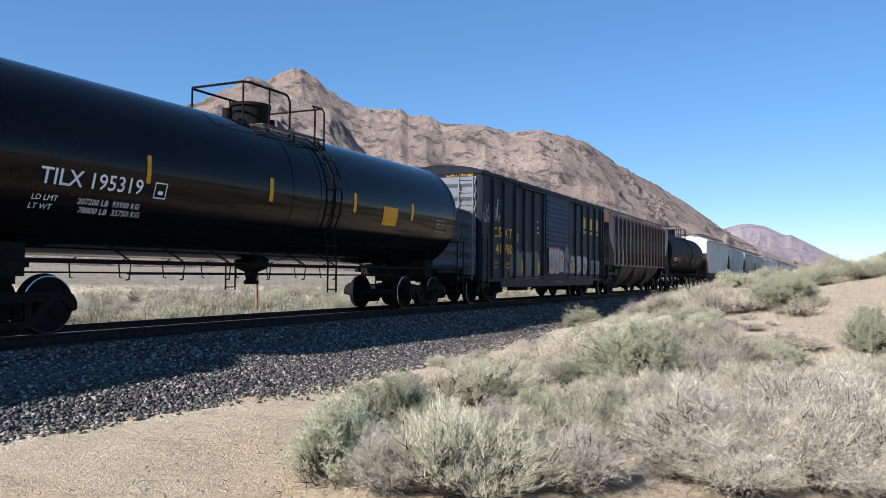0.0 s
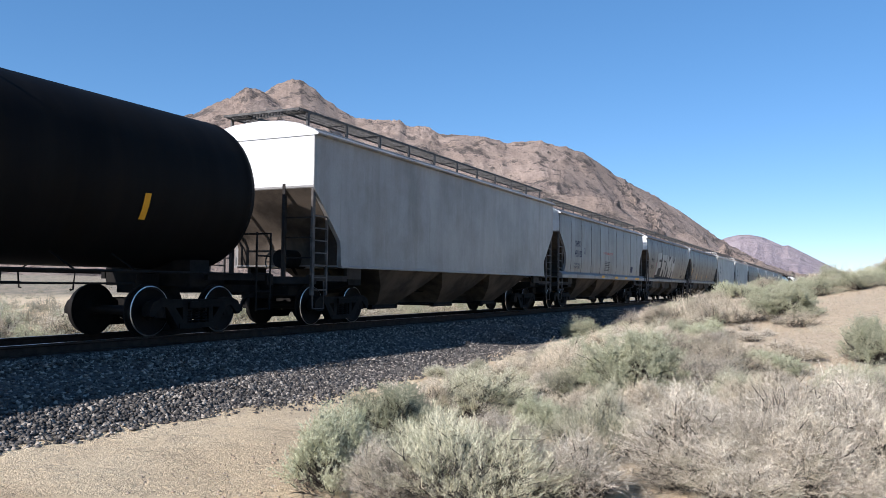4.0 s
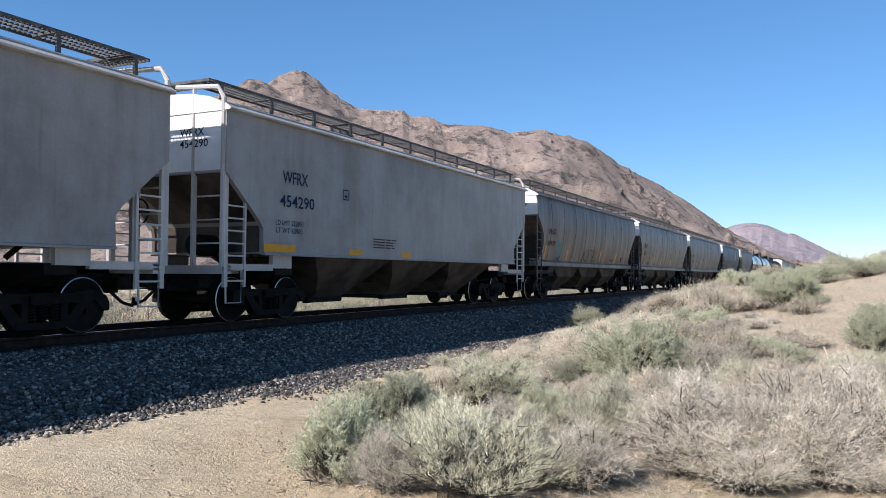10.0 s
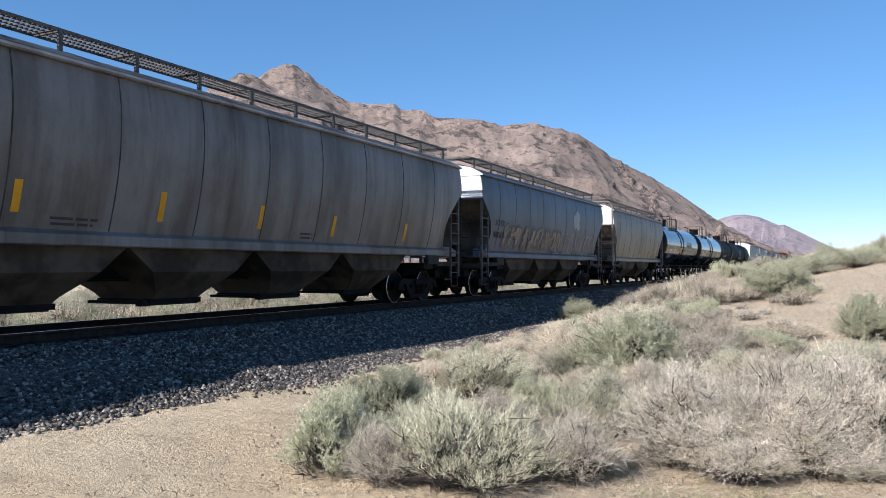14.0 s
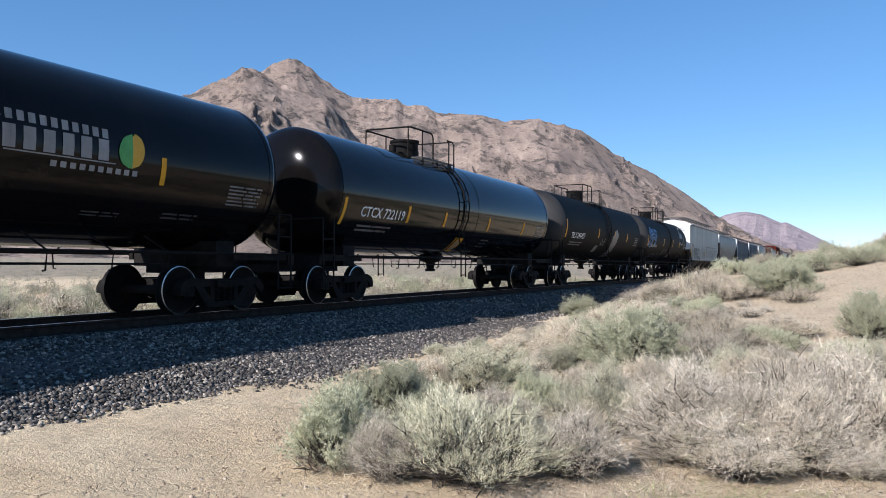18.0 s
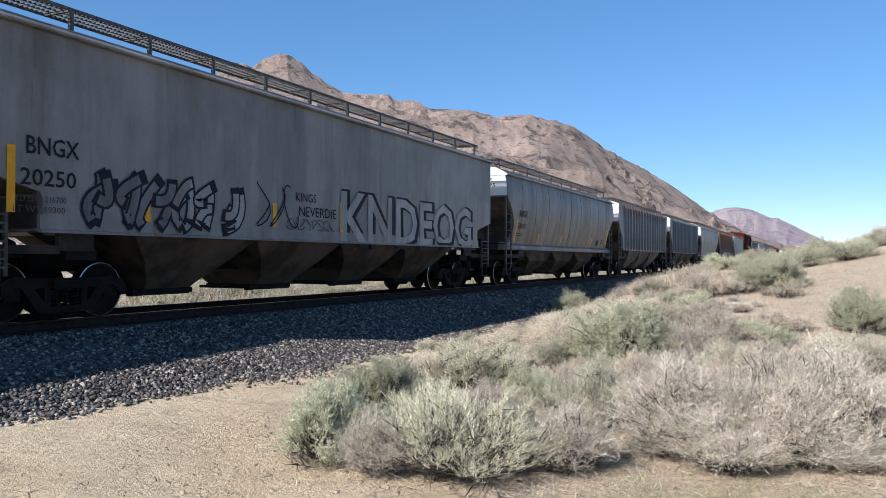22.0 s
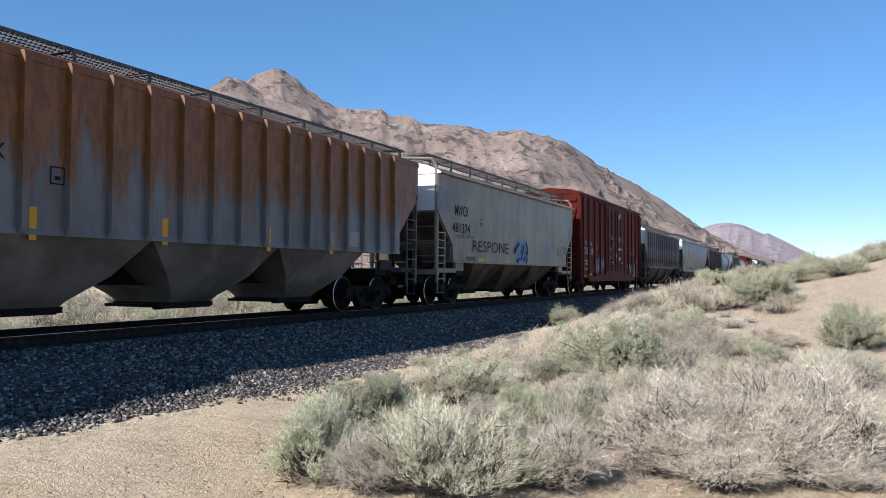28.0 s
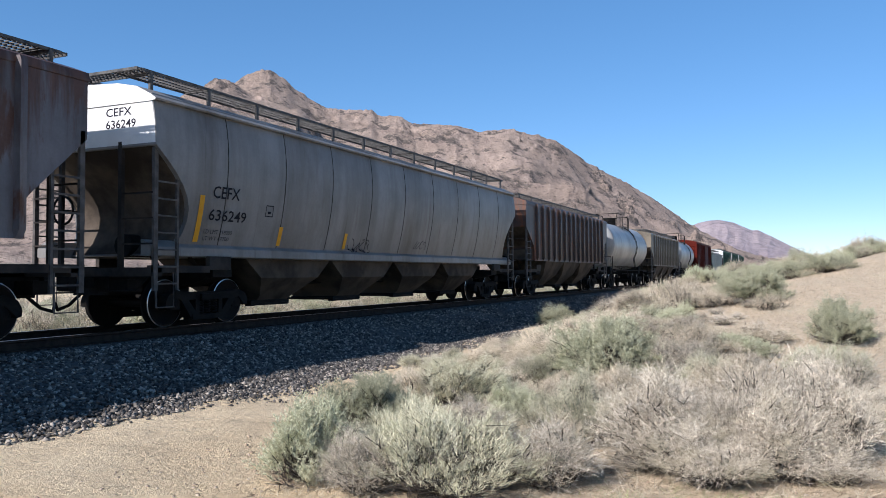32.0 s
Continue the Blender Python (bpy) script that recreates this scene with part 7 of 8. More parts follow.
c_i.lines(0.47, 1.89, 0.76, 0.06, M_GREYINK, 4)
c_j.letter("WFRX", -6.27, 2.86, 0.87, 0.26, M_NAVY, 1)
c_j.letter("454290", -6.35, 2.37, 1.19, 0.25, M_NAVY, 1)
c_j.letter("LD LMT 222800", -6.48, 1.98, 0.93, 0.11, M_NAVY, 0)
c_j.letter("LT WT 63900", -6.47, 1.82, 0.89, 0.11, M_NAVY, 0)
c_j.frame_mark(-4.04, 2.70, 0.24, 0.24, M_NAVY)
c_j.bar(-6.86, 1.43, 1.02, 0.15, M_YELLOW, "reflector")
c_j.bar(-3.79, 1.43, 0.51, 0.13, M_YELLOW, "reflector")
c_j.bar(-1.27, 1.42, 0.46, 0.14, M_YELLOW, "reflector")
c_j.lines(-2.69, 1.83, 1.17, 0.04, M_GREYINK, 4)
c_k.letter("BNGX", -6.81, 2.63, 0.90, 0.22, M_INK, 1)
c_k.letter("30979", -6.90, 2.16, 0.92, 0.21, M_INK, 1)
c_k.blot(-6.04, 1.54, 1.08, 0.95, M_TEAL)
c_k.bar(-7.19, 1.63, 0.13, 0.56, M_YELLOW, "reflector")
c_k.bar(-4.28, 1.63, 0.13, 0.43, M_YELLOW, "reflector")
c_k.bar(1.07, 1.66, 0.13, 0.50, M_YELLOW, "reflector")
c_k.bar(4.12, 1.66, 0.13, 0.45, M_YELLOW, "reflector")
c_k.bar(5.25, 1.68, 0.28, 0.26, M_INK, "panel_mark")
c_k.lines(2.4, 1.86, 0.6, 0.05, M_RED, 4)
c_k.lines(3.3, 1.74, 0.6, 0.05, M_GREYINK, 2)
c_k.scribble(2.5, 2.1, 1.6, 0.4, M_TEAL)
c_k.scribble(-1.87, 1.60, 2.35, 0.57, M_INK)
c_l.letter("BNGX", -6.97, 2.65, 0.91, 0.28, M_INK, 1)
c_l.letter("32162", -7.06, 2.20, 0.92, 0.26, M_INK, 1)
c_l.letter("LD LMT 221200", -7.10, 1.98, 0.75, 0.09, M_GREYINK, 0)
c_l.letter("LT WT 64800", -7.14, 1.83, 0.81, 0.09, M_GREYINK, 0)
c_l.frame_mark(-5.12, 2.40, 0.24, 0.25, M_INK)
c_l.bar(-7.33, 1.63, 0.19, 0.97, M_YELLOW, "reflector")
c_l.bar(-4.48, 1.59, 0.16, 0.51, M_YELLOW, "reflector")
c_l.bar(-1.53, 1.57, 0.18, 0.52, M_YELLOW, "reflector")
c_l.bar(1.76, 1.54, 0.18, 0.51, M_YELLOW, "reflector")
c_l.bar(-5.51, 1.65, 0.26, 0.14, M_INK, "panel_mark")
c_l.lines(-3.66, 1.76, 0.50, 0.05, M_GREYINK, 3)
c_m.letter("BNGX", -7.95, 2.49, 0.88, 0.21, M_INK, 1)
c_m.letter("20022", -8.06, 2.04, 1.03, 0.20, M_INK, 1)
c_m.lines(-8.06, 1.84, 0.95, 0.07, M_GREYINK, 2)
c_m.bar(-5.67, 1.79, 0.21, 0.46, M_YELLOW, "reflector")
c_m.bar(-2.96, 1.79, 0.21, 0.51, M_YELLOW, "reflector")
c_m.bar(-0.26, 1.78, 0.12, 0.47, M_YELLOW, "reflector")
c_m.bar(2.37, 1.72, 0.12, 0.47, M_YELLOW, "reflector")
c_m.bar(5.83, 1.72, 0.12, 0.47, M_YELLOW, "reflector")
c_m.lines(-5.0, 1.72, 0.9, 0.05, M_GREYINK, 2)
c_m.lines(1.2, 1.72, 0.5, 0.05, M_GREYINK, 2)
c_n.letter("SOYX", -6.57, 2.44, 0.88, 0.22, M_INK, 1)
c_n.letter("98069", -6.68, 2.03, 0.93, 0.22, M_INK, 1)
c_n.blot(2.66, 2.63, 1.08, 0.97, M_SPRAYWHITE)
c_n.bubbles(-5.72, 1.65, 6.63, 0.94, M_SPRAYTAN, M_SPRAYDIM)
c_n.scribble(-0.09, 1.56, 7.60, 0.95, M_SPRAYPALE)
c_o.bar(-2.03, 1.34, 0.14, 0.48, M_YELLOW, "reflector")
c_o.bar(0.02, 1.37, 0.14, 0.42, M_YELLOW, "reflector")
c_o.bar(3.01, 1.35, 0.13, 0.50, M_YELLOW, "reflector")
c_o.bar(4.80, 1.36, 0.26, 0.91, M_YELLOW, "reflector")
c_o.bar(5.43, 1.51, 0.61, 0.26, M_INK, "panel_mark")
c_p.letter("SDPX 97213", -6.12, 2.13, 2.16, 0.25, M_WHITE, 1)
c_p.lines(-6.16, 1.93, 1.76, 0.05, M_SPRAYGREY, 2)
c_p.lines(-6.17, 1.79, 1.88, 0.05, M_SPRAYGREY, 2)
c_p.bar(-7.28, 2.16, 0.12, 0.81, M_YELLOW, "reflector")
c_p.bar(-3.86, 2.31, 0.13, 0.47, M_YELLOW, "reflector")
c_p.bar(-1.78, 2.16, 0.82, 0.36, M_YELLOW, "reflector")
c_p.bar(4.52, 2.30, 0.11, 0.47, M_YELLOW, "reflector")
c_p.blocks(1.31, 2.99, 2.93, 2.17, 0.15, 12, M_SPRAYWHITE)
c_p.blocks(1.31, 2.58, 2.58, 2.23, 0.33, 7, M_SPRAYWHITE)
c_p.bar(1.65, 2.54, 1.91, 0.02, M_SPRAYWHITE, "panel_mark")
c_p.blocks(2.40, 2.39, 2.39, 1.68, 0.09, 10, M_SPRAYWHITE)
c_p.lines(3.19, 1.77, 0.79, 0.03, M_GREYINK, 2)
c_p.lines(4.84, 1.82, 0.89, 0.04, M_GREYINK, 2)
c_p.lines(6.26, 2.42, 1.01, 0.04, M_SPRAYGREY, 6)
c_q.letter("CTCX 722119", -6.60, 2.14, 2.20, 0.25, M_WHITE, 1)
c_q.lines(-6.55, 1.89, 1.72, 0.06, M_SPRAYGREY, 2)
c_q.bar(-4.25, 2.09, 0.15, 0.45, M_YELLOW, "reflector")
c_q.bar(-1.95, 2.08, 0.15, 0.43, M_YELLOW, "reflector")
c_q.bar(1.42, 2.07, 0.15, 0.45, M_YELLOW, "reflector")
c_q.bar(4.75, 2.07, 0.15, 0.45, M_YELLOW, "reflector")
c_q.bar(-7.41, 1.91, 0.12, 0.64, M_YELLOW, "reflector")
c_q.lines(1.45, 1.75, 0.67, 0.06, M_GREYINK, 3)
c_q.lines(6.33, 2.40, 0.95, 0.07, M_SPRAYGREY, 4)
c_q.bar(-0.55, 1.38, 0.60, 0.42, M_YELLOW, "placard")
c_q.bar(-0.33, 1.44, 0.30, 0.26, M_SPRAYPALE, "placard", 0.013)
c_r.letter("TILX 291477", -6.50, 2.17, 2.15, 0.25, M_WHITE, 1)
c_r.lines(-6.44, 1.96, 2.05, 0.06, M_SPRAYGREY, 2)
c_r.bar(-7.45, 2.16, 0.15, 0.81, M_YELLOW, "reflector")
c_r.blot(0.92, 1.39, 1.31, 1.52, M_SPRAYGREY)
c_r.bar(-1.98, 2.29, 0.13, 0.47, M_YELLOW, "reflector")
c_r.bar(1.23, 2.28, 0.17, 0.46, M_YELLOW, "reflector")
c_r.bar(4.18, 2.28, 0.15, 0.44, M_YELLOW, "reflector")
c_r.bar(-1.9, 1.60, 0.6, 0.32, M_SPRAYGREY, "placard")
c_r.scribble(-1.21, 1.94, 0.77, 0.32, M_SPRAYWHITE)
c_r.lines(1.07, 1.71, 1.16, 0.05, M_SPRAYGREY, 5)
c_r.lines(6.26, 2.48, 0.88, 0.06, M_SPRAYGREY, 5)
c_s.bubbles(-7.04, 2.12, 2.61, 1.26, M_NAVY, M_SPRAYBLUE)
c_s.lines(-6.45, 2.13, 2.24, 0.20, M_SPRAYGREY, 1)
c_s.bar(-7.44, 2.17, 0.22, 0.73, M_YELLOW, "reflector")
c_s.bar(-1.98, 2.28, 0.16, 0.47, M_YELLOW, "reflector")
c_s.bar(1.50, 2.29, 0.14, 0.46, M_YELLOW, "reflector")
c_s.bar(4.31, 2.29, 0.19, 0.42, M_YELLOW, "reflector")
c_s.blocks(4.88, 2.99, 3.00, 1.02, 0.42, 3, M_SPRAYWHITE)
c_s.scribble(-1.73, 1.37, 1.63, 0.70, M_SPRAYGREY)
c_s.scribble(-4.81, 1.48, 2.85, 0.26, M_SPRAYGREY)
c_s.scribble(5.67, 1.58, 1.51, 0.35, M_SPRAYGREY)
c_s.lines(1.04, 1.82, 1.21, 0.05, M_SPRAYGREY, 4)
c_s.lines(6.28, 2.54, 0.90, 0.06, M_SPRAYGREY, 4)
c_t.letter("BNGX", -8.38, 2.48, 0.89, 0.26, M_INK, 1)
c_t.letter("20250", -8.47, 2.03, 0.93, 0.24, M_INK, 1)
c_t.letter("LD LMT 216700", -8.53, 1.79, 0.82, 0.09, M_GREYINK, 0)
c_t.letter("LT WT 69300", -8.58, 1.64, 0.85, 0.09, M_GREYINK, 0)
c_t.bar(-8.68, 1.62, 0.14, 0.95, M_YELLOW, "reflector")
c_t.bar(-6.24, 1.59, 0.22, 0.49, M_YELLOW, "reflector")
c_t.bar(-2.84, 1.64, 0.28, 0.49, M_YELLOW, "reflector")
c_t.bar(-0.29, 1.60, 0.22, 0.70, M_YELLOW, "reflector")
c_t.bubbles(-7.38, 1.41, 1.77, 1.03, M_SPRAYGREY, M_INK)
c_t.bubbles(-5.61, 1.43, 1.85, 1.00, M_SPRAYPALE, M_INK)
c_t.scribble(-3.29, 1.62, 1.38, 0.94, M_INK)
c_t.scrawl("KINGS", -1.97, 2.23, 0.76, 0.19, M_INK)
c_t.scrawl("NEVERDIE", -1.85, 1.91, 1.46, 0.22, M_INK)
c_t.scribble(-2.31, 1.60, 1.83, 0.25, M_GREYINK)
c_t.tag("KNDEOG", -0.19, 1.38, 7.71, 1.21, M_SPRAYPALE, 2)
c_u.letter("BNGX", -6.84, 2.61, 0.92, 0.25, M_INK, 1)
c_u.letter("30695", -6.93, 2.15, 0.91, 0.22, M_INK, 1)
c_u.frame_mark(-4.98, 2.36, 0.24, 0.23, M_INK)
c_u.lines(-7.01, 1.95, 0.83, 0.05, M_GREYINK, 2)
c_u.bar(-7.28, 1.58, 0.26, 0.94, M_YELLOW, "reflector")
c_u.bar(-4.46, 1.55, 0.21, 0.47, M_YELLOW, "reflector")
c_u.bar(-1.28, 1.58, 0.16, 0.45, M_YELLOW, "reflector")
c_u.bar(3.92, 1.65, 0.18, 0.44, M_YELLOW, "reflector")
c_u.bar(6.84, 1.61, 0.24, 0.92, M_YELLOW, "reflector")
c_u.bar(4.99, 1.69, 0.43, 0.28, M_INK, "panel_mark")
c_u.lines(5.94, 1.97, 0.60, 0.05, M_GREYINK, 3)
c_v.letter("M", -6.39, 2.30, 0.25, 0.24, M_INK, 1)
c_v.letter("P", -5.74, 2.30, 0.23, 0.24, M_INK, 1)
c_v.letter("72", -6.53, 1.80, 0.36, 0.21, M_INK, 1)
c_v.letter("33", -5.84, 1.81, 0.39, 0.21, M_INK, 1)
c_v.letter("07", -5.15, 1.81, 0.39, 0.20, M_INK, 1)
c_v.scribble(-1.94, 2.87, 1.48, 0.33, M_INK)
c_v.bar(4.46, 1.74, 0.42, 0.34, M_INK, "panel_mark")
c_v.bar(1.97, 1.54, 0.58, 0.11, M_YELLOW, "reflector")
c_v.bar(4.41, 1.54, 0.54, 0.11, M_YELLOW, "reflector")
c_w.letter("KY", -5.03, 2.59, 0.54, 0.28, M_INK, 1)
c_w.letter("LE", -4.28, 2.61, 0.65, 0.29, M_INK, 1)
c_w.letter("84", -5.03, 2.12, 0.47, 0.27, M_INK, 1)
c_w.letter("80", -4.28, 2.12, 0.50, 0.28, M_INK, 1)
c_w.letter("04", -3.48, 2.14, 0.57, 0.29, M_INK, 1)
c_x.bar(4.64, 3.31, 0.47, 0.14, M_NAVY, "panel_mark")
c_x.bar(4.65, 3.17, 0.42, 0.14, M_NAVY, "panel_mark")
c_x.bar(5.47, 1.81, 0.18, 0.08, M_LEAF, "panel_mark")
c_x.bar(5.41, 1.64, 0.16, 0.09, M_REDPATCH, "panel_mark")
c_x.bar(4.68, 1.35, 0.95, 0.11, M_YELLOW, "reflector")
c_y.letter("GA", -5.96, 2.55, 0.43, 0.22, M_INK, 1)
c_y.letter("CX", -5.19, 2.58, 0.42, 0.22, M_INK, 1)
c_y.letter("94", -5.97, 2.06, 0.39, 0.22, M_INK, 1)
c_y.letter("80", -5.18, 2.08, 0.35, 0.22, M_INK, 1)
c_y.bar(-6.83, 1.65, 0.13, 0.81, M_YELLOW, "reflector")
c_y.bar(-4.98, 1.57, 0.13, 0.26, M_YELLOW, "reflector")
c_y.bar(-4.21, 1.45, 0.12, 0.49, M_YELLOW, "reflector")
c_y.bar(-1.64, 1.47, 0.15, 0.47, M_YELLOW, "reflector")
c_y.bar(1.12, 1.45, 0.15, 0.49, M_YELLOW, "reflector")
c_y.bar(3.65, 1.45, 0.15, 0.48, M_YELLOW, "reflector")
c_y.frame_mark(-3.88, 2.30, 0.25, 0.27, M_INK)
c_y.bar(4.50, 1.65, 0.62, 0.37, M_BRIGHTPATCH, "panel_mark")
c_z.letter("MWCX", -6.26, 2.87, 1.11, 0.33, M_INK, 1)
c_z.letter("481374", -6.46, 2.32, 1.42, 0.31, M_INK, 1)
c_z.frame_mark(-4.14, 2.64, 0.24, 0.24, M_INK)
c_z.scrawl("RESPONE", -4.81, 1.75, 3.49, 0.39, M_INK)
c_z.scrawl("WAMC", -5.41, 1.42, 0.86, 0.16, M_INK)
c_z.bubbles(-0.61, 1.37, 1.53, 1.03, M_NAVY, M_SPRAYBLUE)
c_z.scribble(2.42, 1.62, 1.41, 0.70, M_SPRAYBLUE)
c_z.scribble(4.77, 1.81, 1.72, 0.44, M_INK)
c_z.bar(-4.29, 1.38, 0.48, 0.15, M_YELLOW, "reflector")
c_z.bar(-1.70, 1.39, 0.46, 0.14, M_YELLOW, "reflector")
c_z.scribble(-7.55, 2.94, 0.91, 0.70, M_SPRAYBLUE)
c_z.letter("LD LMT 225100", -6.11, 2.17, 1.40, 0.11, M_GREYINK, 0)
c_aa.bar(0.12, 1.99, 0.20, 0.23, M_SPRAYWHITE, "panel_mark")
c_aa.letter("CLOSE AND LOCK", 0.65, 4.51, 0.94, 0.09, M_WHITE, 0)
c_aa.letter("BOTH DOORS BEFORE", 0.58, 4.38, 1.11, 0.09, M_WHITE, 0)
c_aa.letter("MOVING CAR", 0.75, 4.28, 0.71, 0.09, M_WHITE, 0)
c_aa.letter("OPEN THIS DOOR FIRST", 0.61, 2.44, 0.94, 0.07, M_WHITE, 0)
c_aa.bar(0.78, 1.81, 0.21, 0.22, M_SPRAYWHITE, "panel_mark")
c_aa.lines(4.79, 2.63, 0.20, 0.04, M_WHITE, 6)
c_aa.lines(5.38, 2.64, 0.17, 0.04, M_WHITE, 6)
c_aa.frame_mark(5.99, 1.60, 0.53, 0.35, M_WHITE)
c_aa.letter("WR", -6.58, 2.50, 0.33, 0.22, M_SPRAYPALE, 1)
c_aa.letter("WK", -5.57, 2.48, 0.38, 0.22, M_SPRAYPALE, 1)
c_aa.letter("728", -6.90, 2.05, 0.83, 0.34, M_SPRAYPALE, 1)
c_aa.letter("238", -5.78, 2.03, 0.83, 0.33, M_SPRAYPALE, 1)
c_aa.letter("LD LMT 212000", -6.97, 1.65, 0.91, 0.08, M_WHITE, 0)
c_aa.letter("LT WT 74000", -6.97, 1.49, 0.91, 0.08, M_WHITE, 0)
c_aa.frame_mark(-4.34, 2.32, 0.28, 0.24, M_SPRAYPALE)
c_aa.bubbles(-4.77, 0.90, 2.14, 1.14, M_SPRAYGREY, M_INK)
c_aa.bubbles(3.74, 0.76, 2.68, 1.08, M_SPRAYPALE, M_INK)
c_aa.bar(-5.68, 0.96, 0.47, 0.10, M_YELLOW, "reflector")
c_aa.bar(-3.46, 0.95, 0.45, 0.09, M_YELLOW, "reflector")
c_aa.bar(-7.19, 0.85, 0.57, 0.11, M_YELLOW, "reflector")
c_aa.bar(-6.93, 1.24, 0.78, 0.08, M_SPRAYTAN, "panel_mark")
c_aa.bar(-1.35, 1.88, 0.19, 0.19, M_SPRAYWHITE, "panel_mark")
c_aa.bar(1.07, 1.86, 0.22, 0.19, M_SPRAYWHITE, "panel_mark")
c_aa.lines(-1.55, 3.28, 0.22, 0.06, M_SPRAYWHITE, 3)
c_aa.lines(-1.21, 3.10, 0.61, 0.06, M_SPRAYWHITE, 2)
c_aa.scribble(-0.90, 2.59, 0.57, 0.22, M_SPRAYWHITE)
c_aa.lines(0.32, 3.20, 0.18, 0.06, M_SPRAYWHITE, 3)
c_aa.lines(0.82, 3.16, 0.48, 0.05, M_SPRAYWHITE, 4)
c_aa.lines(1.66, 3.15, 0.21, 0.07, M_SPRAYWHITE, 3)
c_aa.lines(-1.47, 2.49, 0.57, 0.05, M_SPRAYWHITE, 2)
c_aa.lines(0.83, 2.53, 1.04, 0.05, M_SPRAYWHITE, 2)
c_aa.lines(-0.89, 1.68, 0.30, 0.05, M_WHITE, 1)
c_aa.lines(1.66, 1.67, 0.21, 0.06, M_WHITE, 1)
c_ab.letter("TC", -6.41, 2.13, 0.49, 0.24, M_INK, 1)
c_ab.letter("WR", -5.64, 2.15, 0.49, 0.23, M_INK, 1)
c_ab.letter("10", -6.26, 1.73, 0.49, 0.23, M_INK, 1)
c_ab.letter("15", -5.57, 1.73, 0.33, 0.22, M_INK, 1)
c_ab.blot(-5.57, 1.48, 5.56, 0.51, M_SPRAYPALE)
c_ab.scribble(-2.06, 1.53, 1.67, 0.55, M_SPRAYWHITE)
c_ab.bar(-6.13, 1.36, 0.12, 0.21, M_YELLOW, "reflector")
c_ab.lines(3.46, 1.80, 1.76, 0.26, M_INK, 1)
c_ac.letter("CEFX", -8.00, 2.48, 0.79, 0.23, M_INK, 1)
c_ac.letter("636249", -8.11, 2.05, 1.11, 0.21, M_INK, 1)
c_ac.letter("LD LMT 218000", -8.23, 1.79, 0.82, 0.08, M_GREYINK, 0)
c_ac.letter("LT WT 67700", -8.26, 1.66, 0.76, 0.08, M_GREYINK, 0)
c_ac.frame_mark(-6.36, 2.22, 0.26, 0.24, M_INK)
c_ac.bar(-8.54, 1.59, 0.18, 0.91, M_YELLOW, "reflector")
c_ac.bar(-5.94, 1.61, 0.18, 0.42, M_YELLOW, "reflector")
c_ac.bar(-3.20, 1.62, 0.16, 0.39, M_YELLOW, "reflector")
c_ac.scribble(-2.79, 1.55, 1.08, 0.35, M_INK)
c_ac.scribble(0.87, 1.73, 0.86, 0.24, M_INK)
c_g.painted([(-5.04, 1.76), (-4.94, 1.56), (-3.61, 1.53), (-1.97, 1.53), (-0.65, 1.54), (1.21, 1.59), (1.42, 2.16), (1.70, 3.09), (1.35, 3.05), (0.89, 2.86), (0.06, 3.15), (-1.15, 3.15), (-3.15, 3.16), (-3.39, 2.78), (-4.42, 2.80), (-4.40, 2.27)], M_INK, "spray_outline", 0.012)
c_g.painted([(-4.80, 3.21), (-3.49, 3.29), (-3.55, 2.84), (-4.28, 2.84), (-4.32, 2.67), (-3.57, 2.68), (-3.60, 2.26), (-4.33, 2.23), (-4.44, 1.77), (-5.01, 1.75)], M_SPRAYWHITE, "spray_paint", 0.018)
c_g.painted([(-3.10, 3.20), (-1.62, 3.23), (-1.64, 2.94), (-1.99, 2.19), (-1.78, 2.21), (-1.92, 1.71), (-2.29, 1.71), (-2.38, 2.16), (-2.69, 2.18), (-2.82, 1.70), (-3.35, 1.74)], M_SPRAYWHITE, "spray_paint", 0.018)
c_g.painted([(-2.61, 2.83), (-1.98, 2.82), (-2.00, 2.68), (-2.63, 2.68)], M_INK, "spray_outline", 0.023)
c_g.painted([(-1.49, 3.19), (-0.86, 3.15), (-0.68, 2.74), (-0.53, 2.83), (0.06, 3.19), (0.43, 3.20), (-0.13, 1.68), (-0.53, 1.69), (-0.97, 2.51), (-1.21, 1.69), (-1.66, 1.71)], M_SPRAYWHITE, "spray_paint", 0.018)
c_g.painted([(0.54, 3.21), (0.74, 3.20), (0.82, 2.73), (1.33, 2.69), (1.39, 3.16), (1.70, 3.18), (1.61, 2.17), (1.27, 2.13), (1.32, 1.61), (0.94, 1.62), (0.88, 2.12), (0.62, 2.15), (0.43, 1.62), (-0.03, 1.66)], M_SPRAYWHITE, "spray_paint", 0.018)
c_p.painted([(3.90, 3.08), (3.82, 3.06), (3.75, 3.02), (3.69, 2.97), (3.65, 2.90), (3.62, 2.83), (3.61, 2.76), (3.62, 2.69), (3.65, 2.62), (3.69, 2.57), (3.75, 2.53), (3.82, 2.51), (3.89, 2.51)], M_LEAF, "emblem", 0.014)
c_p.painted([(3.89, 2.51), (3.96, 2.52), (4.02, 2.56), (4.07, 2.61), (4.11, 2.68), (4.13, 2.75), (4.14, 2.83), (4.13, 2.90), (4.11, 2.97), (4.08, 3.03), (4.03, 3.07), (3.97, 3.09), (3.90, 3.08)], M_AMBER, "emblem", 0.014)
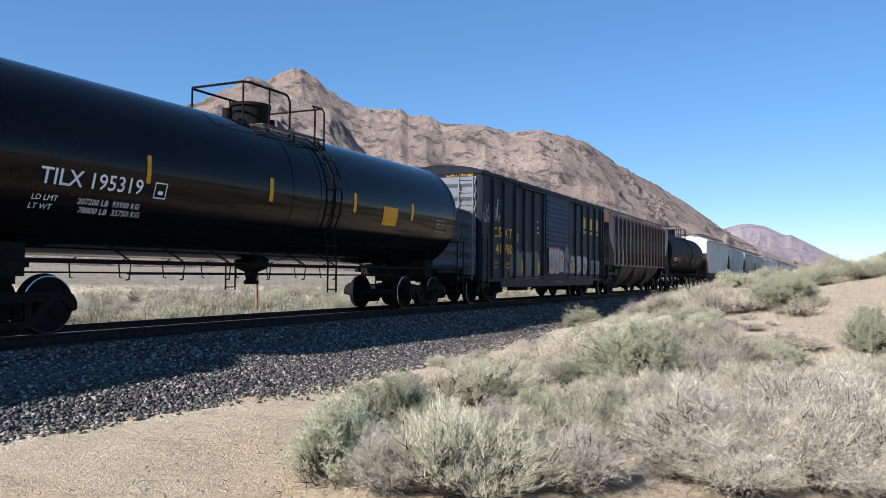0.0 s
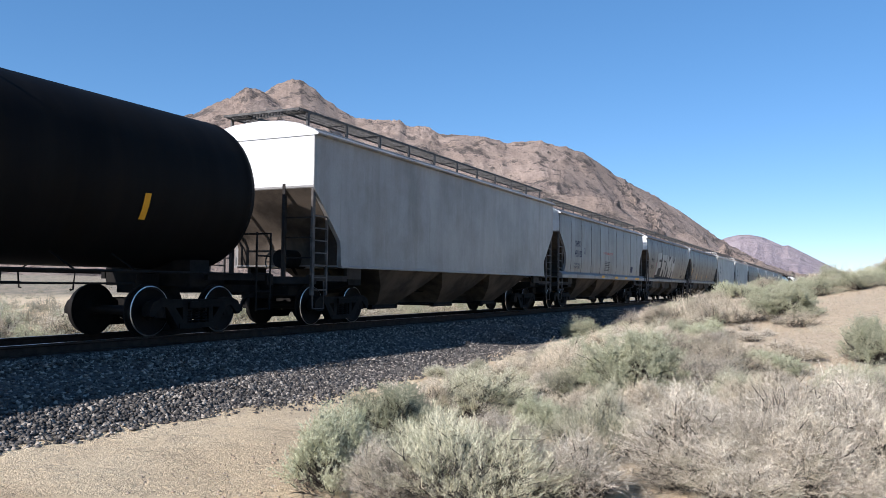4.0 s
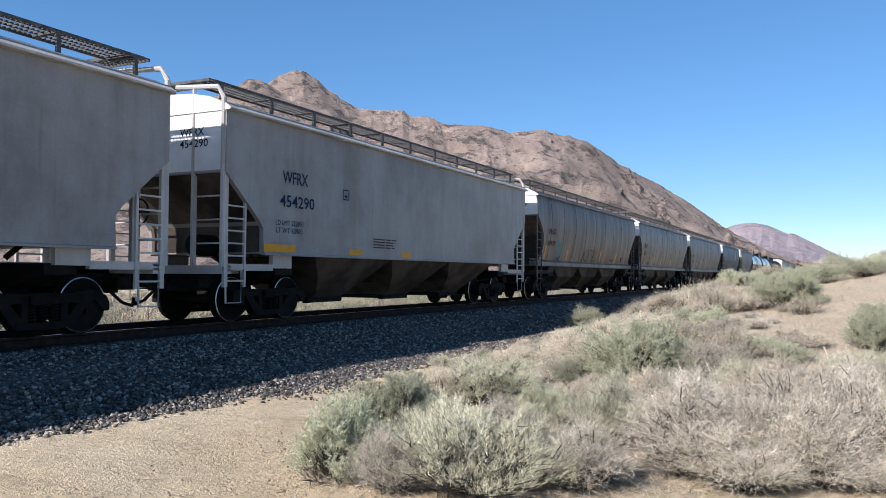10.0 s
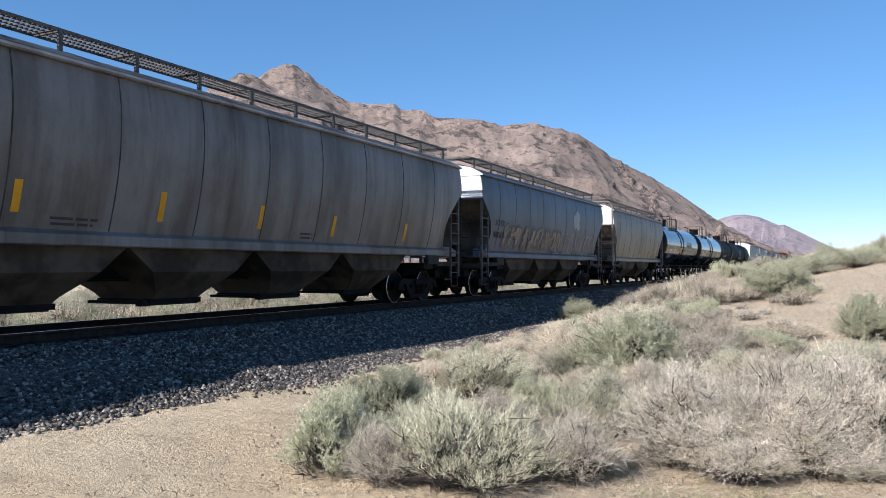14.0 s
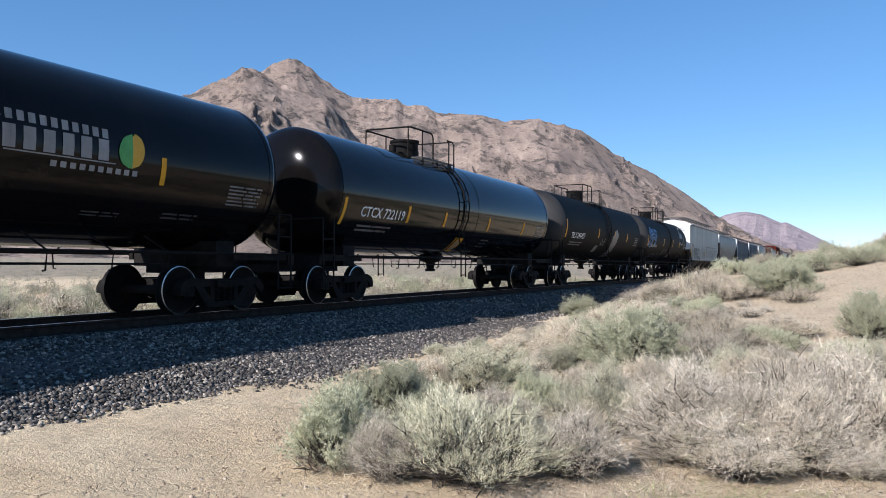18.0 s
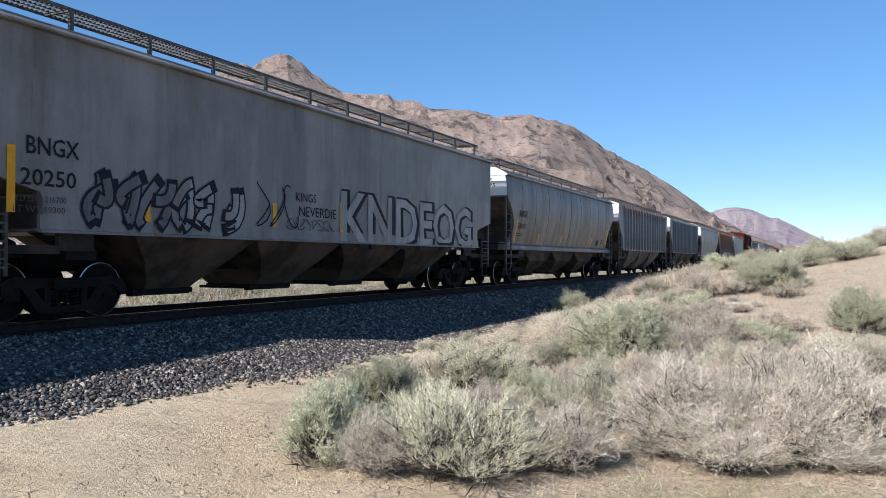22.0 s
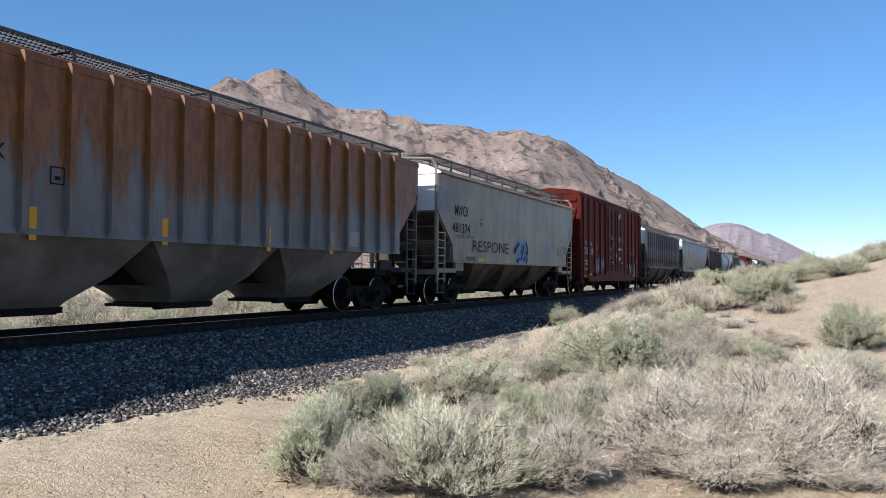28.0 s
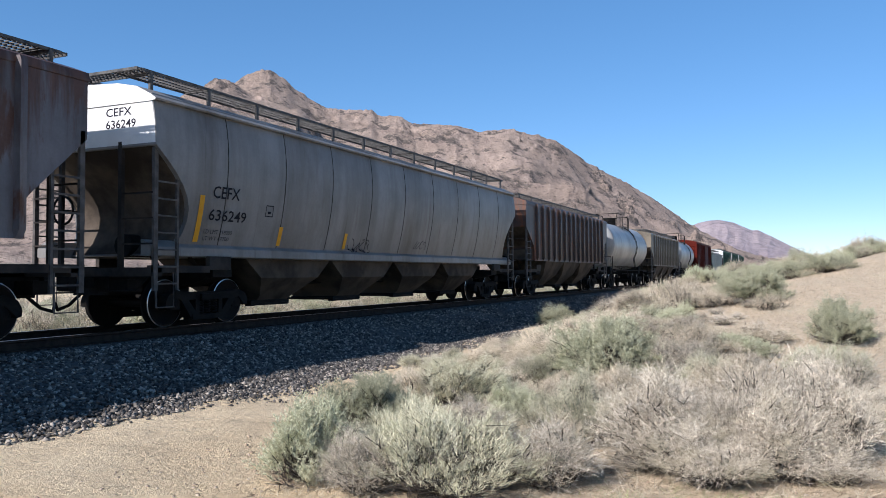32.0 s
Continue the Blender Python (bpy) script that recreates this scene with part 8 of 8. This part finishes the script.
c_s.stroke([(6.39, 3.23), (6.23, 2.99), (6.03, 2.78), (5.79, 2.62), (5.51, 2.53), (5.20, 2.51), (4.90, 2.56), (4.66, 2.68), (4.51, 2.85), (4.51, 3.05), (4.66, 3.28), (4.98, 3.50), (5.43, 3.70), (5.95, 3.84), (6.38, 3.90), (6.58, 3.84)], 0.08, M_SPRAYWHITE, "emblem", 0.014)
c_b.end_letter("CSXT 141780", 0.30, 4.22, 0.95, 0.12, M_GOLD)
c_f.end_letter("SHPX", 0.40, 3.85, 0.62, 0.15, M_INK)
c_f.end_letter("455128", 0.40, 3.63, 0.72, 0.15, M_INK)
c_g.end_letter("BNGX", 0.40, 3.85, 0.62, 0.15, M_INK)
c_g.end_letter("30236", 0.40, 3.63, 0.72, 0.15, M_INK)
c_h.end_letter("BNGX", 0.40, 3.85, 0.62, 0.15, M_INK)
c_h.end_letter("32023", 0.40, 3.63, 0.72, 0.15, M_INK)
c_i.end_letter("WFRX", 0.40, 3.62, 0.62, 0.15, M_INK)
c_i.end_letter("454264", 0.40, 3.40, 0.72, 0.15, M_INK)
c_j.end_letter("WFRX", 0.40, 3.62, 0.62, 0.15, M_INK)
c_j.end_letter("454290", 0.40, 3.40, 0.72, 0.15, M_INK)
c_k.end_letter("BNGX", 0.40, 3.85, 0.62, 0.15, M_INK)
c_k.end_letter("30979", 0.40, 3.63, 0.72, 0.15, M_INK)
c_l.end_letter("BNGX", 0.40, 3.85, 0.62, 0.15, M_INK)
c_l.end_letter("32162", 0.40, 3.63, 0.72, 0.15, M_INK)
c_m.end_letter("BNGX", 0.40, 3.85, 0.62, 0.15, M_INK)
c_m.end_letter("20022", 0.40, 3.63, 0.72, 0.15, M_INK)
c_t.end_letter("BNGX", 0.40, 3.98, 0.62, 0.15, M_INK)
c_t.end_letter("20250", 0.40, 3.76, 0.72, 0.15, M_INK)
c_u.end_letter("BNGX", 0.40, 3.85, 0.62, 0.15, M_INK)
c_u.end_letter("30695", 0.40, 3.63, 0.72, 0.15, M_INK)
c_ac.end_letter("CEFX", 0.40, 3.85, 0.62, 0.15, M_INK)
c_ac.end_letter("636249", 0.40, 3.63, 0.72, 0.15, M_INK)
c_w.end_letter("KYLE", 0.25, 3.86, 0.36, 0.12, M_INK)
c_w.end_letter("848004", 0.68, 3.86, 0.50, 0.12, M_INK)


# ---- movement ----
def run(t):
    """Metres run at t seconds."""
    i = min(15, int(t / 2))
    d = [(RUN[min(16, k + 1)] - RUN[max(0, k - 1)]) / (min(16, k + 1) - max(0, k - 1)) for k in (i, i + 1)]
    w = t / 2 - i
    return (2 * w ** 3 - 3 * w ** 2 + 1) * RUN[i] + (w ** 3 - 2 * w ** 2 + w) * d[0] + (3 * w ** 2 - 2 * w ** 3) * RUN[i + 1] + (w ** 3 - w ** 2) * d[1]


def motions():
    slope = math.degrees(math.atan(GRADE))
    for c in CARS:
        walk(c.ob, [(t, pose(XC, c.p - run(t), GRADE * (c.p - run(t)), slope)) for t in range(33)])
    turns = [(k / FPS, math.degrees(run(k / FPS) / 0.457)) for k in range(32 * FPS + 1)]
    # all wheelsets turn alike: two are keyed, the rest share their keys
    first = {}
    for w, y in TURNING:
        w.rotation_mode = "QUATERNION"
        if y not in first:
            walk(w, [(t, pose(0, y, 0.457, a)) for t, a in turns])
            first[y] = w.animation_data
        else:
            w.animation_data_create()
            w.animation_data.action = first[y].action
            w.animation_data.action_slot = first[y].action_slot


motions()
